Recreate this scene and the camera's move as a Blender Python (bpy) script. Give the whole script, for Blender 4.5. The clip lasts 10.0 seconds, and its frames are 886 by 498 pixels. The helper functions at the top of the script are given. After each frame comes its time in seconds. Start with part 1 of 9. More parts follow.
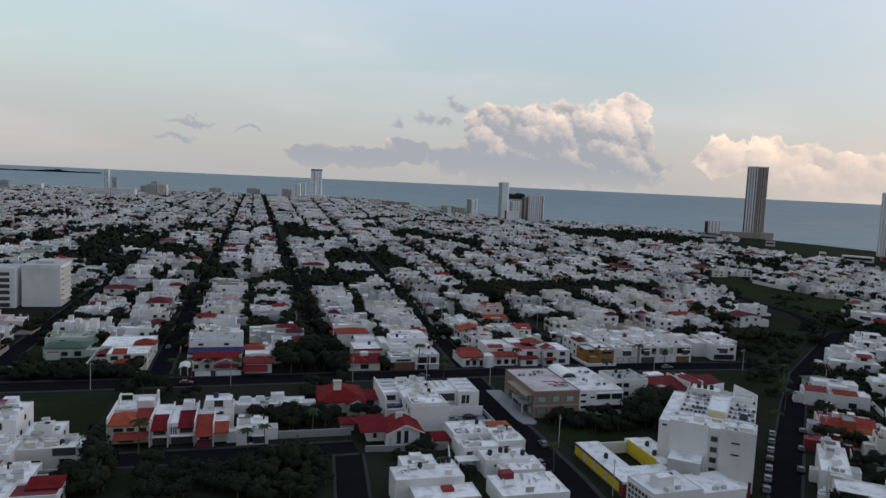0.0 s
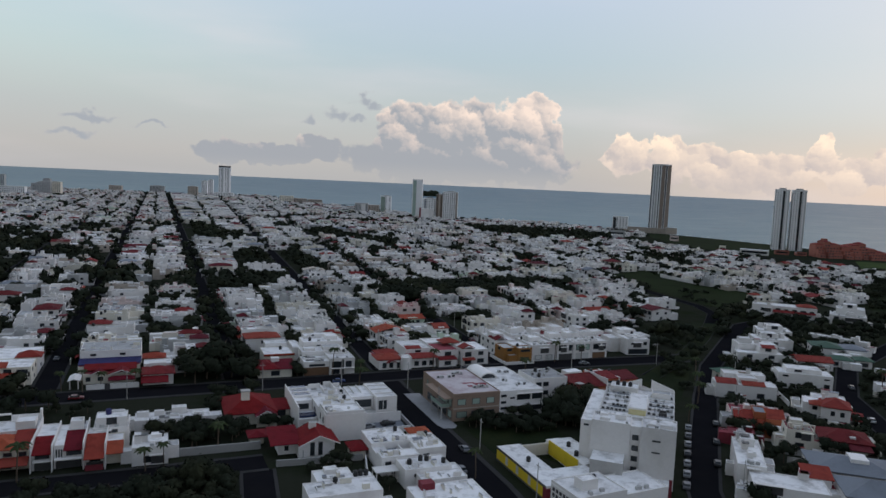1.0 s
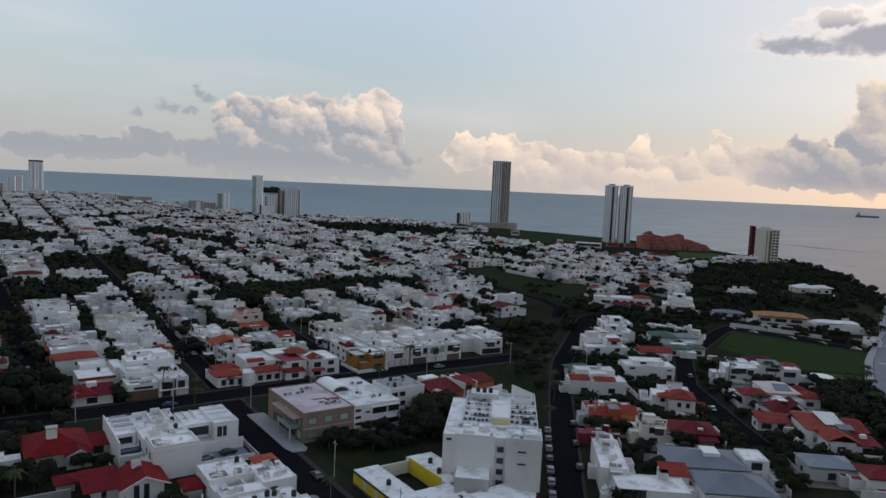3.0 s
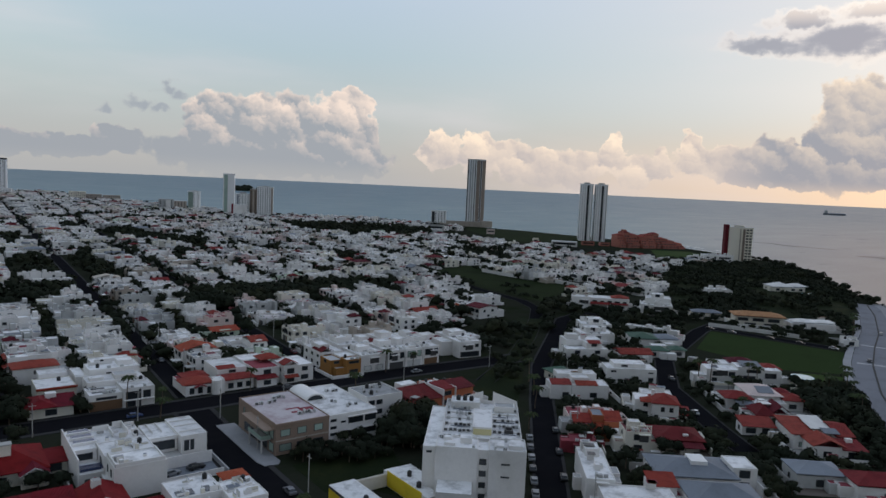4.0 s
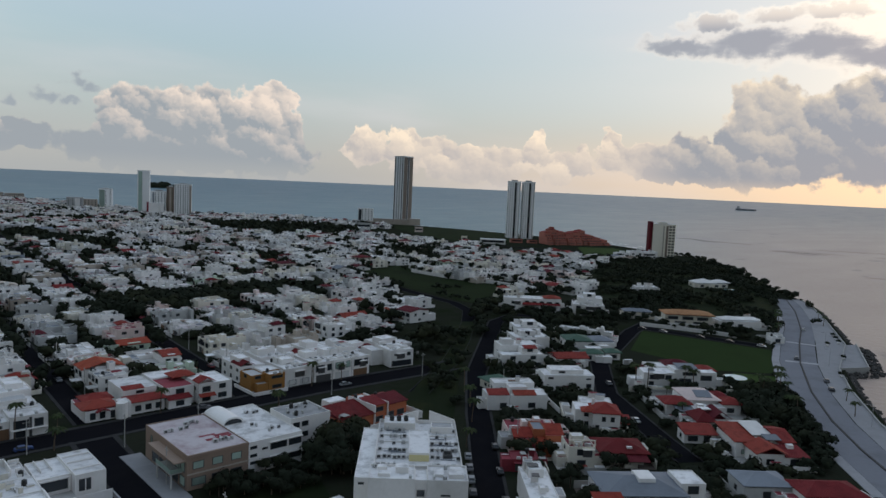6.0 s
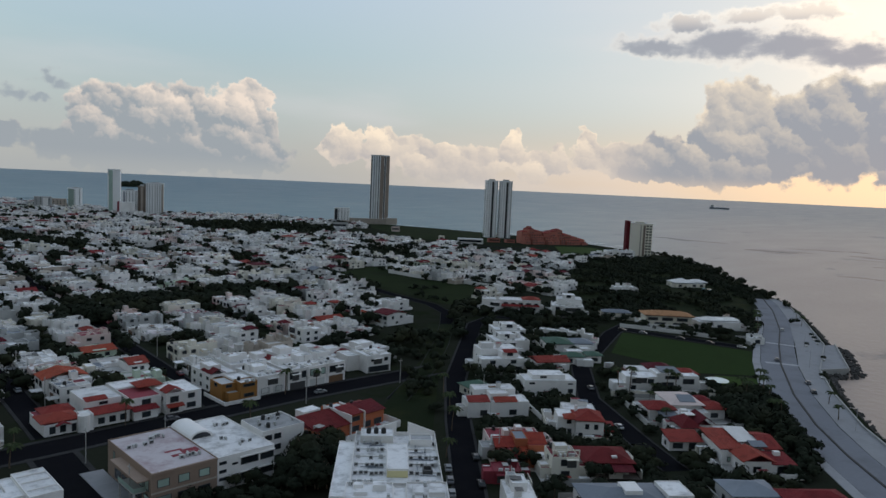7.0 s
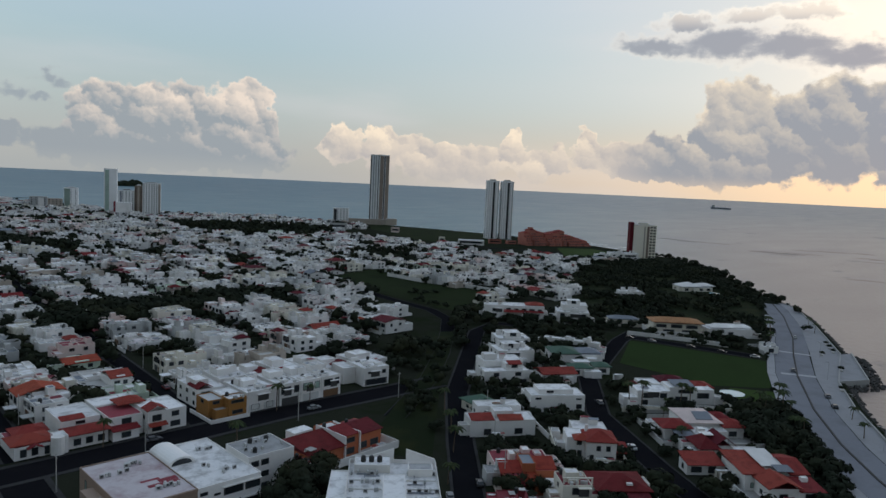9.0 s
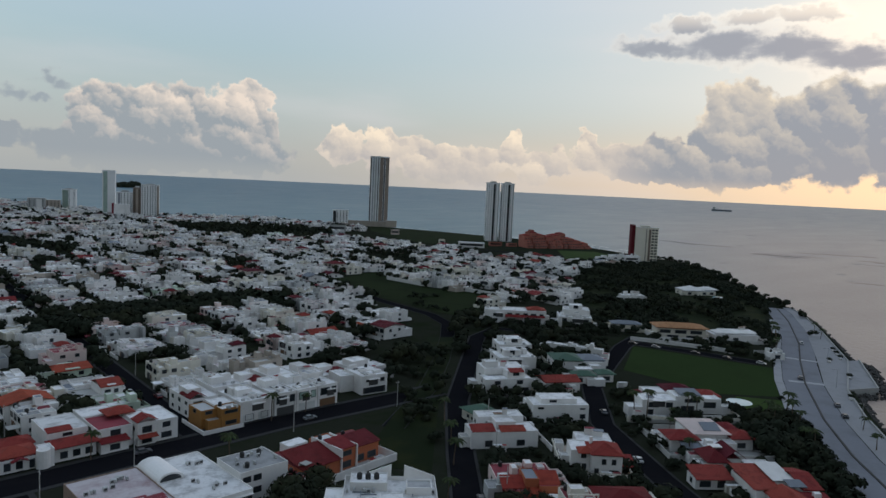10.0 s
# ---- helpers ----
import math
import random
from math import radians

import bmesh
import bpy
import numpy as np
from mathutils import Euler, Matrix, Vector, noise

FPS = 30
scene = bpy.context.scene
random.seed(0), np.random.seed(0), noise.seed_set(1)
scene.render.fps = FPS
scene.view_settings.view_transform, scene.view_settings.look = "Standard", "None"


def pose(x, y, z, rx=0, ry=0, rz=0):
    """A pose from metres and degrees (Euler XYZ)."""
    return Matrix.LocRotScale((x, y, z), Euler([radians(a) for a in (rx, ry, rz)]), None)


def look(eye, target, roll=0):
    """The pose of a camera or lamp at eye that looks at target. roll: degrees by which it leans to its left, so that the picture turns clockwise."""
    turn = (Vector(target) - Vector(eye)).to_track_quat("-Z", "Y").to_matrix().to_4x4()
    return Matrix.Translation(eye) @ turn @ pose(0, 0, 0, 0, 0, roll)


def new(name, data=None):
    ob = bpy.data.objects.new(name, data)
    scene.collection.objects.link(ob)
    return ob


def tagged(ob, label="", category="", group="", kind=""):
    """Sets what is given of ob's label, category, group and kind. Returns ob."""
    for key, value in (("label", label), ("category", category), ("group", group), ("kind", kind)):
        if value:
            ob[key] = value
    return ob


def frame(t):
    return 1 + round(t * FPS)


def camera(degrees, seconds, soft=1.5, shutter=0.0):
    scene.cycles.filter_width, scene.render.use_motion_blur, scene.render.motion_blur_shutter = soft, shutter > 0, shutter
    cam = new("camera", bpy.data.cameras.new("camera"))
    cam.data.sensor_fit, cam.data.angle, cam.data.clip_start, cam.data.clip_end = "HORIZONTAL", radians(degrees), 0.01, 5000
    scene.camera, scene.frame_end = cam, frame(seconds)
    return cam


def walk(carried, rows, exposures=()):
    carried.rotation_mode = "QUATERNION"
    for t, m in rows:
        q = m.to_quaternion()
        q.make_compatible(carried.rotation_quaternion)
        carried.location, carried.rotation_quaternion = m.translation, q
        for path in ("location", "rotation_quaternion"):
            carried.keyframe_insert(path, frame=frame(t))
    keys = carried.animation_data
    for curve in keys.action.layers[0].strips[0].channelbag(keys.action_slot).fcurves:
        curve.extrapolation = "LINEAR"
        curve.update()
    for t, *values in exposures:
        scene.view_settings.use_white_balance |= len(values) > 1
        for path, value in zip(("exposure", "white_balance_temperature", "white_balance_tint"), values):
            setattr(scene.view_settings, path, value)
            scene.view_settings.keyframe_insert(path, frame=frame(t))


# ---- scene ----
cam = camera(64.0, 10.0, soft=1.5)


def aim(x, y, z, heading, pitch, roll):
    a, p = radians(heading), radians(pitch)
    return look((x, y, z), (x + math.sin(a) * math.cos(p), y + math.cos(a) * math.cos(p), z + math.sin(p)), roll)


# seconds, place, heading clockwise from +y, pitch, roll
PATH = [
    (0, 0.14, 0.08, 70.02, 15.09, -5.48, 2.62),
    (0.5, 1.20, 4.27, 69.77, 18.52, -5.45, 2.65),
    (1, 2.32, 8.30, 69.65, 22.02, -5.38, 2.61),
    (1.5, 3.50, 12.19, 69.62, 25.67, -5.28, 2.57),
    (2, 4.78, 15.95, 69.69, 29.17, -5.21, 2.57),
    (2.5, 6.15, 19.59, 69.83, 32.73, -5.18, 2.58),
    (2.7, 6.73, 21.01, 69.91, 33.83, -5.15, 2.58),
    (3.8, 10.25, 28.52, 70.44, 35.68, -5.20, 2.59),
    (4, 10.95, 29.84, 70.55, 36.67, -5.20, 2.59),
    (4.5, 12.79, 33.06, 70.86, 37.84, -5.18, 2.54),
    (5, 14.74, 36.18, 71.18, 39.00, -5.22, 2.57),
    (5.5, 16.80, 39.22, 71.50, 40.88, -5.21, 2.55),
    (5.7, 17.66, 40.42, 71.64, 41.53, -5.21, 2.56),
    (6.8, 22.59, 46.75, 72.36, 44.47, -5.24, 2.58),
    (7, 23.52, 47.86, 72.49, 44.47, -5.24, 2.58),
    (7.5, 25.89, 50.58, 72.81, 44.45, -5.26, 2.61),
    (8, 28.28, 53.21, 73.12, 44.46, -5.29, 2.62),
    (8.5, 30.67, 55.77, 73.43, 44.47, -5.30, 2.67),
    (9, 33.04, 58.24, 73.74, 44.47, -5.29, 2.64),
    (9.5, 35.34, 60.62, 74.06, 44.45, -5.33, 2.72),
    (10, 37.55, 62.90, 74.38, 44.46, -5.17, 2.70),
]
walk(cam, [(t, aim(*row)) for t, *row in PATH], [(0, 0.11, 6660, 17), (2.5, 0.06, 6620, 17), (5.5, 0.0, 6520, 13), (10, -0.06, 6440, 11)])

# ---- sky, sun ----
SUN_AZ, SUN_EL = 79.0, 14.0          # heading clockwise from +y, elevation
world = bpy.data.worlds.new("morning_sky")
scene.world = world
world.use_nodes = True
wn, wl = world.node_tree.nodes, world.node_tree.links
wn.clear()


def wnode(kind, operation=None):
    n = wn.new(kind)
    if operation:
        n.operation = operation
    return n


def wmath(op, a, b=None, c=None, clamp=False):
    n = wnode("ShaderNodeMath", op)
    n.use_clamp = clamp
    for i, v in enumerate((a, b, c)):
        if v is None:
            continue
        if isinstance(v, (int, float)):
            n.inputs[i].default_value = v
        else:
            wl.new(v, n.inputs[i])
    return n.outputs[0]


def wvec(op, a, b):
    n = wnode("ShaderNodeVectorMath", op)
    for i, v in enumerate((a, b)):
        if isinstance(v, tuple):
            n.inputs[i].default_value = v
        else:
            wl.new(v, n.inputs[i])
    return n


def wmix(fac, a, b):
    n = wnode("ShaderNodeMix")
    n.data_type = "RGBA"
    for i, v in ((0, fac), (6, a), (7, b)):
        if isinstance(v, (int, float)):
            n.inputs[i].default_value = v
        elif isinstance(v, tuple):
            n.inputs[i].default_value = (*v, 1)
        else:
            wl.new(v, n.inputs[i])
    return n.outputs[2]


def wramp(x, stops):
    n = wnode("ShaderNodeValToRGB")
    wl.new(x, n.inputs[0])
    el = n.color_ramp.elements
    while len(el) < len(stops):
        el.new(0.5)
    for e, (p, c) in zip(el, stops):
        e.position, e.color = p, (*c, 1) if isinstance(c, tuple) else (c, c, c, 1)
    return n.outputs[0]


def wrange(x, a, b, c=0.0, d=1.0, smooth=True):
    n = wnode("ShaderNodeMapRange")
    n.interpolation_type = "SMOOTHSTEP" if smooth else "LINEAR"
    wl.new(x, n.inputs[0])
    for i, v in enumerate((a, b, c, d)):
        n.inputs[i + 1].default_value = v
    return n.outputs[0]


def wnoise(vec, scale, detail=6.0, rough=0.6):
    n = wnode("ShaderNodeTexNoise")
    wl.new(vec, n.inputs["Vector"])
    n.inputs["Scale"].default_value = scale
    n.inputs["Detail"].default_value = detail
    n.inputs["Roughness"].default_value = rough
    return n.outputs["Fac"]


sky_tex = wnode("ShaderNodeTexSky")
sky_tex.sky_type, sky_tex.sun_disc = "NISHITA", False
sky_tex.sun_elevation, sky_tex.sun_rotation = radians(SUN_EL), radians(SUN_AZ)
sky_tex.air_density, sky_tex.dust_density = 1.4, 2.0
coords = wnode("ShaderNodeTexCoord").outputs["Generated"]
sep = wnode("ShaderNodeSeparateXYZ")
wl.new(coords, sep.inputs[0])
DEG = 180 / math.pi
az = wmath("MULTIPLY", wmath("ARCTAN2", sep.outputs[0], sep.outputs[1]), DEG)
el = wmath("MULTIPLY", wmath("ARCSINE", sep.outputs[2]), DEG)
comb = wnode("ShaderNodeCombineXYZ")
wl.new(az, comb.inputs[0])
wl.new(el, comb.inputs[1])
pos = comb.outputs[0]                     # heading and elevation in degrees

# clear sky with a thin morning veil: pale low down, blue-grey above, gold towards the sun
veil = wramp(wrange(el, -2, 88, smooth=False), [(0.0, (0.43, 0.46, 0.47)), (0.04, (0.51, 0.53, 0.51)), (0.085, (0.51, 0.60, 0.60)), (0.13, (0.47, 0.62, 0.68)), (0.20, (0.52, 0.66, 0.80)), (0.25, (0.60, 0.69, 0.85)), (0.36, (0.46, 0.61, 0.81)), (0.6, (0.46, 0.61, 0.82)), (1.0, (0.46, 0.61, 0.82))])
veil = wmix(wmath("MULTIPLY", wrange(az, 22, -14), wrange(el, 4, 9)), veil, wvec("MULTIPLY", veil, (1.14, 1.14, 1.06)).outputs[0])
off_sun = wmath("ABSOLUTE", wmath("SUBTRACT", az, SUN_AZ))
toward = wmath("POWER", wrange(off_sun, 50, 0, smooth=False), 1.3)
low = wrange(el, 7, 0)
gold = wmix(wmath("MULTIPLY", toward, low), veil, (1.10, 0.83, 0.56))
pale = wmix(wmath("MULTIPLY", toward, wmath("MULTIPLY", wrange(el, 2, 8), wrange(el, 30, 14))), gold, (0.82, 0.85, 0.85))
# glow round the hidden sun
gd = wvec("MULTIPLY", wvec("SUBTRACT", pos, (SUN_AZ - 4.0, 12.2, 0.0)).outputs[0], (1 / 8.0, 1 / 4.0, 0.0))
gl = wnode("ShaderNodeVectorMath", "LENGTH")
wl.new(gd.outputs[0], gl.inputs[0])
gold = wmix(wmath("POWER", wrange(gl.outputs[1], 1.0, 0.0, smooth=False), 1.3), pale, (1.15, 1.07, 0.92))
streak = wnoise(wvec("MULTIPLY", pos, (0.03, 0.14, 1)).outputs[0], 1.0, 4, 0.5)
veiled = wmix(wmath("MULTIPLY", wrange(streak, 0.45, 0.75), 0.45), gold, (0.80, 0.78, 0.80))
sky_scaled = wvec("SCALE", sky_tex.outputs[0], (0, 0, 0))
sky_scaled.inputs["Scale"].default_value = 0.05
east = wvec("DOT_PRODUCT", coords, (math.sin(radians(48)), math.cos(radians(48)), 0.0)).outputs[1]
dusk = wvec("SCALE", veiled, (0, 0, 0))
south = wvec("DOT_PRODUCT", coords, (math.sin(radians(125)), math.cos(radians(125)), 0.0)).outputs[1]
wl.new(wmath("MAXIMUM", wrange(east, -0.70, 0.35, 0.38, 1.0), wrange(south, -0.15, 0.7, 0.38, 0.72)), dusk.inputs["Scale"])
base_sky = wmix(0.88, sky_scaled.outputs[0], dusk.outputs[0])

# cumulus banks: heading, elevation, half width, half height in degrees
BANKS = [
    (18.8, 3.6, 2.9, 2.9), (21.8, 3.3, 3.2, 3.3), (24.4, 4.0, 2.4, 2.8), (27.0, 3.4, 2.8, 3.2), (28.9, 4.8, 2.0, 2.5), (29.6, 2.9, 1.7, 2.8),
    (23.0, 1.6, 10.0, 1.9), (11.8, 2.3, 2.2, 1.1), (7.0, 1.6, 5.0, 1.0), (39.2, 2.6, 1.8, 2.0), (36.2, 2.6, 1.8, 1.7), (41.8, 2.4, 2.0, 1.7), (43.5, 1.6, 3.0, 1.6),
]
EAST_BANKS = [
    (49.8, 2.9, 1.2, 1.9), (47.0, 1.8, 2.4, 1.6), (51.6, 1.6, 2.2, 1.4), (53.4, 2.2, 1.0, 1.3), (55.4, 3.2, 1.2, 1.8), (58.4, 2.6, 2.4, 1.5), (61.0, 2.9, 2.2, 1.7),
    (66.4, 5.0, 3.1, 4.1), (65.2, 3.4, 2.6, 3.0), (69.6, 4.4, 3.0, 3.6), (73.0, 4.9, 3.8, 4.0), (64.0, 1.7, 8.0, 1.0), (77.5, 5.0, 4.0, 4.4), (86.0, 4.0, 6.0, 5.0),
]
WISPS = [
    (60.6, 10.9, 4.4, 0.95), (64.8, 11.2, 5.2, 1.5), (69.2, 10.9, 5.2, 1.5), (73.4, 9.9, 4.8, 1.5), (79.0, 9.4, 5.0, 1.6), (62.4, 12.6, 2.8, 0.7), (66.5, 12.9, 3.0, 0.8), (70.4, 13.0, 3.4, 0.9), (84.0, 13.0, 5.0, 1.5), (11.0, 4.4, 0.7, 0.42),
    (13.6, 4.9, 1.2, 0.36), (14.8, 4.6, 0.9, 0.34), (15.2, 6.2, 1.0, 0.42), (16.2, 5.8, 1.0, 0.42), (-4.8, 3.6, 2.4, 0.3), (-5.4, 2.4, 2.0, 0.34), (-0.5, 3.3, 1.6, 0.22),
]


def bank_field(blobs, p):
    field = None
    for a, e, w, h in blobs:
        d = wvec("MULTIPLY", wvec("SUBTRACT", p, (a, e, 0.0)).outputs[0], (1 / w, 1 / h, 0.0))
        ln = wnode("ShaderNodeVectorMath", "LENGTH")
        wl.new(d.outputs[0], ln.inputs[0])
        v = wmath("SUBTRACT", 1.0, ln.outputs[1])
        field = v if field is None else wmath("SMOOTH_MAX", field, v, 0.15)
    return field


warp = wnode("ShaderNodeTexNoise")
wl.new(pos, warp.inputs["Vector"])
warp.inputs["Scale"].default_value, warp.inputs["Detail"].default_value = 0.7, 6
bent = wvec("ADD", pos, wvec("MULTIPLY", wvec("SUBTRACT", warp.outputs["Color"], (0.5, 0.5, 0.5)).outputs[0], (2.8, 2.2, 0.0)).outputs[0]).outputs[0]
puff = wnoise(pos, 0.8, 6, 0.55)
bank = bank_field(BANKS + EAST_BANKS, bent)
field = wmath("ADD", bank, wmath("MULTIPLY", wmath("SUBTRACT", puff, 0.5), 0.55))
cover = wmath("MULTIPLY", wrange(field, 0.0, 0.13), wrange(el, -0.3, 1.6, 0.3, 1.0))
# how much each stretch of cloud faces the light, by heading
facing = wramp(wrange(az, 0, 90, smooth=False), [(0.0, 0.10), (0.18, 0.10), (0.24, 0.10), (0.30, 0.20), (0.345, 0.46), (0.39, 0.66), (0.50, 0.56), (0.57, 0.60), (0.63, 0.42), (0.66, 0.12), (0.70, 0.14), (0.745, 0.22), (0.75, 0.14), (0.79, 0.0), (0.86, 0.0), (1.0, 0.2)])


def billows(p, scale):
    """Rounded puffs: how far a point lies to the upper right of the middle of its puff."""
    v = wnode("ShaderNodeTexVoronoi")
    v.feature = "SMOOTH_F1"
    v.inputs["Scale"].default_value, v.inputs["Smoothness"].default_value = scale, 0.45
    wl.new(p, v.inputs["Vector"])
    return wvec("DOT_PRODUCT", wvec("SUBTRACT", p, v.outputs["Position"]).outputs[0], (0.5, 0.85, 0.0)).outputs[1]


curl = wnode("ShaderNodeTexNoise")
wl.new(pos, curl.inputs["Vector"])
curl.inputs["Scale"].default_value, curl.inputs["Detail"].default_value = 2.2, 5
curled = wvec("ADD", pos, wvec("MULTIPLY", wvec("SUBTRACT", curl.outputs["Color"], (0.5, 0.5, 0.5)).outputs[0], (1.1, 1.1, 0.0)).outputs[0]).outputs[0]
relief = wmath("ADD", wmath("MULTIPLY", billows(curled, 0.55), 0.44), wmath("MULTIPLY", billows(curled, 1.4), 0.34))
relief = wmath("MULTIPLY", relief, wmath("MULTIPLY", wrange(el, 0.8, 4.2, 0.5, 1.05), wmath("MULTIPLY_ADD", toward, -0.5, 0.95)))
height = wmath("MULTIPLY", wmath("SUBTRACT", el, 3.9), wmath("MULTIPLY_ADD", toward, -0.15, 0.16))
lit = wmath("ADD", wmath("ADD", facing, height), relief)
lit = wmath("ADD", lit, wmath("MULTIPLY", wmath("MULTIPLY", wrange(field, 0.26, 0.02), wrange(el, 2.0, 5.0)), wmath("ADD", 0.34, wmath("MULTIPLY", toward, 0.10))), clamp=True)
warm = wmix(toward, (0.90, 0.77, 0.65), (1.0, 0.84, 0.60))
shade = wmix(toward, (0.335, 0.375, 0.405), (0.31, 0.33, 0.38))
golden = wmath("MULTIPLY", wrange(az, 31, 38), wrange(az, 62, 57))     # small clouds of the middle stretch
warm = wmix(golden, warm, (1.02, 0.86, 0.66))
shade = wmix(golden, shade, (0.50, 0.475, 0.465))
cloud_col = wmix(lit, shade, warm)
with_banks = wmix(wmath("MULTIPLY", cover, 0.93), base_sky, cloud_col)
wfield = wmath("ADD", bank_field(WISPS, bent), wmath("MULTIPLY", wmath("SUBTRACT", wnoise(wvec("MULTIPLY", pos, (0.5, 1.2, 1)).outputs[0], 0.6, 7, 0.6), 0.5), 1.25))
wcover = wrange(wfield, -0.1, 0.75)
wlit = wmath("ADD", wmath("MULTIPLY", wrange(wfield, 0.55, 0.0), wmath("ADD", 0.10, wmath("MULTIPLY", toward, 1.1))), wmath("MULTIPLY", toward, wrange(el, 11.8, 13.4, 0.0, 0.7)), clamp=True)
wisp_col = wmix(wlit, wmix(toward, (0.34, 0.39, 0.43), (0.31, 0.31, 0.365)), (1.5, 1.28, 1.0))
with_wisps = wmix(wmath("MULTIPLY", wcover, 0.85), with_banks, wisp_col)
bg = wnode("ShaderNodeBackground")
wl.new(with_wisps, bg.inputs[0])
bg.inputs[1].default_value = 1.0
wl.new(bg.outputs[0], wnode("ShaderNodeOutputWorld").inputs[0])
world.cycles.sampling_method = "MANUAL"
world.cycles.sample_map_resolution = 512

sun = new("sun", bpy.data.lights.new("sun", "SUN"))
sun.data.energy, sun.data.angle, sun.data.color = 0.19, radians(60), (1.0, 0.87, 0.76)
sun.matrix_world = look((600, 0, 300), (600 - math.sin(radians(SUN_AZ)) * math.cos(radians(SUN_EL)), -math.cos(radians(SUN_AZ)) * math.cos(radians(SUN_EL)), 300 - math.sin(radians(SUN_EL))))

# ---- materials ----
def material(name, colour, rough=0.8, spread=0.12, grain=1.5, stain=None, stain_scale=0.12, stain_amount=0.5, bump=0.15, metal=0.0, tint=0.0, by="object", spec=0.3):
    """A weathered surface: two scales of noise over the base colour, a little change from piece to piece, fine relief."""
    m = bpy.data.materials.new(name)
    m.use_nodes = True
    n, l = m.node_tree.nodes, m.node_tree.links
    b = n["Principled BSDF"]
    tc = n.new("ShaderNodeTexCoord").outputs["Object"]
    geo = n.new("ShaderNodeNewGeometry")
    src = geo.outputs["Position"]
    big, fine = n.new("ShaderNodeTexNoise"), n.new("ShaderNodeTexNoise")
    for t, sc, de in ((big, stain_scale, 5), (fine, grain, 4)):
        l.new(src, t.inputs["Vector"])
        t.inputs["Scale"].default_value, t.inputs["Detail"].default_value, t.inputs["Roughness"].default_value = sc, de, 0.65
    mixf = n.new("ShaderNodeMapRange")
    l.new(big.outputs["Fac"], mixf.inputs[0])
    for i, v in enumerate((0.48, 0.72, 0.0, stain_amount)):
        mixf.inputs[i + 1].default_value = v
    mix = n.new("ShaderNodeMix")
    mix.data_type = "RGBA"
    l.new(mixf.outputs[0], mix.inputs[0])
    mix.inputs[6].default_value = (*colour, 1)
    mix.inputs[7].default_value = (*(stain or tuple(c * 0.6 for c in colour)), 1)
    hsv = n.new("ShaderNodeHueSaturation")
    l.new(mix.outputs[2], hsv.inputs["Color"])
    rnd = geo.outputs["Random Per Island"] if by == "island" else n.new("ShaderNodeObjectInfo").outputs["Random"]
    add = n.new("ShaderNodeMath")
    add.operation = "MULTIPLY_ADD"
    l.new(fine.outputs["Fac"], add.inputs[0])
    add.inputs[1].default_value = spread * 1.6
    vr = n.new("ShaderNodeMapRange")
    l.new(rnd, vr.inputs[0])
    for i, v in enumerate((0, 1, 1 - spread * 1.8, 1 + spread * 0.2)):
        vr.inputs[i + 1].default_value = v
    l.new(vr.outputs[0], add.inputs[2])
    l.new(add.outputs[0], hsv.inputs["Value"])
    if tint:
        hr = n.new("ShaderNodeMapRange")
        l.new(rnd, hr.inputs[0])
        hr.inputs[3].default_value, hr.inputs[4].default_value = 0.5 - tint, 0.5 + tint
        l.new(hr.outputs[0], hsv.inputs["Hue"])
    l.new(hsv.outputs[0], b.inputs["Base Color"])
    b.inputs["Roughness"].default_value, b.inputs["Metallic"].default_value = rough, metal
    b.inputs["Specular IOR Level"].default_value = spec
    if bump:
        bp = n.new("ShaderNodeBump")
        bp.inputs["Strength"].default_value, bp.inputs["Distance"].default_value = bump, 0.05
        l.new(fine.outputs["Fac"], bp.inputs["Height"])
        l.new(bp.outputs[0], b.inputs["Normal"])
    return m


def tile_material(name, colour, by="object"):
    """Clay tiles: rows of ribs running down the slope."""
    m = material(name, colour, 0.8, 0.22, 2.5, tuple(c * 0.35 for c in colour), 0.35, 0.6, 0.0, tint=0.008, by=by, spec=0.1)
    n, l = m.node_tree.nodes, m.node_tree.links
    wave = n.new("ShaderNodeTexWave")
    wave.inputs["Scale"].default_value, wave.inputs["Distortion"].default_value = 1.3, 0.6
    bp = n.new("ShaderNodeBump")
    bp.inputs["Strength"].default_value, bp.inputs["Distance"].default_value = 0.7, 0.08
    l.new(n.new("ShaderNodeTexCoord").outputs["Object"], wave.inputs["Vector"])
    l.new(wave.outputs["Fac"], bp.inputs["Height"])
    l.new(bp.outputs[0], n["Principled BSDF"].inputs["Normal"])
    return m


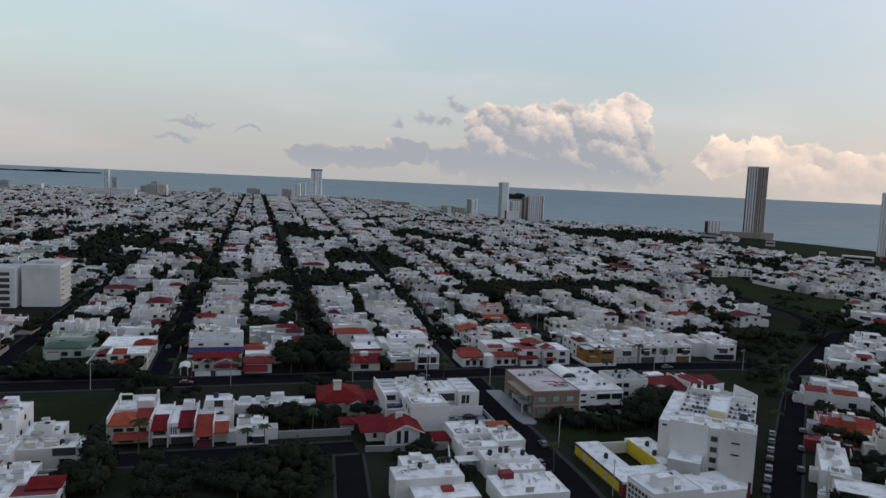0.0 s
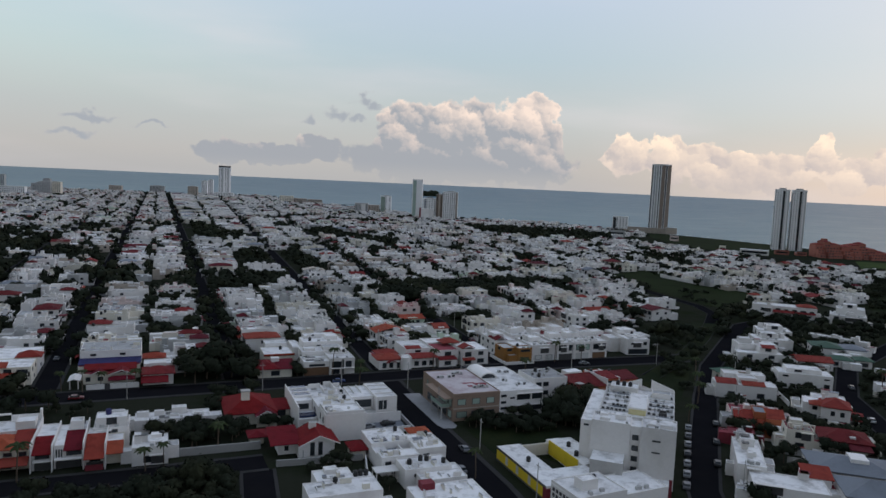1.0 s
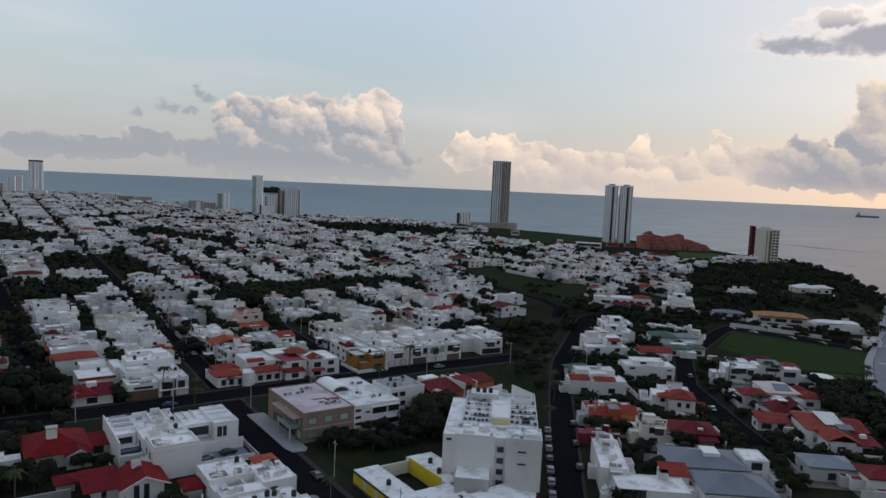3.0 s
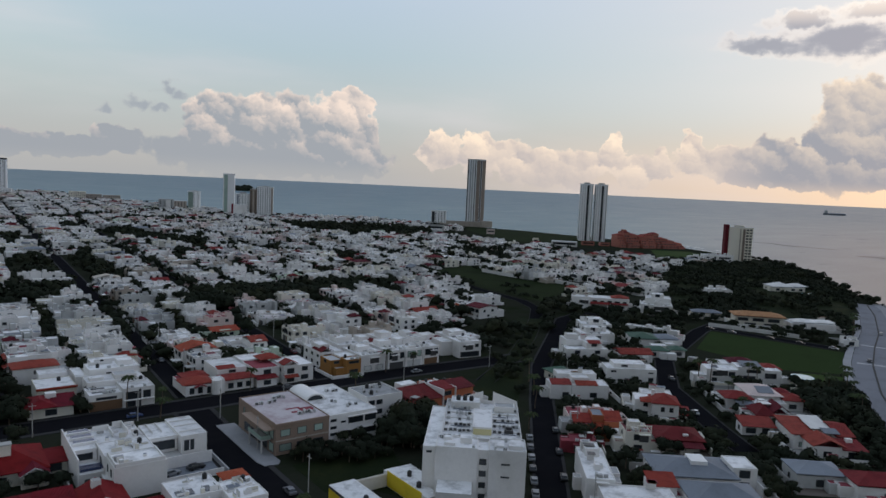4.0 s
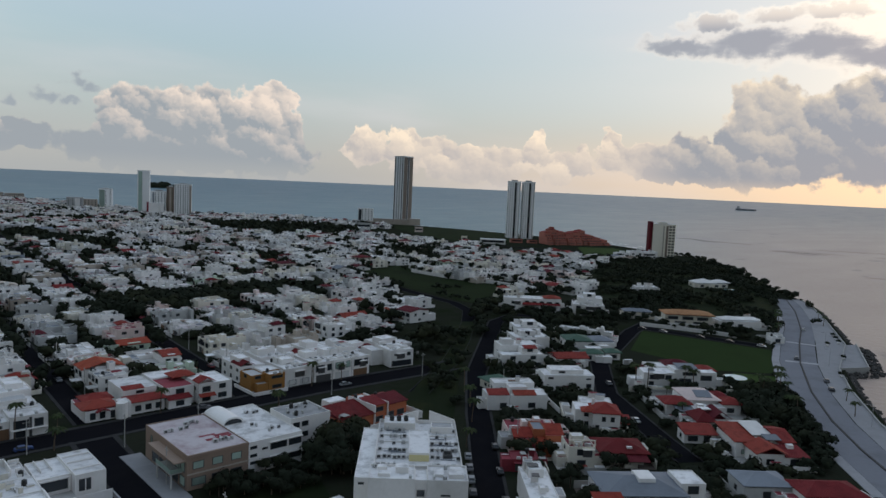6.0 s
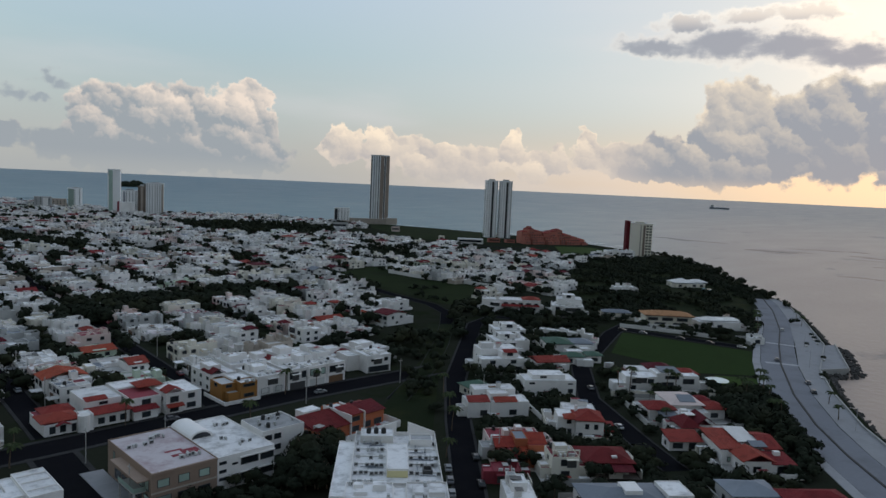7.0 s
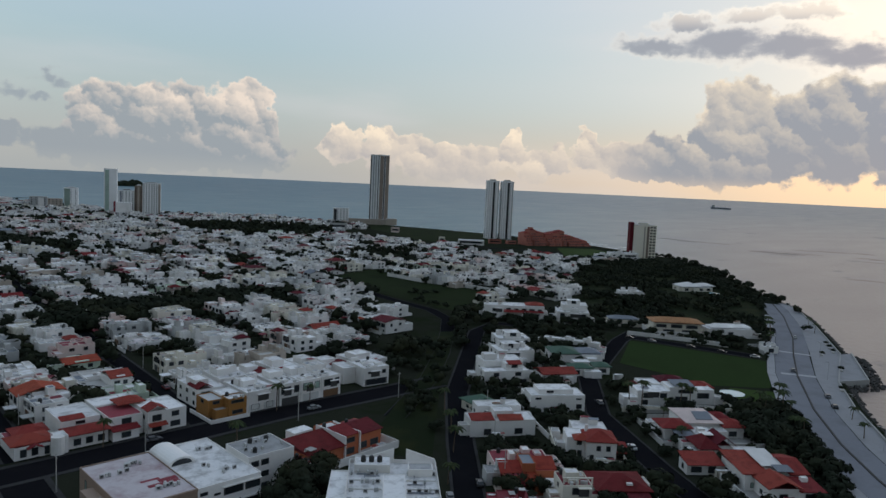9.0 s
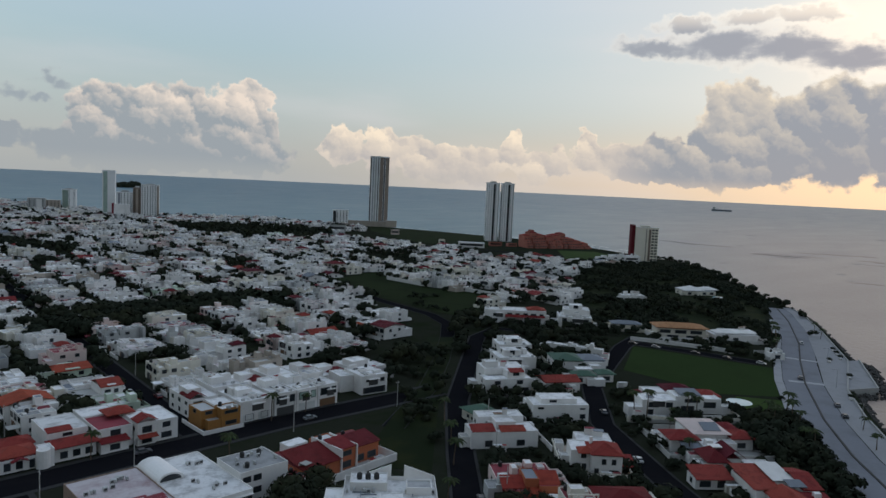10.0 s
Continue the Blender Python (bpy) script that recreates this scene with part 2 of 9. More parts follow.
MAT = {}
PAINTS = [
    ("wall_white", (0.76, 0.735, 0.71), dict(spread=0.10, stain=(0.52, 0.50, 0.46))),
    ("wall_cream", (0.70, 0.66, 0.57), dict(spread=0.12, stain=(0.5, 0.44, 0.35))),
    ("wall_grey", (0.48, 0.48, 0.47), dict(spread=0.16)),
    ("wall_pink", (0.68, 0.55, 0.51), dict(spread=0.15)),
    ("wall_ochre", (0.33, 0.155, 0.042), dict(spread=0.1)),
    ("wall_orange", (0.40, 0.12, 0.055), dict(spread=0.12)),
    ("wall_green", (0.52, 0.60, 0.48), dict(spread=0.12)),
]
ROOFING = [
    ("roof_white", (0.76, 0.75, 0.745), dict(spread=0.14, stain=(0.30, 0.29, 0.28), stain_scale=0.3, stain_amount=0.85)),
    ("roof_grey", (0.40, 0.40, 0.40), dict(spread=0.22, stain=(0.18, 0.18, 0.18), stain_scale=0.25, stain_amount=0.7)),
    ("roof_red", (0.22, 0.032, 0.045), dict(spread=0.2, stain=(0.11, 0.03, 0.035), stain_scale=0.3)),
    ("roof_slate", (0.20, 0.22, 0.25), dict(spread=0.15)),
    ("roof_green", (0.05, 0.10, 0.07), dict(spread=0.15)),
    ("wall_tan", (0.44, 0.38, 0.32), dict(spread=0.1)),
    ("tower_white", (0.88, 0.88, 0.87), dict(spread=0.05, stain=(0.7, 0.7, 0.68), stain_scale=0.05, stain_amount=0.3)),
    ("tower_cream", (0.84, 0.78, 0.66), dict(spread=0.05, stain=(0.66, 0.6, 0.5), stain_scale=0.05, stain_amount=0.3)),
    ("yard_brown", (0.16, 0.13, 0.11), dict(spread=0.15)),
    ("promenade", (0.42, 0.42, 0.43), dict(spread=0.1)),
    ("wall_umber", (0.25, 0.195, 0.155), dict(spread=0.1)),
    ("wall_silver", (0.72, 0.73, 0.73), dict(spread=0.1)),
    ("wall_terracotta", (0.40, 0.15, 0.11), dict(spread=0.12)),
    ("wall_beige", (0.30, 0.215, 0.165), dict(spread=0.12)),
    ("wall_yellow", (0.72, 0.52, 0.03), dict(spread=0.08)),
    ("wall_yellow_pale", (0.74, 0.66, 0.36), dict(spread=0.08)),
    ("roof_worn", (0.58, 0.52, 0.53), dict(spread=0.14, stain=(0.26, 0.13, 0.14), stain_scale=0.16, stain_amount=0.7)),
    ("concrete", (0.42, 0.41, 0.39), dict(spread=0.18)),
    ("tank_black", (0.03, 0.03, 0.03), dict(rough=0.5, spread=0.1)),
    ("door_wood", (0.16, 0.09, 0.05), dict(rough=0.6)),
    ("garage_white", (0.62, 0.62, 0.60), dict(rough=0.5)),
    ("frame_dark", (0.07, 0.07, 0.07), dict(rough=0.5)),
]
for key, col, kw in PAINTS + ROOFING:
    for by in ("object", "island"):
        if by == "island":
            kw = dict(kw, spread=kw["spread"] + 0.10) if "spread" in kw else kw
        MAT[key, by] = material(key if by == "object" else key + "_far", col, by=by, **kw)
for key, col in (("tile_red", (0.25, 0.040, 0.034)), ("tile_orange", (0.33, 0.062, 0.036)), ("tile_maroon", (0.13, 0.018, 0.024)), ("tile_crimson", (0.165, 0.011, 0.019)), ("tile_brown", (0.40, 0.20, 0.10)), ("tile_violet", (0.045, 0.045, 0.13))):
    for by in ("object", "island"):
        MAT[key, by] = tile_material(key if by == "object" else key + "_far", col, by)


def glass_material(name, colour=(0.03, 0.035, 0.04), rough=0.12):
    m = material(name, colour, rough, 0.3, 0.5, bump=0.0, spec=0.6)
    return m


MAT["glass", "object"] = MAT["glass", "island"] = glass_material("window_glass")
MAT["glass_lit", "object"] = MAT["glass_lit", "island"] = glass_material("pale_window_glass", (0.34, 0.44, 0.38), 0.2)
MAT["glass_blue", "object"] = MAT["glass_blue", "island"] = glass_material("blue_glass", (0.02, 0.035, 0.10), 0.15)
LAWN = material("mown_lawn", (0.040, 0.068, 0.018), 0.95, 0.2, 0.8, (0.028, 0.048, 0.014), 0.1, 0.8, 0.4, spec=0.03)
MEADOW = material("meadow", (0.018, 0.028, 0.010), 0.95, 0.3, 0.5, (0.011, 0.015, 0.007), 0.035, 0.95, 0.4, spec=0.02)
FIELD = material("playing_field", (0.024, 0.044, 0.013), 0.95, 0.2, 0.6, (0.019, 0.032, 0.010), 0.05, 0.7, 0.4, spec=0.02)
GRASS = material("grass", (0.014, 0.021, 0.009), 0.95, 0.25, 0.8, (0.032, 0.036, 0.013), 0.06, 0.8, 0.4, spec=0.03)
EARTH = material("town_ground", (0.022, 0.024, 0.017), 0.95, 0.3, 0.6, (0.013, 0.019, 0.008), 0.05, 0.9, 0.3, spec=0.0)
ASPHALT = material("asphalt", (0.013, 0.013, 0.0155), 0.95, 0.15, 1.2, (0.020, 0.019, 0.020), 0.10, 0.6, 0.2, spec=0.0)
PAVING = material("pavement", (0.044, 0.043, 0.043), 0.95, 0.16, 1.0, (0.028, 0.028, 0.026), 0.2, 0.7, 0.2, spec=0.0)
PROM = material("promenade_paving", (0.29, 0.29, 0.30), 0.85, 0.12, 1.0, (0.20, 0.20, 0.205), 0.15, 0.5, 0.1, spec=0.1)
BOULEVARD = material("boulevard_concrete", (0.19, 0.195, 0.215), 0.9, 0.12, 0.8, (0.12, 0.122, 0.13), 0.08, 0.6, 0.15, spec=0.1)
SAND = material("wet_sand", (0.24, 0.20, 0.155), 0.9, 0.15, 0.6, (0.15, 0.125, 0.10), 0.05, 0.6, 0.2)
ROCK = material("shore_rock", (0.07, 0.065, 0.06), 0.9, 0.3, 0.8, (0.03, 0.03, 0.03), 0.3, 0.6, 0.4)
CROSSING = material("crossing_concrete", (0.36, 0.36, 0.37), 0.9, 0.12, 1.0)
KERB = material("kerb", (0.36, 0.355, 0.34), 0.9, 0.15, 1.5)
LEAF = material("leaf", (0.022, 0.027, 0.018), 0.9, 0.28, 0.35, (0.040, 0.042, 0.022), 0.05, 0.9, 0.0, tint=0.015, by="island", spec=0.03)
PALM = material("palm_frond", (0.035, 0.05, 0.02), 0.8, 0.35, 0.6, (0.07, 0.06, 0.03), 0.5, 0.6, 0.0, by="island", spec=0.1)
BARK = material("bark", (0.12, 0.09, 0.065), 0.95, 0.2, 3.0)
METAL = material("galvanised_metal", (0.4, 0.4, 0.41), 0.45, 0.1, 4.0, metal=0.8)
RUBBER = material("rubber", (0.02, 0.02, 0.02), 0.8, 0.1, 4.0)
POOL = material("pool_water", (0.30, 0.50, 0.55), 0.15, 0.05, 0.5)

SEA = bpy.data.materials.new("sea_water")
SEA.use_nodes = True
_n, _l = SEA.node_tree.nodes, SEA.node_tree.links
_b = _n["Principled BSDF"]
_g = _n.new("ShaderNodeNewGeometry").outputs["Position"]
_v = _n.new("ShaderNodeVectorMath")
_v.operation = "MULTIPLY"
_v.inputs[1].default_value = (0.02, 0.05, 1.0)
_l.new(_g, _v.inputs[0])
_big, _small = _n.new("ShaderNodeTexNoise"), _n.new("ShaderNodeTexNoise")
_l.new(_v.outputs[0], _big.inputs["Vector"])
_big.inputs["Scale"].default_value, _big.inputs["Detail"].default_value = 0.35, 5
_l.new(_g, _small.inputs["Vector"])
_small.inputs["Scale"].default_value, _small.inputs["Detail"].default_value = 0.25, 6
_m = _n.new("ShaderNodeMix")
_m.data_type = "RGBA"
_l.new(_big.outputs["Fac"], _m.inputs[0])
_m.inputs[6].default_value, _m.inputs[7].default_value = (0.014, 0.082, 0.114, 1), (0.026, 0.106, 0.146, 1)
# off the eastern shore sandy water with painted sky reflection, clearer and bluer north
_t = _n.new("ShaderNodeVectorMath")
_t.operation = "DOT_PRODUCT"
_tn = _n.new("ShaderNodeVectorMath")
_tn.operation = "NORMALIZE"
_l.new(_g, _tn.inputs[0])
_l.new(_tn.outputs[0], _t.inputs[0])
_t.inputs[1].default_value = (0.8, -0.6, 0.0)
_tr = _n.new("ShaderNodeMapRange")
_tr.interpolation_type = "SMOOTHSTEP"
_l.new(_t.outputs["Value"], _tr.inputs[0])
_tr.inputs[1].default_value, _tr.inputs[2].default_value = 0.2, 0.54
_sand_sheen = _n.new("ShaderNodeMix")
_sand_sheen.data_type = "RGBA"
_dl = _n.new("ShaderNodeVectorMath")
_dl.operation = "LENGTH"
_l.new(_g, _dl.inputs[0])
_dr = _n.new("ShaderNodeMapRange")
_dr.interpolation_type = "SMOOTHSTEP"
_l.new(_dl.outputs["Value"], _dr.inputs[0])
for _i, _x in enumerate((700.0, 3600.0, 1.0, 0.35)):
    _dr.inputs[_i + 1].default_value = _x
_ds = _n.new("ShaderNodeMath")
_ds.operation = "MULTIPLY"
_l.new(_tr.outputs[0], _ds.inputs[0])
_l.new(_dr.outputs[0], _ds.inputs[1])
_l.new(_ds.outputs[0], _sand_sheen.inputs[0])
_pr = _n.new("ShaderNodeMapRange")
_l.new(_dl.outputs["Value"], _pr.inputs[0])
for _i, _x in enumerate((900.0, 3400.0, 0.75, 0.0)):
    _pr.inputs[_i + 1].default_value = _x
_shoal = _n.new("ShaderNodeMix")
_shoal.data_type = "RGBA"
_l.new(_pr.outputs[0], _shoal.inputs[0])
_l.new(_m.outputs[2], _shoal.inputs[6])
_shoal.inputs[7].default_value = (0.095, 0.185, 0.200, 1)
_l.new(_shoal.outputs[2], _sand_sheen.inputs[6])
_sand_sheen.inputs[7].default_value = (0.30, 0.225, 0.185, 1)
_l.new(_sand_sheen.outputs[2], _b.inputs["Base Color"])
_r = _n.new("ShaderNodeMapRange")
_l.new(_big.outputs["Fac"], _r.inputs[0])
for _i, _x in enumerate((0.3, 0.7, 0.38, 0.44)):
    _r.inputs[_i + 1].default_value = _x
_l.new(_r.outputs[0], _b.inputs["Roughness"])
_b.inputs["Specular IOR Level"].default_value = 0.38
_b.inputs["IOR"].default_value = 1.33
# long swells across the view, their darker reflections painted into the colour
_w = _n.new("ShaderNodeMapping")
_w.inputs["Rotation"].default_value[2] = radians(62)
_w.inputs["Scale"].default_value = (0.009, 0.019, 1.0)
_l.new(_g, _w.inputs["Vector"])
_swell = _n.new("ShaderNodeTexNoise")
_swell.inputs["Scale"].default_value, _swell.inputs["Detail"].default_value, _swell.inputs["Roughness"].default_value = 1.0, 5, 0.6
_l.new(_w.outputs[0], _swell.inputs["Vector"])
_sr = _n.new("ShaderNodeMapRange")
_sr.interpolation_type = "SMOOTHSTEP"
_l.new(_swell.outputs["Fac"], _sr.inputs[0])
for _i, _x in enumerate((0.62, 0.70, 0.0, 0.6)):
    _sr.inputs[_i + 1].default_value = _x
_swell_dark = _n.new("ShaderNodeMix")
_swell_dark.data_type = "RGBA"
_l.new(_sr.outputs[0], _swell_dark.inputs[0])
_l.new(_sand_sheen.outputs[2], _swell_dark.inputs[6])
_swell_dark.inputs[7].default_value = (0.055, 0.062, 0.072, 1)
_l.new(_swell_dark.outputs[2], _b.inputs["Base Color"])
_p = _n.new("ShaderNodeBump")
_p.inputs["Strength"].default_value, _p.inputs["Distance"].default_value = 0.6, 0.6
_l.new(_small.outputs["Fac"], _p.inputs["Height"])
_l.new(_p.outputs[0], _b.inputs["Normal"])

# ---- geometry helpers ----
class Geo:
    """Gathers vertices and faces, each face with a material key."""

    def __init__(self):
        self.v, self.f, self.k, self.n = [], [], [], []

    def add(self, verts, faces, key):
        o = len(self.v)
        self.v.extend(verts)
        self.f.extend([tuple(i + o for i in f) for f in faces])
        self.k.extend([key] * len(faces))
        return self

    def box(self, x0, y0, z0, x1, y1, z1, key, top=None):
        v = [(x0, y0, z0), (x1, y0, z0), (x1, y1, z0), (x0, y1, z0), (x0, y0, z1), (x1, y0, z1), (x1, y1, z1), (x0, y1, z1)]
        f = [(3, 2, 1, 0), (0, 1, 5, 4), (1, 2, 6, 5), (2, 3, 7, 6), (3, 0, 4, 7)]
        self.add(v, f, key)
        self.f.append(tuple(i + len(self.v) - 8 for i in (4, 5, 6, 7)))
        self.k.append(top or key)
        return self

    def prism(self, poly, z0, z1, key, top=None):
        n = len(poly)
        v = [(x, y, z0) for x, y in poly] + [(x, y, z1) for x, y in poly]
        self.add(v, [(i, (i + 1) % n, n + (i + 1) % n, n + i) for i in range(n)] + [tuple(range(n - 1, -1, -1))], key)
        self.f.append(tuple(len(self.v) - n + i for i in range(n)))
        self.k.append(top or key)
        return self

    def tube(self, x, y, z0, z1, r0, r1, key, n=8):
        v = [(x + r * math.cos(2 * math.pi * i / n), y + r * math.sin(2 * math.pi * i / n), z) for z, r in ((z0, r0), (z1, r1)) for i in range(n)]
        self.add(v, [(i, (i + 1) % n, n + (i + 1) % n, n + i) for i in range(n)] + [tuple(range(n - 1, -1, -1)), tuple(range(n, 2 * n))], key)
        return self

    def gable(self, x0, y0, x1, y1, z, rise, key, over=0.35, thick=0.18, along="x"):
        """Two sloping slabs with thickness over the box."""
        x0, y0, x1, y1 = x0 - over, y0 - over, x1 + over, y1 + over
        if along == "x":
            m = (y0 + y1) / 2
            prof = [(y0, z), (m, z + rise), (y1, z), (y1, z - thick), (m, z + rise - thick), (y0, z - thick)]
            a, b = [(x0, p, q) for p, q in prof], [(x1, p, q) for p, q in prof]
        else:
            m = (x0 + x1) / 2
            prof = [(x0, z), (m, z + rise), (x1, z), (x1, z - thick), (m, z + rise - thick), (x0, z - thick)]
            a, b = [(p, y1, q) for p, q in prof], [(p, y0, q) for p, q in prof]
        self.add(a + b, [(i, i + 6, (i + 1) % 6 + 6, (i + 1) % 6) for i in range(6)] + [(0, 1, 4, 5), (1, 2, 3, 4), (11, 10, 7, 6), (10, 9, 8, 7)], key)
        return self

    def hip(self, x0, y0, x1, y1, z, rise, key, over=0.4, thick=0.2):
        x0, y0, x1, y1 = x0 - over, y0 - over, x1 + over, y1 + over
        w, d = x1 - x0, y1 - y0
        if w >= d:
            r0, r1 = (x0 + d / 2, (y0 + y1) / 2, z + rise), (x1 - d / 2, (y0 + y1) / 2, z + rise)
        else:
            r0, r1 = ((x0 + x1) / 2, y0 + w / 2, z + rise), ((x0 + x1) / 2, y1 - w / 2, z + rise)
        v = [(x0, y0, z), (x1, y0, z), (x1, y1, z), (x0, y1, z), r0, r1] + [(x, y, z - thick) for x, y in ((x0, y0), (x1, y0), (x1, y1), (x0, y1))]
        f = [(0, 1, 5, 4), (2, 3, 4, 5), (3, 0, 4), (1, 2, 5)] if w >= d else [(0, 1, 4), (1, 2, 5, 4), (2, 3, 5), (3, 0, 4, 5)]
        self.add(v, f + [(0, 6, 7, 1), (1, 7, 8, 2), (2, 8, 9, 3), (3, 9, 6, 0), (9, 8, 7, 6)], key)
        return self

    def shed(self, x0, y0, x1, y1, z_front, z_back, key, over=0.3, thick=0.16):
        """One slab sloping from the front (y0) up to the back (y1)."""
        x0, y0, x1, y1 = x0 - over, y0 - over, x1 + over, y1 + over
        v = [(x0, y0, z_front), (x1, y0, z_front), (x1, y1, z_back), (x0, y1, z_back)]
        v += [(x, y, z - thick) for x, y, z in v]
        return self.add(v, [(0, 1, 2, 3), (7, 6, 5, 4), (0, 4, 5, 1), (1, 5, 6, 2), (2, 6, 7, 3), (3, 7, 4, 0)], key)

    def joined(self, other, m):
        o = len(self.v)
        self.v.extend([tuple(m @ Vector(p)) for p in other.v])
        self.f.extend([tuple(i + o for i in f) for f in other.f])
        self.k.extend(other.k)
        if other.n:
            turn = m.to_3x3()
            self.n.extend([tuple((turn @ Vector(q)).normalized()) for q in other.n])
        return self

    def mesh(self, name, by="object"):
        me = bpy.data.meshes.new(name)
        me.from_pydata(self.v, [], self.f)
        keys = []
        for k in self.k:
            if k not in keys:
                keys.append(k)
        for k in keys:
            me.materials.append(MAT[k, by] if isinstance(k, str) else k)
        if len(keys) > 1:
            index = {k: i for i, k in enumerate(keys)}
            me.polygons.foreach_set("material_index", [index[k] for k in self.k])
        me.update()
        if self.n and len(self.n) == len(self.v):
            me.normals_split_custom_set_from_vertices(self.n)
        return me


def part(name, geo, parent=None, label="", by="object", m=None):
    """One mesh object from a Geo or a mesh, under a thing or a part."""
    ob = new(name, geo.mesh(name, by) if isinstance(geo, Geo) else geo)
    if parent is not None:
        ob.parent = parent
    if m is not None:
        ob.matrix_basis = m
    if label:
        ob["label"] = label
    return ob


def thing(name, m, label, category, group="", kind=""):
    e = new(name)
    e.empty_display_size = 0.5
    e.matrix_basis = m
    return tagged(e, label, category, group, kind)


def inside(poly, x, y):
    hit, n = False, len(poly)
    for i in range(n):
        (ax, ay), (bx, by_) = poly[i], poly[i - 1]
        if (ay > y) != (by_ > y) and x < (bx - ax) * (y - ay) / (by_ - ay) + ax:
            hit = not hit
    return hit


def strip(points, left, right):
    """The two edges of a band along a polyline: its outline as one polygon."""
    a, b = [], []
    for i, p in enumerate(points):
        q0, q1 = Vector(points[max(i - 1, 0)]), Vector(points[min(i + 1, len(points) - 1)])
        d = (q1 - q0).normalized()
        nrm = Vector((-d.y, d.x))
        a.append(tuple(Vector(p) + nrm * left))
        b.append(tuple(Vector(p) - nrm * right))
    return a, b


def band(geo, points, left, right, z0, z1, key):
    a, b = strip(points, left, right)
    for i in range(len(points) - 1):
        geo.prism([b[i], b[i + 1], a[i + 1], a[i]], z0, z1, key)
    return geo


# ---- land, sea, streets ----
COAST = [(-1700, -2600), (-500, -760), (0, -130), (150, 3), (240, 78.3), (262, 95.8), (279, 107.8), (316, 128.5), (349, 143.5), (408, 160.5), (478, 194.5), (529, 221.5), (551, 237), (576, 261), (602, 283), (646, 317), (692, 351), (730, 386),
         (758, 418), (790, 452), (806, 505), (832, 580), (852, 660), (846, 760), (822, 880), (770, 1040), (704, 1184), (600, 1250), (530, 1330), (470, 1560), (420, 1750), (370, 2050), (330, 2330),
         (150, 2440), (-60, 2520), (-301, 2760), (-560, 2830), (-900, 2700), (-1400, 2750), (-2100, 3100)]
LAND = COAST + [(-4200, 3300), (-4600, 0), (-4200, -3000)]
ground_geo = Geo().prism(LAND, -6.0, 0.0, EARTH)
ground = tagged(part("ground", ground_geo), "dark earth and scrub ground of the town", "ground", kind="structure")

# the sea: one sheet that lifts slightly far out, where the true horizon lies higher than a flat sheet's edge
sea_geo = Geo()
rings, spokes = [30, 250, 600, 1000, 1500, 2000, 2500, 3000, 3500, 4000, 4400, 4800], 96
sv = []
for r in rings:
    lift = -3.0 + 51.0 * max(0.0, (r - 1800) / 3000) ** 1.6
    sv += [(60 + r * math.cos(2 * math.pi * i / spokes), 80 + r * math.sin(2 * math.pi * i / spokes), lift) for i in range(spokes)]
sf = [(j * spokes + i, j * spokes + (i + 1) % spokes, (j + 1) * spokes + (i + 1) % spokes, (j + 1) * spokes + i) for j in range(len(rings) - 1) for i in range(spokes)]
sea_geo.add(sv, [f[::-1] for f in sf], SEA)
sea = tagged(part("sea", sea_geo), "calm grey-blue sea reaching the horizon", "sea", kind="structure")
for p in sea.data.polygons:
    p.use_smooth = True
# low swells that catch the light off the point
swell = Geo()
swell_rng = random.Random(17)
for cx, cy, n in ((1142, 640, 3), (1059, 462, 2), (1110, 447, 2), (1184, 436, 2), (1210, 395, 2), (1116, 346, 2), (1074, 311, 2), (1130, 708, 3), (1137, 610, 3), (1053, 454, 2), (980, 250, 3), (900, 180, 2), (820, 260, 2), (1300, 300, 3)):
    for k in range(n):
        px_, py_ = cx + swell_rng.uniform(-14, 14), cy + (k - n / 2) * 30 + swell_rng.uniform(-8, 8)
        half, wide, high = swell_rng.uniform(14, 30), swell_rng.uniform(3, 6), swell_rng.uniform(0.5, 1.0)
        ends = []
        for j in range(9):
            q = j / 4 - 1
            e = (1 - q * q) ** 0.8 if abs(q) < 1 else 0.0
            mx, my = px_ - 0.3 * half * q + 1.5 * math.sin(3 * q + k), py_ + 0.95 * half * q
            ends.append([(mx - wide * e - 0.1, my, -3.05), (mx, my, -3.02 + high * e), (mx + wide * e + 0.1, my, -3.05)])
        swell.add([v for row in ends for v in row], [(3 * j + i, 3 * j + i + 1, 3 * j + i + 4, 3 * j + i + 3)[::-1] for j in range(8) for i in range(2)], SEA)
tagged(part("swell", swell), "low dark swells on the grey sea", "waves", kind="stuff")

road_geo = Geo()
pave_geo = Geo()
STREETS = []                       # centre line, half width


def street(points, half, walk_w=1.6, z=0.0):
    z += 0.003 * (len(STREETS) % 7)              # crossings never share one level
    STREETS.append((points, half + walk_w + 0.5))
    band(road_geo, points, half, half, -0.2, 0.02 + z, ASPHALT)
    for s in (1, -1):
        a = strip(points, s * (half + walk_w / 2), -s * (half + walk_w / 2))[0]
        band(pave_geo, a, walk_w / 2, walk_w / 2, -0.2, 0.13 + z, PAVING)


def column(x0, k, y0, y1):
    return [(x0 + k * (y - 250), y) for y in (y0, (y0 + y1) / 2, y1)]


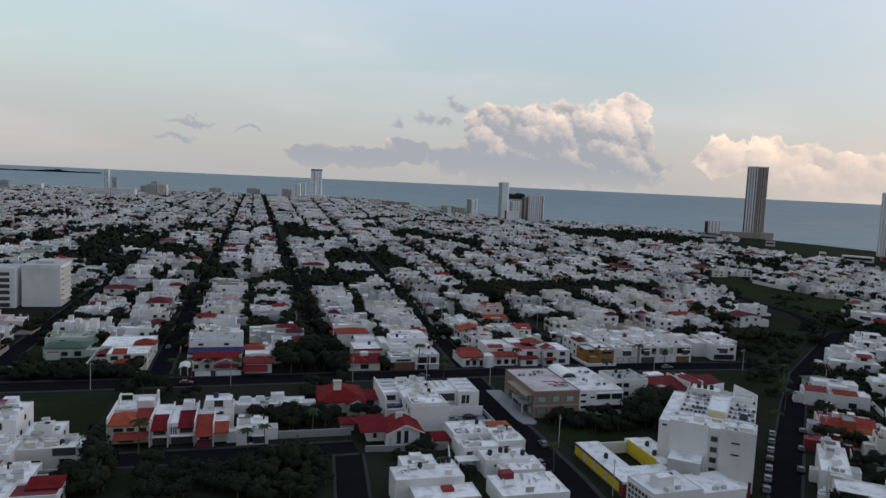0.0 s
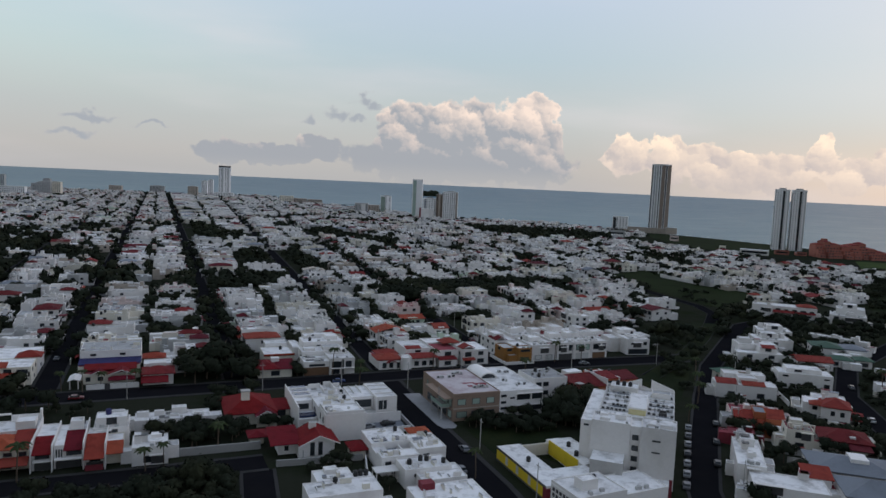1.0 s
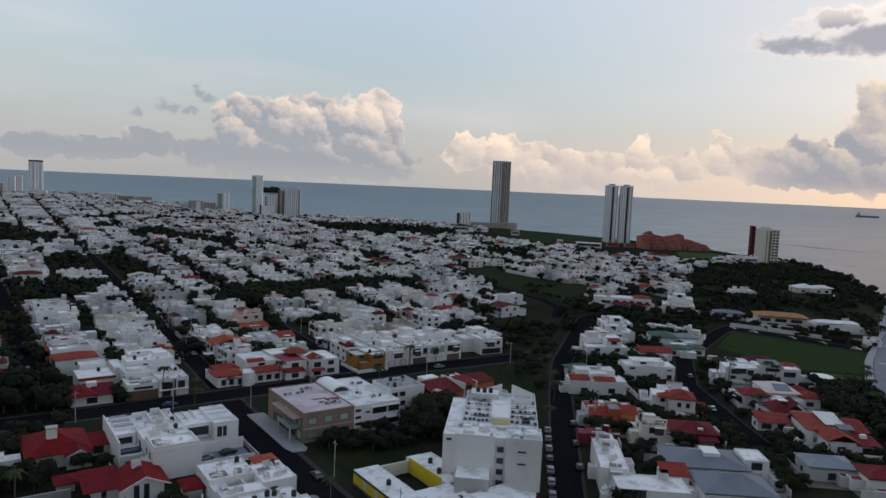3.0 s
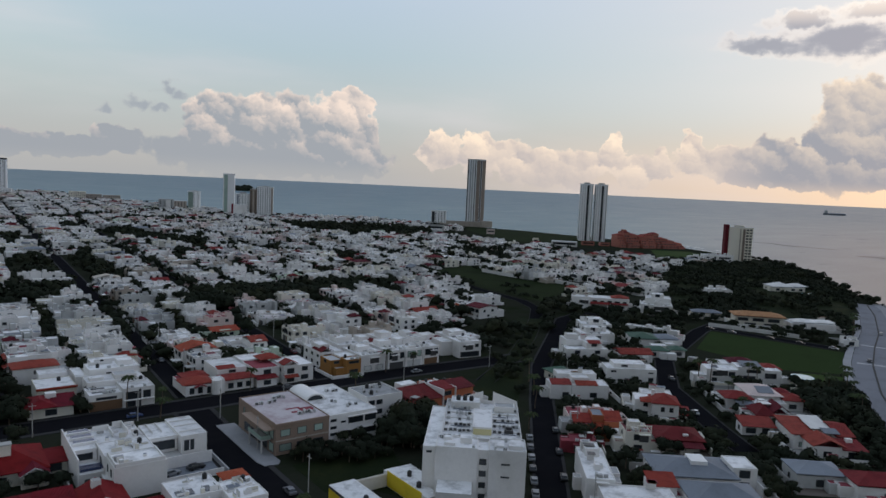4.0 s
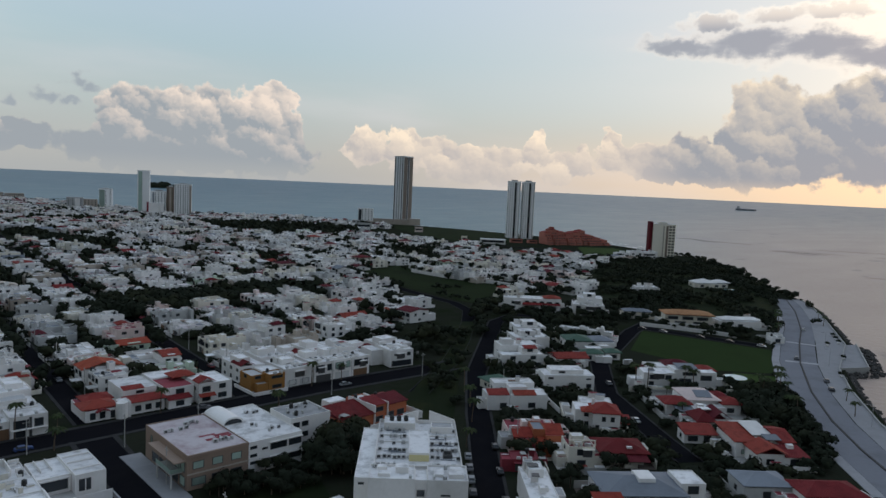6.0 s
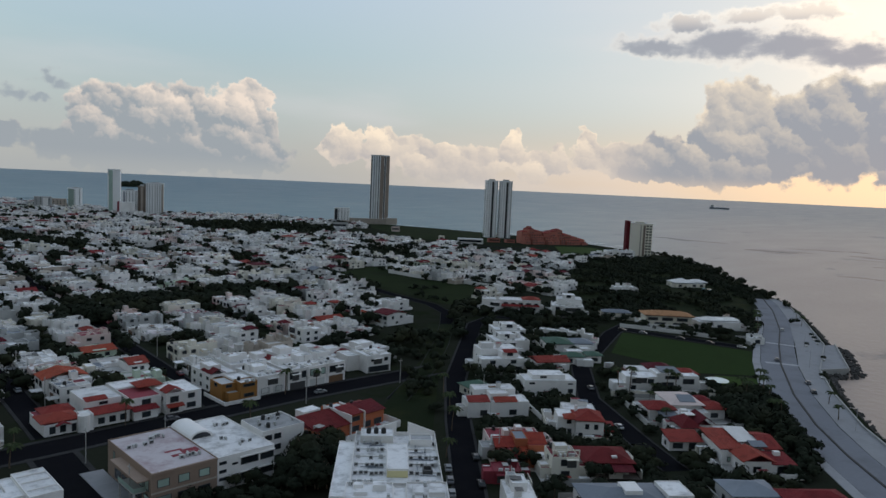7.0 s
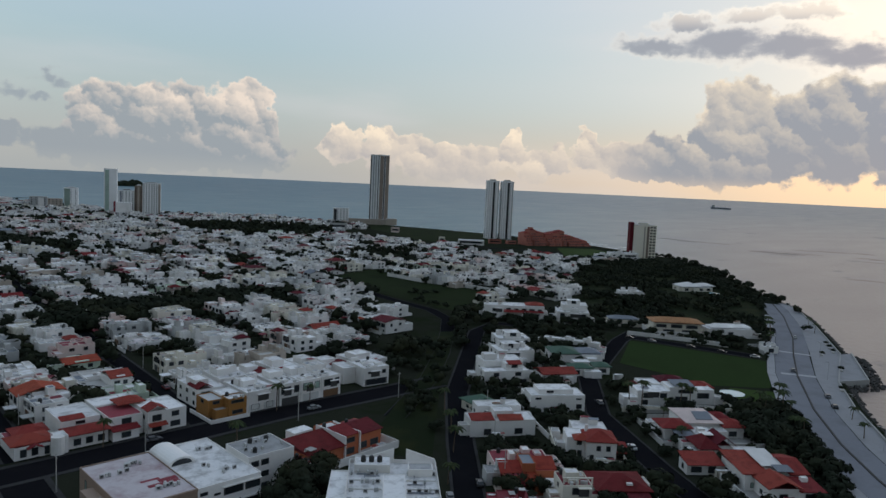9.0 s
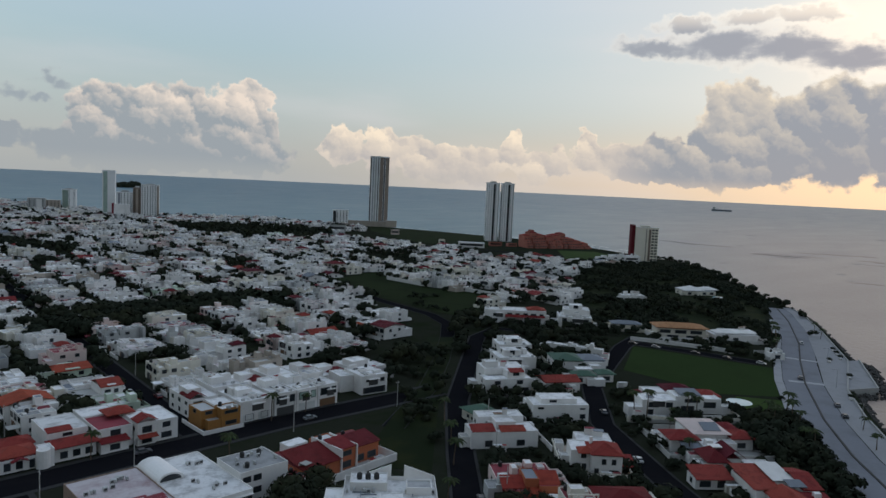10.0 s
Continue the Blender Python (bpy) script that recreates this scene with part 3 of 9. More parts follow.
COLS = [(x, 0.0) for x in range(-690, -250, 55)] + [(-250, 0.0), (-195, 0.0), (-139, 0.0), (-84, 0.0), (-30, 0.0), (27, 0.0), (79, 0.045), (126.5, 0.07), (183, 0.075), (236, 0.08), (290, 0.085), (344, 0.09), (398, 0.095), (452, 0.10), (506, 0.10), (560, 0.10), (614, 0.10), (668, 0.10), (722, 0.10)]
street([(-420, 243), (-60, 242), (80, 244), (150, 246), (214, 243)], 5.0)
for x0, k, *_ in COLS:
    if x0 < 180:
        street(column(x0, k, 252 if x0 > -200 else 520, 2250), 3.4, 1.0)
for y in (705, 930, 1180, 1480, 1800):
    street([(-600, y), (100, y + 5), (480, y + 20)], 3.5, 1.2)
street([(70, 100), (73.5, 150), (74, 190), (76, 239)], 4.6, 1.4)                      # street down to the foreground
street([(108, 112), (123, 135), (177, 194), (211, 229), (256, 266), (294, 297), (318, 306), (332, 284), (344, 262)], 3.5, 0.8)   # diagonal avenue
street([(196, 132), (207, 149), (232, 184), (266, 211), (300, 226), (340, 243), (366, 250)], 3.5, 0.7)
street([(176, 222), (214, 247), (247, 274), (280, 304), (304, 328), (315, 353), (319, 397), (328, 452), (342, 520), (352, 600)], 3.4, 0.25)   # its western carriageway
street([(352, 246), (366, 188)], 3.8, 0.8)
street([(560, 850), (594, 765), (606, 715), (636, 645), (690, 560), (724, 496)], 4.0, 1.0)
street([(-130, 178), (-45, 177.5), (10, 177.5), (27, 178)], 4.0, 1.2)
street([(21, 120), (22.5, 150), (24.6, 173.6)], 3.4, 0.8)
tagged(part("road", road_geo), "worn dark asphalt streets", "road", kind="structure")
tagged(part("pavement", pave_geo), "pale concrete pavements along the streets", "pavement", kind="structure")

# seafront boulevard: carriageways, median, promenade, sea wall, rocks, beach
BLVD = [(100, -20), (170, 40), (220, 84), (247, 106), (269, 121.5), (300, 139.3), (346, 161), (388, 177.5), (431, 193), (497, 222), (545, 247)]
boulevard = Geo()
band(boulevard, BLVD, 8.2, 6.8, -0.3, 0.03, BOULEVARD)
for (ax, ay), (bx, by_) in (((389, 184.5), (393, 171.0)), ((344.5, 167.0), (351.5, 154.0))):      # raised pale crossings
    band(boulevard, [(ax, ay), (bx, by_)], 1.5, 1.5, 0.0, 0.09, CROSSING)
tagged(part("boulevard_road", boulevard), "pale concrete seafront boulevard", "road", kind="structure")
STREETS.append((BLVD, 9.5))
footpath = band(Geo(), strip(BLVD[2:10], 10.0, 10.0)[0], 1.6, 1.6, -0.2, 0.14, PROM)
tagged(part("footpath", footpath), "narrow pale footpath beside the boulevard", "pavement", kind="structure")
SEAWALL = [(90, -42), (160, 15), (240, 81), (262, 98.5), (279, 110.5), (316, 131), (349, 146), (408, 163), (478, 197), (529, 224), (556, 242)]
promenade = Geo()
edge_in = [(90, -36), (175, 35), (225, 79), (251.5, 100.8), (272.6, 115.4), (303, 133), (349, 154.6), (397, 173), (470, 202.5), (526, 230), (552, 246)]
for i in range(len(SEAWALL) - 1):
    promenade.prism([SEAWALL[i], SEAWALL[i + 1], edge_in[i + 1], edge_in[i]], -4.0, 0.12, PROM)
promenade.prism([(349, 146.3), (363, 139), (415, 160.4), (408, 163.5)], -4.0, 0.10, PROM)
tagged(part("promenade", promenade), "wide pale paved seafront promenade with a viewing platform", "pavement", kind="structure")
wall_geo = Geo()
band(wall_geo, SEAWALL, 0.25, 0.25, -4.0, 0.75, KERB)
band(wall_geo, [(349.3, 145.6), (363, 138.8), (415, 160.2)], 0.25, 0.25, -4.0, 0.8, KERB)
tagged(part("sea_wall", wall_geo), "low pale concrete sea wall", "wall", kind="structure")
median_geo = Geo()
band(median_geo, BLVD[1:], 0.32, 0.32, -0.1, 0.25, ROCK)
tagged(part("median_kerb", median_geo), "dark narrow kerb between the carriageways", "kerb", kind="structure")
beach = band(Geo(), COAST[13:20], 4, 2.2, -4.0, -1.4, SAND)
band(beach, COAST[19:31], 4, 12, -4.0, -1.2, SAND)
tagged(part("beach", beach), "grey-brown wet sand along the shore", "beach", kind="structure")

# lines of surf breaking before the beach
FOAM = material("sea_foam", (0.62, 0.64, 0.65), 0.7, 0.25, 0.3)
surf = Geo()
surf_rng = random.Random(61)
shore = COAST[21:31]
for off in (8, 15, 24, 34, 46, 60):
    line = strip(shore, -off, off)[0]
    for (ax, ay), (bx, by_) in zip(line, line[1:]):
        n = max(1, int(math.hypot(bx - ax, by_ - ay) / 22))
        for i in range(n):
            if surf_rng.random() < 0.7:
                q0, q1 = (i + surf_rng.uniform(0, 0.3)) / n, (i + surf_rng.uniform(0.7, 1.1)) / n
                p0, p1 = (ax + (bx - ax) * q0, ay + (by_ - ay) * q0), (ax + (bx - ax) * q1, ay + (by_ - ay) * q1)
                wob = surf_rng.uniform(-3, 3)
                band(surf, [p0, ((p0[0] + p1[0]) / 2 + wob, (p0[1] + p1[1]) / 2), p1], *[surf_rng.uniform(0.6, 1.8)] * 2, -3.3, -2.92, FOAM)
tagged(part("surf", surf), "broken white lines of surf along the beach", "surf", kind="stuff")

# parks, lawns, playing field
green_geo = Geo()
SHORE_OPEN = [(575, 790), (590, 735), (628, 640), (600, 560), (655, 505), (700, 480), (770, 530), (860, 600), (860, 760), (820, 900), (770, 1010), (690, 900), (640, 900)]
GREENS = [[(345, 240), (361, 180), (316, 160), (300, 176), (300, 218)], [(284, 157.5), (302, 171), (312, 157), (296, 149)],
          [(150, 206), (162, 190), (205, 232), (250, 272), (285, 302), (272, 310), (226, 262), (196, 240)],
          [(-66, 230), (-40, 230), (-40, 190), (-66, 190)], [(84, 186), (112, 186), (100, 152), (92, 168), (84, 168)],
          [(349, 495), (396, 515), (425, 519), (388, 473), (385, 435), (396, 405), (400, 382), (384, 364), (332, 333), (324, 350), (326, 396), (331, 440), (338, 470)],
          [(644, 742), (656, 672), (700, 655), (775, 690), (838, 745), (814, 885), (770, 985), (706, 900)], [(388, 252), (425, 210), (508, 240), (545, 262), (590, 292), (640, 326), (690, 362), (725, 400), (735, 450), (640, 470), (511, 402), (402, 297)], [(752, 588), (790, 560), (772, 520), (700, 488), (676, 521)]]
for i, g in enumerate(GREENS):
    green_geo.prism(g[::-1], -0.3, 0.05 + 0.004 * i, LAWN if i in (1, 8) else FIELD if i == 0 else MEADOW if i in (5, 6) else GRASS)
tagged(part("lawn", green_geo), "dark green grass of parks and a playing field", "grass", kind="structure")
# ---- trees ----
def leaf_crown(rng, r, h, n, leaf, lobes=4, cores=True):
    """Many leaf sprays around a few clump centres: uneven outline with gaps, shaded as one soft crown."""
    g = Geo()
    clumps = []
    for i in range(lobes):
        a, q = rng.uniform(0, 6.28), rng.uniform(0.3, 0.8)
        clumps.append((r * q * math.cos(a), r * q * math.sin(a), h * rng.uniform(0.42, 0.72), r * rng.uniform(0.36, 0.58)))
    clumps.append((0, 0, h * 0.64, r * 0.68))
    mid = Vector((0, 0, h * 0.45))

    def soft(p, d):
        return ((p - mid).normalized() * 0.55 + d * 0.6 + Vector((0, 0, 0.25))).normalized()

    for i in range(n):
        cx, cy, cz, cr = clumps[i % len(clumps)]
        d = Vector((rng.gauss(0, 1), rng.gauss(0, 1), rng.gauss(0.25, 0.8))).normalized()
        p = Vector((cx, cy, cz)) + Vector((d.x * cr, d.y * cr, d.z * cr * 0.8)) * rng.uniform(0.7, 1.08)
        u = d.cross(Vector((rng.gauss(0, 1), rng.gauss(0, 1), rng.gauss(0, 1)))).normalized()
        w = (d * rng.uniform(-0.4, 0.7) + d.cross(u)).normalized()
        s = leaf * rng.uniform(0.6, 1.3)
        q = [p - u * s - w * s * 0.4, p + u * s * 0.3 - w * s, p + u * s + w * s * 0.4, p - u * s * 0.2 + w * s]
        g.add([tuple(x) for x in q], [(0, 1, 2), (0, 2, 3)], LEAF)
        nd = tuple(soft(p, d))
        g.n.extend([nd] * 4)
    for cx, cy, cz, cr in clumps if cores else clumps[-1:]:
        bm = bmesh.new()
        bmesh.ops.create_icosphere(bm, subdivisions=1, radius=cr * 0.8)
        vv = [Vector((cx, cy, cz)) + v.co * (0.85 + 0.5 * noise.noise(v.co * 0.9 + Vector((cx, cy, cz)))) for v in bm.verts]
        g.add([tuple(v) for v in vv], [tuple(v.index for v in f.verts) for f in bm.faces], LEAF)
        g.n.extend([tuple(soft(p, v.co.normalized())) for p, v in zip(vv, bm.verts)])
        bm.free()
    return g


def trunk_geo(rng, h, r):
    g = Geo()
    g.tube(0, 0, -0.1, h * 0.5, r, r * 0.65, BARK, 7)
    for i in range(4):
        a = i * 1.57 + rng.uniform(-0.4, 0.4)
        e = Vector((math.cos(a) * h * 0.28, math.sin(a) * h * 0.28, h * rng.uniform(0.72, 0.85)))
        s = Vector((0, 0, h * 0.46))
        side = Vector((-math.sin(a), math.cos(a), 0))
        up = (e - s).cross(side).normalized()
        ring = [s + (side * c + up * q) * r * 0.5 for c, q in ((1, 0), (0, 1), (-1, 0), (0, -1))] + [e + (side * c + up * q) * r * 0.18 for c, q in ((1, 0), (0, 1), (-1, 0), (0, -1))]
        g.add([tuple(v) for v in ring], [(k, (k + 1) % 4, 4 + (k + 1) % 4, 4 + k) for k in range(4)], BARK)
    return g


rng = random.Random(11)
TREE_KIT = []
for i in range(5):
    h, r = rng.uniform(5.5, 8.5), rng.uniform(2.6, 4.2)
    TREE_KIT.append((trunk_geo(rng, h, 0.22).mesh("trunk"), leaf_crown(rng, r, h, 760, 0.27, 7).mesh("crown")))
TREE_SMALL = [leaf_crown(random.Random(50 + i), 3.2, 5.5, 120, 0.48, 4) for i in range(6)]
TREE_TINY = [leaf_crown(random.Random(70 + i), 3.2, 5.5, 34, 0.85, 2, False) for i in range(6)]
TREE_SPECK = [leaf_crown(random.Random(90 + i), 3.2, 5.5, 9, 1.4, 1, False) for i in range(6)]


def palm_meshes(rng, h):
    t = Geo()
    n = 6
    bend = rng.uniform(0.3, 0.9)
    pts = [(bend * (i / n) ** 2, 0, h * i / n) for i in range(n + 1)]
    for a, b in zip(pts, pts[1:]):
        k = a[2] / h
        t.add([(a[0] + (0.2 - 0.08 * k) * math.cos(j * 1.047), (0.2 - 0.08 * k) * math.sin(j * 1.047), a[2] - 0.05) for j in range(6)]
              + [(b[0] + (0.19 - 0.08 * k) * math.cos(j * 1.047), (0.19 - 0.08 * k) * math.sin(j * 1.047), b[2]) for j in range(6)], [(j, (j + 1) % 6, 6 + (j + 1) % 6, 6 + j) for j in range(6)], BARK)
    c = Geo()
    for i in range(16):
        a, lift, ln = i * 2.4 + rng.uniform(-0.2, 0.2), rng.uniform(0.1, 0.9), rng.uniform(2.0, 2.8)
        d, s = Vector((math.cos(a), math.sin(a), 0)), Vector((-math.sin(a), math.cos(a), 0))
        prev = None
        for j in range(6):
            q = j / 5
            mid = Vector((bend, 0, h)) + d * ln * q + Vector((0, 0, ln * (lift * q - (0.5 + lift * 0.7) * q * q)))
            wv = 0.42 * math.sin(math.pi * (0.12 + 0.86 * q)) + 0.03
            cur = [mid + s * wv - Vector((0, 0, wv * 0.6)), mid, mid - s * wv - Vector((0, 0, wv * 0.6))]
            if prev:
                c.add([tuple(v) for v in prev + cur], [(0, 3, 4, 1), (1, 4, 5, 2)], PALM)
            prev = cur
    return t.mesh("trunk"), c.mesh("crown")


PALM_KIT = [palm_meshes(random.Random(80 + i), 5.5 + i * 1.2) for i in range(4)]
TREES_PLACED = []


def put_tree(x, y, s=1.0, rng=random, group="street and garden trees"):
    kit = rng.choice(TREE_KIT)
    m = pose(x, y, 0, 0, 0, rng.uniform(0, 360)) @ Matrix.Diagonal((s, s, s * rng.uniform(0.85, 1.1), 1))
    e = thing("tree", m, rng.choice(("dark green broadleaf tree with a dense uneven crown", "round-headed dark green shade tree", "dark leafy tree standing among the houses")), "tree", group)
    part("trunk", kit[0], e)
    part("crown", kit[1], e)
    TREES_PLACED.append((x, y))


def put_palm(x, y, s=1.0, rng=random, group="palms"):
    kit = rng.choice(PALM_KIT)
    e = thing("palm_tree", pose(x, y, 0, 0, 0, rng.uniform(0, 360)) @ Matrix.Diagonal((s, s, s, 1)), "slender palm tree with drooping dark fronds", "palm tree", group)
    part("trunk", kit[0], e)
    part("crown", kit[1], e)


# ---- houses ----
def window_mesh(name, key):
    """A unit window: frame proud of the wall, pane set back in it, a middle bar. x across, z up, front at -y."""
    ring = lambda q, y, c=0.0: [(c - 0.5 + q, y, -0.5 + q), (c + 0.5 - q, y, -0.5 + q), (c + 0.5 - q, y, 0.5 - q), (c - 0.5 + q, y, 0.5 - q)]
    side = lambda o: [(o + i, o + (i + 1) % 4, o + 4 + (i + 1) % 4, o + 4 + i) for i in range(4)]
    g = Geo()
    g.add(ring(0, 0.05) + ring(0, -0.09) + ring(0.06, -0.09) + ring(0.06, -0.03), side(0) + side(4) + side(8), "frame_dark")
    g.f.append((12, 13, 14, 15))
    g.k.append(key)
    return g.mesh(name)


WINDOW = window_mesh("window", "glass")
WINDOW_PALE = window_mesh("window", "glass_lit")
WINDOW_FRAME = Geo()
_ring = lambda q, y: [(-0.5 + q, y, -0.5 + q), (0.5 - q, y, -0.5 + q), (0.5 - q, y, 0.5 - q), (-0.5 + q, y, 0.5 - q)]
_side = lambda o: [(o + i, o + (i + 1) % 4, o + 4 + (i + 1) % 4, o + 4 + i) for i in range(4)]
WINDOW_FRAME.add(_ring(0, 0.05) + _ring(0, -0.09) + _ring(0.06, -0.09) + _ring(0.06, 0.02), _side(0) + _side(4) + _side(8), "frame_dark")
WINDOW_FRAME = WINDOW_FRAME.mesh("window")
PANE = Geo().box(-0.44, -0.03, -0.44, 0.44, 0.0, 0.44, "glass").mesh("pane")
PANE_PALE = Geo().box(-0.44, -0.03, -0.44, 0.44, 0.0, 0.44, "glass_lit").mesh("pane")
TANK = Geo().tube(0, 0, 0, 1.1, 0.55, 0.55, "tank_black", 10).tube(0, 0, 1.1, 1.35, 0.5, 0.2, "tank_black", 10).mesh("water_tank")
AC = Geo().box(-0.5, -0.3, 0, 0.5, 0.3, 0.75, "wall_grey").mesh("air_conditioner")
WALLS = ["wall_white"] * 30 + ["wall_cream"] * 7 + ["wall_grey"] * 5 + ["wall_tan"] * 2 + ["wall_pink"] * 3 + ["wall_green"]
ROOFS = ["roof_white"] * 19 + ["roof_grey"] * 9 + ["concrete"] * 5 + ["roof_red"] * 3 + ["roof_worn"] * 2 + ["roof_slate"] * 2
TILES = ["tile_red"] * 4 + ["tile_orange"] + ["tile_maroon"] * 3
WORDS = {"wall_white": "white", "wall_cream": "cream", "wall_grey": "grey", "wall_pink": "pale pink", "wall_ochre": "ochre yellow", "wall_orange": "orange", "wall_green": "pale green", "wall_tan": "tan"}


class Plan:
    """What a house consists of: solid parts, windows and tanks, in its own axes (front at y = 0, facing -y)."""

    def __init__(self):
        self.solids, self.windows, self.tanks, self.units = [], [], [], []
        self.lean = False

    def solid(self, name, key):
        g = Geo()
        self.solids.append((name, g))
        return g

    def block(self, x0, y0, x1, y1, z0, z1, wall, roof, parapet=0.55, name="wall", joined=False):
        g = self.solid("wing" if joined and name == "wall" else name, wall)
        t, zp = 0.16, z1 + parapet
        if self.lean:                               # far off: a plain room with its flat roof
            g.add([(x, y, z) for z in (z0, zp) for x, y in ((x0, y0), (x1, y0), (x1, y1), (x0, y1))], [(0, 1, 5, 4), (1, 2, 6, 5), (2, 3, 7, 6), (3, 0, 4, 7)], wall)
            g.f.append(tuple(len(g.v) - 4 + i for i in range(4)))
            g.k.append(roof)
            return
        ring = lambda q, z: [(x0 + q, y0 + q, z), (x1 - q, y0 + q, z), (x1 - q, y1 - q, z), (x0 + q, y1 - q, z)]
        side = lambda o: [(o + i, o + (i + 1) % 4, o + 4 + (i + 1) % 4, o + 4 + i) for i in range(4)]
        g.add(ring(0, z0) + ring(0, zp) + ring(t, zp) + ring(t, z1), side(0) + side(4) + side(8) + [(3, 2, 1, 0)], wall)
        g.f.append(tuple(len(g.v) - 4 + i for i in range(4)))
        g.k.append(roof if joined else wall)
        if joined:
            return
        self.solid("roof", roof).box(x0 + t, y0 + t, z1 - 0.02, x1 - t, y1 - t, z1 + 0.06, roof)

    def face_windows(self, rng, x0, x1, y, z, side, n, w=1.5, h=1.25, pale=0.0):
        for i in range(n):
            c = x0 + (x1 - x0) * (i + 0.5) / n
            self.windows.append((c, y, z, min(w, (x1 - x0) / n * 0.75) * rng.uniform(0.8, 1.15), h * rng.uniform(0.85, 1.2), side, rng.random() < pale))


def house_plan(rng, w, d, floors, wall, roof, tile=None, tile_kind="", lean=False):
    p = Plan()
    p.lean = lean
    h = 2.65 * floors + rng.uniform(0, 0.5)
    x0, x1 = -w / 2, w / 2
    d1 = d * rng.uniform(0.45, 0.75)
    pitched = tile_kind in ("hip", "gable")
    if not pitched:
        # several rooms of unlike height round a patio
        nx = 2 if w < 9.5 else 3
        cuts = [(i + 1) / nx + rng.uniform(-0.09, 0.09) for i in range(nx - 1)]
        xs = [x0] + [x0 + w * c for c in cuts] + [x1]
        rows = [0.0, d1 * rng.uniform(0.3, 0.6), d1, d1 + (d - d1) * rng.uniform(0.4, 0.6), d]
        for j in range(4):
            for i in range(nx):
                if xs[i + 1] - xs[i] < 0.8:
                    continue
                if j >= 2 and rng.random() < 0.22:
                    continue
                top = h if j < 2 and (i == 0 or rng.random() < 0.7) else 2.65 * rng.choice((1, 1, floors)) + rng.uniform(0, 0.4)
                yy0 = rows[j] + (rng.choice((0.0, 0.0, 0.9, 1.6)) if j == 0 and i else 0.0)
                yy1 = rows[j + 1] - (rng.uniform(0, 2.0) if j == 3 else 0.0)
                if yy1 - yy0 < 0.8:
                    continue
                p.block(xs[i] + 0.002 * i, yy0 + 0.002 * j, xs[i + 1] - 0.002, yy1 - 0.002, 0, top + 0.01 * i, wall, roof if rng.random() < 0.6 else rng.choice(ROOFS), rng.choice((0.12, 0.2, 0.4, 0.7)), joined=True)
                if rng.random() < 0.28 and xs[i + 1] - xs[i] > 2.6 and yy1 - yy0 > 3:
                    q = rng.uniform(yy0 + 0.4, yy1 - 2.4)
                    p.block(xs[i] + 0.5, q, xs[i + 1] - 0.5, q + 2.0, top + 0.075, top + rng.choice((1.0, 1.9, 2.4)), wall, roof, 0.15, joined=True)
    elif pitched:
        p.solid("wall", wall).box(x0, 0, 0, x1, d1, h, wall)
        g = p.solid("tile_roof", tile)
        if tile_kind == "hip":
            g.hip(x0, 0, x1, d1, h + 0.05, rng.uniform(1.2, 1.9), tile)
        else:
            g.gable(x0, 0, x1, d1, h + 0.05, rng.uniform(1.2, 2.0), tile, along=rng.choice("xy"))
            g.box(x0 + 0.2, d1 * 0.3, h - 0.1, x1 - 0.2, d1 * 0.7, h + 0.5, wall)
        p.block(x0, d1 + 0.003, x1, d, 0, max(2.7, h - 2.65), wall, rng.choice(ROOFS))
    if tile_kind == "awning":
        g = p.solid("tile_roof", tile)
        g.shed(x0 + w * rng.uniform(0, 0.3), -1.3, x1, 0.0, 2.5, 3.3, tile, 0.1)
        if floors > 1 and rng.random() < 0.6:
            g.shed(x0 + w * 0.1, -0.8, x1 - w * 0.2, 0.0, h - 0.4, h + 0.3, tile, 0.1)
    if tile_kind == "half":
        g = p.solid("tile_roof", tile)
        g.hip(x0, d1 * 0.05, x0 + w * 0.55, d1 * 0.6, h + 0.9, 1.2, tile, 0.3)
        g.box(x0 + 0.1, d1 * 0.1, h + 0.062, x0 + w * 0.52, d1 * 0.57, h + 0.85, wall)
    if not pitched and rng.random() < 0.45:
        g = p.solid("pergola", "frame_dark")
        a = rng.uniform(x0, x1 - 3.2)
        g.box(a, d1 * 0.78, h + 0.9, a + 3.0, d1 * 0.97, h + 1.05, rng.choice(("frame_dark", "roof_slate", "concrete", "door_wood")))
    if rng.random() < 0.4:
        g = p.solid("carport", "frame_dark")
        a = rng.choice((x0, x1 - 3.4))
        g.box(a, -3.2, 2.35, a + 3.4, -0.003, 2.55, rng.choice(("concrete", "roof_white", "roof_red", "frame_dark")))
    if floors > 1 and rng.random() < 0.5:
        # flat dark panel on the wall for the shade of a recessed balcony
        g = p.solid("balcony_opening", "glass")
        a = rng.uniform(x0 + 0.3, x0 + w * 0.4)
        g.box(a, -0.06, 3.2, a + w * rng.uniform(0.3, 0.5), 0.02, 5.5, "glass")
    for f in range(floors):
        z = 1.4 + 2.65 * f
        if f:
            p.face_windows(rng, x0 + 0.3, x1 - 0.3, 0, z, 0, rng.choice((2, 2, 3, 3)), 2.6, 1.8, 0.05)
        p.face_windows(rng, 0.8, d1 - 0.6, x0, z, 1, rng.choice((1, 2, 2)), 1.7, 1.3)
        p.face_windows(rng, 0.8, d1 - 0.6, x1, z, 2, rng.choice((1, 2, 2)), 1.7, 1.3)
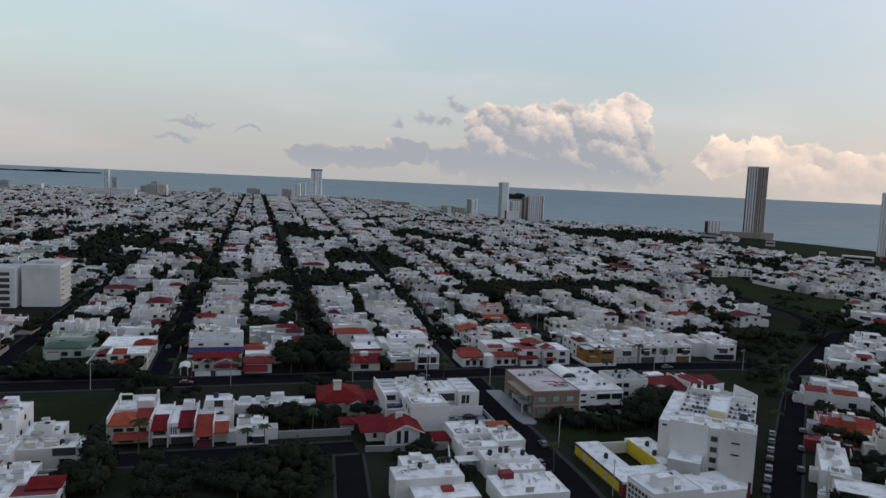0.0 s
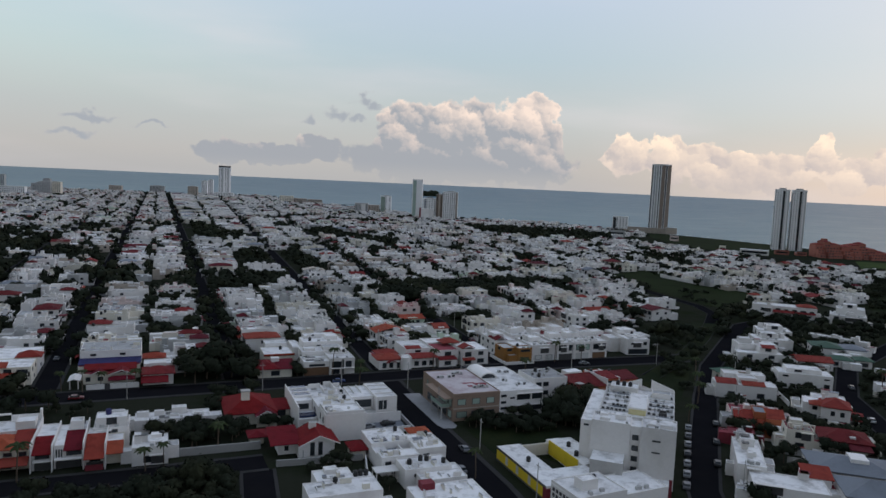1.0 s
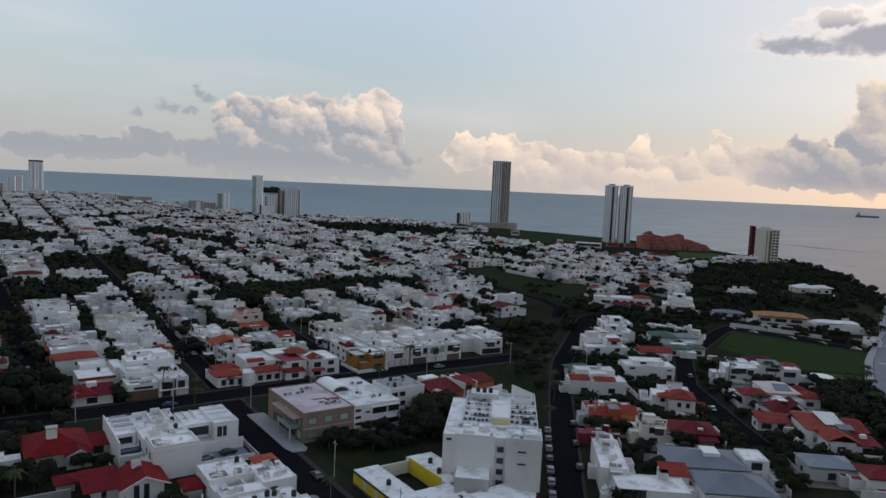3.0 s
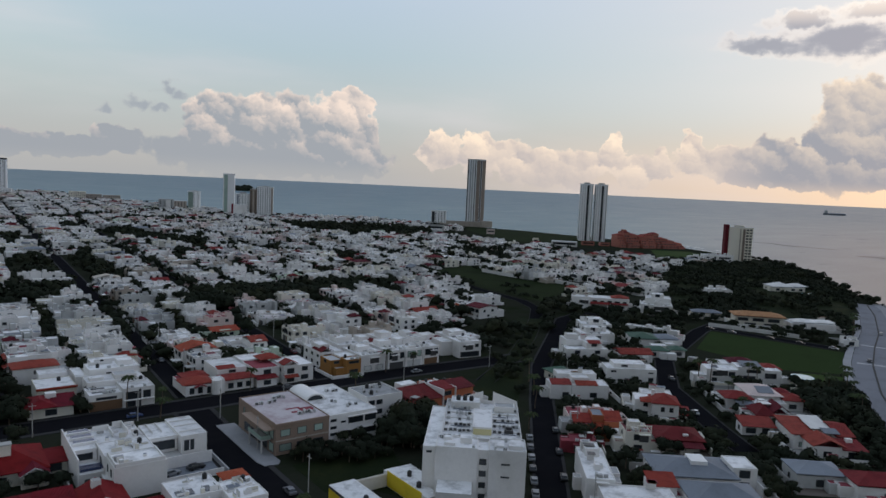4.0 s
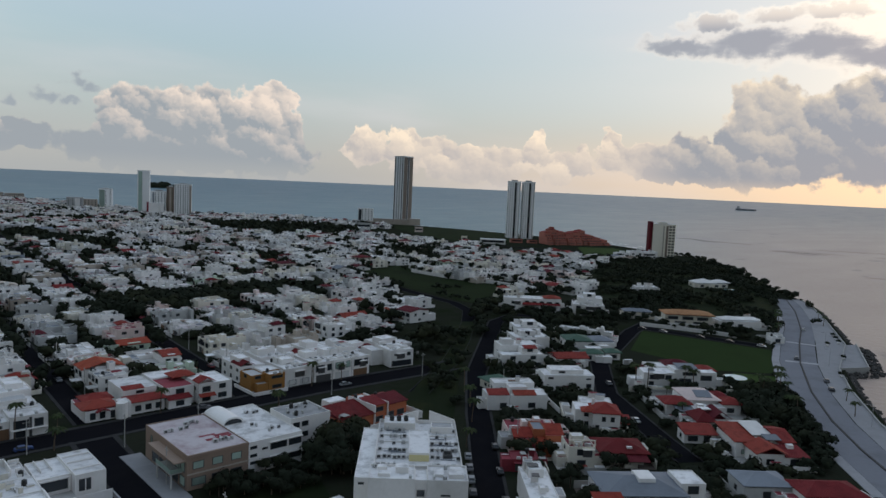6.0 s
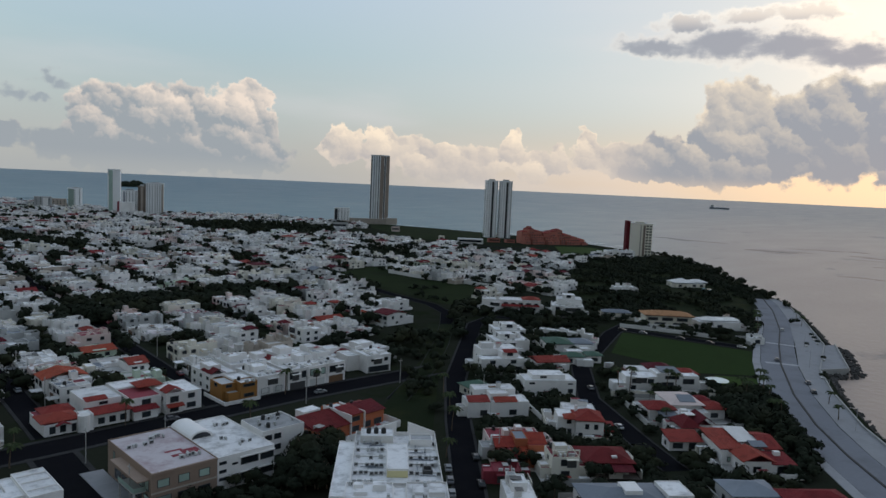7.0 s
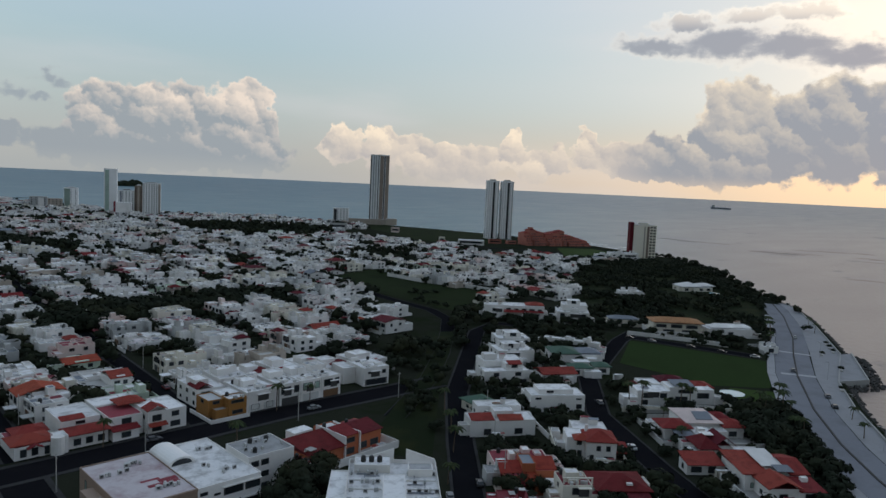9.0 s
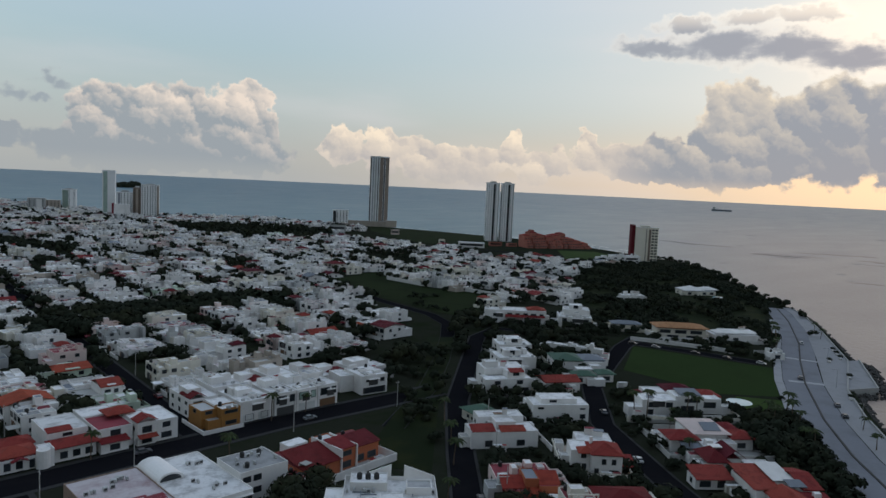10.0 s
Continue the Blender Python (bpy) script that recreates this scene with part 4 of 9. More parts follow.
    if not pitched:                                        # low walls, hatches and shelters on the roof
        g = p.solid("roof_clutter", wall)
        for i in range(rng.choice((2, 3, 4)) if lean else rng.choice((5, 6, 7, 8))):
            qx, qy = rng.uniform(x0 + 0.4, x1 - 2.2), rng.uniform(0.5, d1 * 0.95 - 1.6)
            key = rng.choice(("frame_dark", "roof_slate", "concrete", wall, wall, "roof_grey", "door_wood", "roof_red"))
            if rng.random() < 0.4:
                a, b = (rng.uniform(1.2, 2.2), 0.14) if rng.random() < 0.5 else (0.14, rng.uniform(1.0, 1.6))
                g.box(qx, qy, h + 0.07, qx + a, qy + b, h + rng.uniform(0.5, 1.1), wall)
            else:
                g.box(qx, qy, h + 0.07, qx + rng.uniform(0.7, 2.1), qy + rng.uniform(0.6, 1.5), h + rng.uniform(0.2, 0.75), wall if lean else rng.choice((wall, "concrete")), key)
    gx = x0 + w * rng.choice((0.28, 0.7))
    p.solid("garage_door", "garage_white").box(gx - 1.4, -0.06, 0, gx + 1.4, 0.03, 2.3, rng.choice(("garage_white", "door_wood", "frame_dark")))
    dx = x0 + w * (0.5 if w < 8 else 0.48)
    p.solid("door", "door_wood").box(dx - 0.5, -0.05, 0, dx + 0.5, 0.03, 2.1, "door_wood")
    p.windows.append((x1 - w * 0.14, 0, 1.5, 1.0, 1.1, 0, False))
    for i in range(rng.choice((0, 1, 1, 2))):
        if not pitched:
            p.tanks.append((rng.uniform(x0 + 1, x1 - 1), rng.uniform(1.0, d1 * 0.28), h + 0.062))
    for i in range(rng.choice((0, 1, 2, 3))):
        if not pitched:
            p.units.append((rng.uniform(x0 + 0.8, x1 - 0.8), rng.uniform(0.6, d1 * 0.27), h + 0.062, rng.choice((0, 90))))
    if rng.random() < 0.55:
        g = p.solid("front_wall", wall)
        f = -rng.uniform(2.5, 3.6)
        g.box(x0, f, 0, x1, f + 0.18, rng.uniform(0.9, 2.2), wall)
        g.box(x0, f + 0.183, 0, x0 + 0.18, -0.003, 1.5, wall)
    return p


def side_matrix(win):
    x, y, z, w, h, side, pale = win
    turn = {0: 0, 1: -90, 2: 90, 3: 180}[side]
    px, py = {0: (x, y), 1: (y, x), 2: (y, x), 3: (x, y)}[side]
    return pose(px, py, z, 0, 0, turn) @ Matrix.Diagonal((w, 1, h, 1))


def build_house(p, m, label, group="houses of the town", name="house", category="house", split=False):
    e = thing(name, m, label, category, group)
    for nm, g in p.solids:
        if nm == "roof_clutter":
            tagged(part(nm, g, e), "low walls, hatches and shelters on the roof", kind="stuff")
        else:
            part(nm, g, e)
    for win in p.windows:
        if split:
            w = part("window", WINDOW_FRAME, e, m=side_matrix(win))
            part("pane", PANE_PALE if win[6] else PANE, w)
        else:
            part("window", WINDOW_PALE if win[6] else WINDOW, e, m=side_matrix(win))
    for t in p.tanks:
        part("water_tank", TANK, e, m=pose(*t))
    for x, y, z, turn in p.units:
        part("air_conditioner", AC, e, m=pose(x, y, z, 0, 0, turn))
    return e


def add_far(big, p, m):
    for nm, g in p.solids:
        big.joined(g, m)
    w = Geo()
    for win in p.windows:
        x, y, z, ww, hh, side, pale = win
        one = Geo().add([(-0.5, 0.02, -0.5), (0.5, 0.02, -0.5), (0.5, 0.02, 0.5), (-0.5, 0.02, 0.5), (-0.5, -0.05, -0.5), (0.5, -0.05, -0.5), (0.5, -0.05, 0.5), (-0.5, -0.05, 0.5)], [(4, 5, 6, 7), (0, 1, 5, 4), (2, 3, 7, 6)] if p.lean else [(4, 5, 6, 7), (0, 1, 5, 4), (1, 2, 6, 5), (2, 3, 7, 6), (3, 0, 4, 7)], "glass")
        if p.lean and m.translation.y > 1100:
            continue
        w.joined(one, side_matrix(win))
    for x, y, z, turn in p.units if not p.lean else ():
        w.box(x - 0.5, y - 0.4, z, x + 0.5, y + 0.4, z + 0.7, "wall_grey")
    for x, y, z in p.tanks:
        w.tube(x, y, z, z + 1.2, 0.55, 0.4, "tank_black", 6)
    big.joined(w, m)


def near_street(x, y, pad=0.0):
    for pts, half in STREETS:
        for (ax, ay), (bx, by_) in zip(pts, pts[1:]):
            dx, dy = bx - ax, by_ - ay
            t = max(0.0, min(1.0, ((x - ax) * dx + (y - ay) * dy) / (dx * dx + dy * dy)))
            if (x - ax - t * dx) ** 2 + (y - ay - t * dy) ** 2 < (half + pad) ** 2:
                return True
    return False


def coast_ok(x, y, pad):
    return inside(LAND, x, y) and inside(LAND, x + pad, y) and inside(LAND, x + pad * 0.7, y - pad * 0.5) and inside(LAND, x + pad * 0.5, y + pad)


WOODS = [
    [(118, 392), (146, 390), (182, 410), (221, 410), (262, 420), (272, 440), (224, 446), (169, 444), (130, 434)],
    GREENS[7],
]
GROVES = [
    [(548, 256), (575, 268), (600, 289), (645, 323), (690, 356), (728, 392), (754, 428), (728, 424), (680, 372), (630, 334), (575, 296)],
    [(440, 880), (470, 836), (565, 800), (600, 850), (640, 905), (620, 960), (560, 1010), (470, 1060), (430, 980)],
    [(-36, 457), (-8, 450), (-9, 482), (-35, 480)], [(4, 444), (40, 434), (74, 448), (88, 470), (76, 502), (44, 496), (8, 482)], [(200, 735), (255, 770), (250, 800), (200, 770)], [(315, 690), (345, 672), (345, 715), (320, 720)], [(40, 770), (70, 770), (76, 930), (44, 920)], [(180, 800), (220, 790), (215, 920), (175, 930)],
    [(-127, 629), (-74, 635), (-86, 740), (-130, 735)], [(-60, 800), (-44, 876), (-72, 930), (-100, 880)],
    [(-112, 506), (-88, 516), (-100, 610), (-126, 615)],
    [(8, 251), (22, 251), (22, 278), (14, 278)], [(31, 251), (37, 251), (37, 264), (31, 264)],
]
WOODS += GROVES
KEEP_OUT = WOODS + [GREENS[5], SHORE_OPEN, [(29, 250), (75, 250), (75, 291), (29, 291)], [(-140, 100), (120, 100), (215, 236), (-140, 236)], [(120, 100), (420, 140), (530, 240), (400, 350), (300, 330), (215, 250)], GREENS[2], GREENS[6],
                    ]
KEEP_OUT += [[(316, 410), (300, 392), (302, 362), (282, 340), (250, 306), (234, 282), (262, 262), (330, 318), (345, 360), (330, 410)], [(690, 690), (900, 660), (900, 560), (760, 600)], [(690, 440), (800, 440), (800, 510), (690, 510)], [(740, 940), (860, 940), (840, 1090), (700, 1090)],
                    [(-138, 330), (-88, 330), (-88, 430), (-138, 430)], [(-82, 250), (-29, 250), (-29, 294), (-82, 294)], [(-28, 250), (4, 250), (4, 284), (-28, 284)], [(76, 250), (125, 250), (125, 277), (76, 277)], [(126, 249), (225, 249), (225, 286), (128, 286)], [(318, 290), (385, 250), (385, 330), (330, 340)]]
far_houses = {}
NEAR = []
FAR_TREES = []
rng = random.Random(5)


def lot_house(x, y, turn, w, d, near):
    floors = rng.choice((1, 1, 1, 2, 2, 2, 2, 2) if y < 330 else (1, 1, 1, 1, 2, 2, 2))
    wall, roof = rng.choice(WALLS), rng.choice(ROOFS)
    tk = rng.choice(("",) * (13 if y > 380 else 8) + ("awning", "awning", "half", "half", "hip", "gable"))
    tile = rng.choice(TILES) if y < 380 else rng.choice(("tile_maroon", "tile_maroon", "tile_red", "wall_tan", "roof_slate"))
    p = house_plan(rng, w, d, floors, wall, roof, tile, tk, y > 560)
    m = pose(x, y, 0.0, 0, 0, turn)
    if near:
        words = f"{('one', 'two', 'three')[floors - 1]}-storey {WORDS[wall].split()[-1]} house with a " + ("red clay tile roof" if tk in ("hip", "gable") else "flat roof and tile awning" if tk in ("awning", "half") else "flat parapet roof")
        build_house(p, m, words)
        NEAR.append((x, y))
    else:
        key = (int((x + 1000) // 400), int(y // 400))
        add_far(far_houses.setdefault(key, Geo()), p, m)


def free_lot(x, y):
    return coast_ok(x, y, 35) and not any(inside(k, x, y) for k in KEEP_OUT)


for (xa, ka, *_), (xb, kb, *_) in zip(COLS, COLS[1:]):
    for side in (0, 1):
        y = 253.0 if xa > -200 else 520.0
        while y < 2250:
            w = rng.uniform(6.5, 12.5)
            yc = y + w / 2
            left, right = xa + ka * (yc - 250), xb + kb * (yc - 250)
            mid = (left + right) / 2
            d = (right - left) / 2 - 6.2 - rng.uniform(0.3, 4.5)
            front = left + 5.2 + rng.uniform(0, 3.4) if side == 0 else right - 5.2 - rng.uniform(0, 3.4)
            if yc > 560 and xa not in (-30, 27):
                front += rng.uniform(-5.5, 5.5)
            cx = front + (d / 2 if side == 0 else -d / 2)
            y += w + (rng.uniform(0, 0.8) if rng.random() < 0.72 else rng.uniform(2, 8))
            if cx < -60 - yc * 0.36:
                continue
            if not free_lot(cx, yc) or any(abs(yc - s) < 11 for s in (705, 930, 1180, 1480, 1800)) and xa < 440:
                continue
            if rng.random() < 0.09 or yc > 500 and noise.noise(Vector((cx * 0.022, yc * 0.011, 3.7))) > 0.38:
                for i in range(4):
                    FAR_TREES.append((cx + rng.uniform(-8, 8), yc + rng.uniform(-2, 2), rng.uniform(0.8, 1.4)))
                continue
            if yc > 900 and rng.random() < 0.25:
                FAR_TREES.append((cx, yc, rng.uniform(0.9, 1.3)))
            near = math.hypot(cx - 60, yc - 200) < 225 and len(NEAR) < 98
            lot_house(front, yc, (-90 if side == 0 else 90) + rng.uniform(-2.5, 2.5), w, d, near)
            if rng.random() < (0.7 if yc < 700 else 0.4):
                FAR_TREES.append((mid + rng.uniform(-3.5, 3.5), yc, rng.uniform(0.7, 1.4)))
            if rng.random() < (0.35 if yc < 700 else 0.2) and yc > 300:
                FAR_TREES.append(((left + 3.2 if side == 0 else right - 3.2) + rng.uniform(-1.5, 1.5), yc + rng.uniform(-4, 4), rng.uniform(0.9, 1.5)))
            if rng.random() < (0.6 if yc < 700 else 0.3):
                FAR_TREES.append(((left + 4.6 if side == 0 else right - 4.6) + rng.uniform(-0.5, 0.5), yc, rng.uniform(0.6, 1.15)))
for (i, j), g in sorted(far_houses.items()):
    tagged(part("house_quarter", g, by="island"), "dense quarter of mostly white flat-roofed houses", "houses", kind="stuff")
# ---- seafront towers and far buildings ----
def tower(x, y, turn, w, d, h, floors, wall, label, name="apartment_tower", strips=(), win_cols=(4, 3), balcony=0.0, crown=3.0, win=1.3, group="seafront towers"):
    """A tower: walls, strips of glass, wall colour or recess shade, one slab band a storey, rows of windows, a plant
    room on the roof.
    """
    e = thing(name, pose(x, y, 0, 0, 0, turn), label, "tower", group)
    part("wall", Geo().box(-w / 2, -d / 2, 0, w / 2, d / 2, h, wall, "roof_grey"), e)
    part("parapet", Geo().box(-w / 2 - 0.2, -d / 2 - 0.2, h - 1.2, w / 2 + 0.2, d / 2 + 0.2, h + 0.6, wall, "roof_grey"), e)
    if crown:
        part("plant_room", Geo().box(-w * 0.22, -d * 0.22, h + 0.6, w * 0.25, d * 0.25, h + crown, "wall_grey"), e)
    for face, c, sw, key in strips:
        g = Geo()
        if face == "s":
            g.box(c - sw / 2, -d / 2 - 0.3, 0.5, c + sw / 2, -d / 2 + 0.1, h - 1.3, key)
        elif face == "w":
            g.box(-w / 2 - 0.3, c - sw / 2, 0.5, -w / 2 + 0.1, c + sw / 2, h - 1.3, key)
        else:
            g.box(w / 2 - 0.1, c - sw / 2, 0.5, w / 2 + 0.3, c + sw / 2, h - 1.3, key)
        part("glazed_strip", g, e, "vertical strip of glass, wall colour or painted recess shade")
    fh = h / floors
    wins = Geo()
    for f in range(floors):
        z = f * fh
        if balcony:
            part("balcony", Geo().box(-w / 2 - balcony, -d / 2 - balcony, z + fh - 0.35, w / 2 + balcony, d / 2 + balcony, z + fh, wall), e)
        for n, face in zip(win_cols, "sw"):
            for i in range(n):
                q = (i + 0.5) / n - 0.5
                if face == "s":
                    if any(s[0] == "s" and abs(q * w - s[1]) < s[2] / 2 + win * 0.6 for s in strips):
                        continue
                    wins.box(q * w - win / 2, -d / 2 - 0.12, z + 0.9, q * w + win / 2, -d / 2 + 0.02, z + fh - 0.7, "glass")
                else:
                    if any(s[0] == "w" and abs(q * d - s[1]) < s[2] / 2 + win * 0.6 for s in strips):
                        continue
                    wins.box(-w / 2 - 0.12, q * d - win / 2, z + 0.9, -w / 2 + 0.02, q * d + win / 2, z + fh - 0.7, "glass")
    if wins.v:
        tagged(part("glazing", wins, e), "rows of small dark windows", kind="stuff")
    return e


# the tallest tower on its podium
# its frame_dark strip paints the shade of a recess in the east face
tower(799, 1000, -83, 22, 23, 116, 36, "wall_silver", "tallest grey-brown apartment tower standing on a podium", strips=(("s", -9.0, 2.2, "glass"), ("s", -2.6, 1.6, "roof_slate"), ("s", 2.6, 3.2, "wall_grey"), ("s", 8.4, 1.6, "glass"), ("e", -6.6, 8.6, "wall_umber"), ("e", 0.2, 3.0, "frame_dark"), ("e", 7.0, 8.4, "wall_umber")), win_cols=(0, 0), balcony=0.2, crown=0)
e = thing("podium", pose(790, 994, 0, 0, 0, -38), "long low tan podium building at the foot of the tower", "building")
part("wall", Geo().box(-46, -17, 0, 16, -8, 9, "wall_tan", "roof_grey"), e)
part("front_block", Geo().box(16.01, -19, 0, 34, -8.01, 11, "wall_tan", "roof_grey"), e)
tower(752, 1042, -38, 26, 14, 24, 7, "tower_white", "low white apartment block beside the podium", strips=(("s", -9.5, 5, "glass"),), win_cols=(5, 2), crown=0)
# twin towers
for tx, ty in ((776, 722), (791.5, 709)):
    tower(tx, ty, -38, 16, 17, 80, 27, "tower_white", "white twin apartment tower with a dark glazed strip", strips=(("s", 0.8, 2.8, "glass"), ("s", 6.8, 1.2, "wall_grey"), ("w", 0, 1.8, "glass")), win_cols=(5, 4), crown=2.4, win=0.7)
e = thing("entrance_building", pose(674, 651, 0, 0, 0, -46), "low white entrance building near the twin towers", "building")
part("wall", Geo().box(-24, -6, 0, 8, 6, 6, "wall_white", "roof_white"), e)
part("window_band", Geo().box(-22, -6.2, 2.2, 6, -5.9, 4.6, "glass"), e)
# terracotta hotel stepping down to the sea
e = thing("terracotta_hotel", pose(738, 630, 0, 0, 0, -22), "stepped terracotta-coloured hotel by the beach", "hotel")
for i, (a, b, hh, dd) in enumerate(((0, 9, 15, 1), (9, 17, 19, 0), (17, 30, 16, 2), (30, 41, 14, -2), (41, 52, 16, 0), (52, 60, 18, 1), (60, 72, 12, -1), (72, 84, 9, 1), (84, 95, 6, 0))):
    part("wing", Geo().box(a + 0.01 * i, dd, 0, b, 16, hh, "wall_terracotta", "tile_red"), e)
    part("terrace", Geo().box(a + 0.5, dd - 5, 0, b - 0.5, dd - 0.01, hh * 0.66, "wall_terracotta", "tile_red"), e)
    part("terrace", Geo().box(a + 1.0, dd - 10, 0, b - 1.0, dd - 5.01, hh * 0.36, "wall_terracotta", "tile_red"), e)
    part("tile_roof", Geo().hip(a + 0.4, dd + 1, b - 0.4, 15, hh + 0.3, 1.8, "tile_red", 0.5), e)
    for f in range(int((hh - 3) / 3.0)):
        z = 1.8 + f * 3.0
        yy = dd if z > hh * 0.66 - 1 else dd - 5 if z > hh * 0.36 - 1 else dd - 10
        for k in range(max(1, int((b - a) / 4))):
            q = a + 1.6 + k * 3.6
            # dark panel stands for the shade inside a balcony
            part("balcony_opening", Geo().box(q, yy - 0.06, z, q + 2.0, yy + 0.02, z + 1.3, "frame_dark"), e)
part("tower_room", Geo().box(10, 4, 19.01, 15, 10, 22.5, "wall_terracotta", "tile_red"), e)
# low houses and a kiosk by the twin towers
for bx_, by_, bw_, bh_, bt_, wl_, lab in ((716, 660, 16, 5, -40, "wall_terracotta", "dull red house near the twin towers"), (734, 648, 12, 4, -30, "wall_terracotta", "dull red house near the twin towers"), (700, 838, 12, 7, -40, "wall_pink", "small pink building at the end of the meadow"), (660, 700, 7, 6, -40, "tower_cream", "small cream pump house in the meadow"), (648, 905, 24, 9, -38, "wall_grey", "grey-white building beside the podium"), (628, 930, 18, 7, -38, "wall_white", "low white building beside the podium")):
    e = thing("building", pose(bx_, by_, 0, 0, 0, bt_), lab, "building", "low buildings by the shore")
    part("wall", Geo().box(-bw_ / 2, -4, 0, bw_ / 2, 4, bh_, wl_, "roof_grey"), e)
    part("parapet", Geo().box(-bw_ / 2 - 0.2, -4.2, bh_ + 0.004, bw_ / 2 + 0.2, -3.8, bh_ + 0.6, wl_), e)
    part("window_band", Geo().box(-bw_ * 0.4, -4.12, bh_ * 0.4, bw_ * 0.4, -3.98, bh_ * 0.72, "glass"), e)
# cream slab hotel with a dark red side
# the umber strip is the shade of the front's recess, put in as colour
e = tower(756, 472, -48, 25, 15, 37, 11, "tower_cream", "cream slab hotel with a dark red end wall", name="hotel", strips=(("s", -0.4, 1.2, "wall_tan"), ("s", 3.4, 2.4, "wall_umber")), win_cols=(0, 0), crown=0)
part("end_wall", Geo().box(-16.4, -7.9, 0, -12.71, 7, 40, "tile_maroon"), e, "dark red end wall")
part("lift_room", Geo().box(-6, -3, 37.62, 4, 4, 39.6, "tower_cream", "roof_grey"), e)
for f in range(11):
    for q in (5.6, 9.2):
        part("window", Geo().box(q, -7.66, 1.4 + f * 3.28, q + 2.5, -7.45, 3.0 + f * 3.28, "glass"), e)
    part("balcony", Geo().box(1.4, -8.3, 0.4 + f * 3.28, 2.1, -7.503, 1.5 + f * 3.28, "tower_cream"), e)
    part("balcony", Geo().box(5.2, -8.1, 0.5 + f * 3.28, 12.2, -7.503, 1.3 + f * 3.28, "tower_cream"), e)
# cluster to the north along the shore
tower(462, 1287, -25, 19, 16, 72, 22, "tower_white", "slim white tower with a tall glass face", strips=(("s", -5, 6, "glass_lit"),), win_cols=(0, 3), crown=0)
tower(475, 1254, -25, 24, 14, 38, 11, "tower_white", "white apartment block with balconies behind the slim tower", strips=(("s", -8, 3, "roof_slate"),), win_cols=(5, 2), balcony=0.8)
tower(491, 1244, -25, 12, 12, 46, 15, "wall_umber", "brown block with dark window strips", strips=(("s", 0, 3, "wall_tan"),), win_cols=(3, 2))
tower(502, 1218, -25, 27, 16, 52, 16, "tower_white", "white ribbed apartment tower", strips=(("s", 0.5, 1.6, "wall_grey"), ("s", 11.6, 3.4, "wall_tan")), win_cols=(7, 4), crown=2, win=1.5)
e = thing("office_building", pose(459, 1229, 0, 0, 0, -25), "low white building with a red end", "building")
part("wall", Geo().box(-9, -6, 0, 14, 6, 20, "wall_white", "roof_white"), e)
part("end_wall", Geo().box(-12, -6.2, 0, -9.01, 6, 21, "roof_red"), e, "red end wall")
tower(437, 1406, -20, 22, 16, 36, 11, "tower_white", "white block with a pale green glazed side", strips=(("s", -6, 9, "glass_lit"),), win_cols=(3, 0), crown=2)
tower(384, 1400, -20, 26, 16, 20, 6, "wall_grey", "grey low slab block", strips=(("s", 4, 8, "wall_white"),), win_cols=(4, 2), crown=0)
tower(410, 1402, -20, 22, 16, 17, 5, "wall_tan", "tan low block near the shore", win_cols=(4, 2), crown=0)
for tx, ty, tw, th, wl_, lab in ((166, 2074, 15, 82, "tower_white", "far white tower with a dark top"), (182, 2078, 15, 82, "tower_white", "far white tower with a dark top")):
    e = tower(tx, ty, -12, tw, 16, th, 24, wl_, lab, strips=(("s", 3, 2.5, "wall_grey"),), win_cols=(3, 0), crown=0)
    part("top", Geo().box(-tw / 2, -8, th + 0.61, tw / 2, 8, th + 5, "frame_dark"), e, "dark glazed top storey")
for tx, ty, tw, th, wl_ in ((128, 2190, 16, 42, "tower_white"), (143, 2160, 14, 46, "tower_white"), (92, 2100, 26, 26, "wall_tan"), (170, 2040, 50, 14, "tower_white"), (300, 1800, 34, 18, "tower_cream"), (332, 1790, 32, 13, "wall_tan"), (365, 1770, 36, 12, "wall_tan"), (-236, 1845, 26, 30, "wall_grey"),
                         (-215, 1850, 24, 30, "tower_cream"), (-270, 2000, 30, 22, "wall_grey"), (-250, 1990, 16, 34, "wall_grey"), (-440, 2400, 14, 58, "tower_white"), (-418, 2410, 14, 34, "wall_grey"), (-110, 2240, 34, 18, "wall_tan"), (0, 2290, 40, 20, "wall_grey"), (-322, 1790, 118, 19, "tower_white"), (-520, 1980, 20, 18, "tower_white"), (-600, 2000, 24, 22, "wall_grey")):
    tower(tx, ty, -12, tw, 14, th, max(3, int(th / 3.3)), wl_, "far " + {"tower_white": "white", "wall_grey": "grey", "wall_tan": "tan", "tower_cream": "cream"}[wl_] + " apartment block near the shore", name="apartment_block", win_cols=(max(3, int(tw / 4)), 2), crown=0 if th < 20 else 2, win=1.8, group="far blocks")
# tall white block beside the western street
e = tower(-99, 390, 0, 17, 20, 20, 7, "wall_white", "white apartment block with a blank end wall", name="apartment_block", strips=(), win_cols=(0, 0), crown=2, group="blocks of the western street")
for f in range(7):
    part("balcony", Geo().box(8.5, -8, 2.6 + f * 2.6, 9.6, 8, 3.4 + f * 2.6, "wall_cream"), e)
# the frame_dark strip paints the shade behind the recessed balconies
e = tower(-118, 386, 0, 17, 18, 18.5, 6, "wall_white", "white apartment block with recessed balconies", name="apartment_block", strips=(("s", 4, 4.5, "frame_dark"),), win_cols=(3, 3), crown=0, group="blocks of the western street")
for f in range(5):
    part("balcony", Geo().box(1.6, -10.2, 2.6 + f * 3, 6.4, -9.31, 3.6 + f * 3, "wall_white"), e)
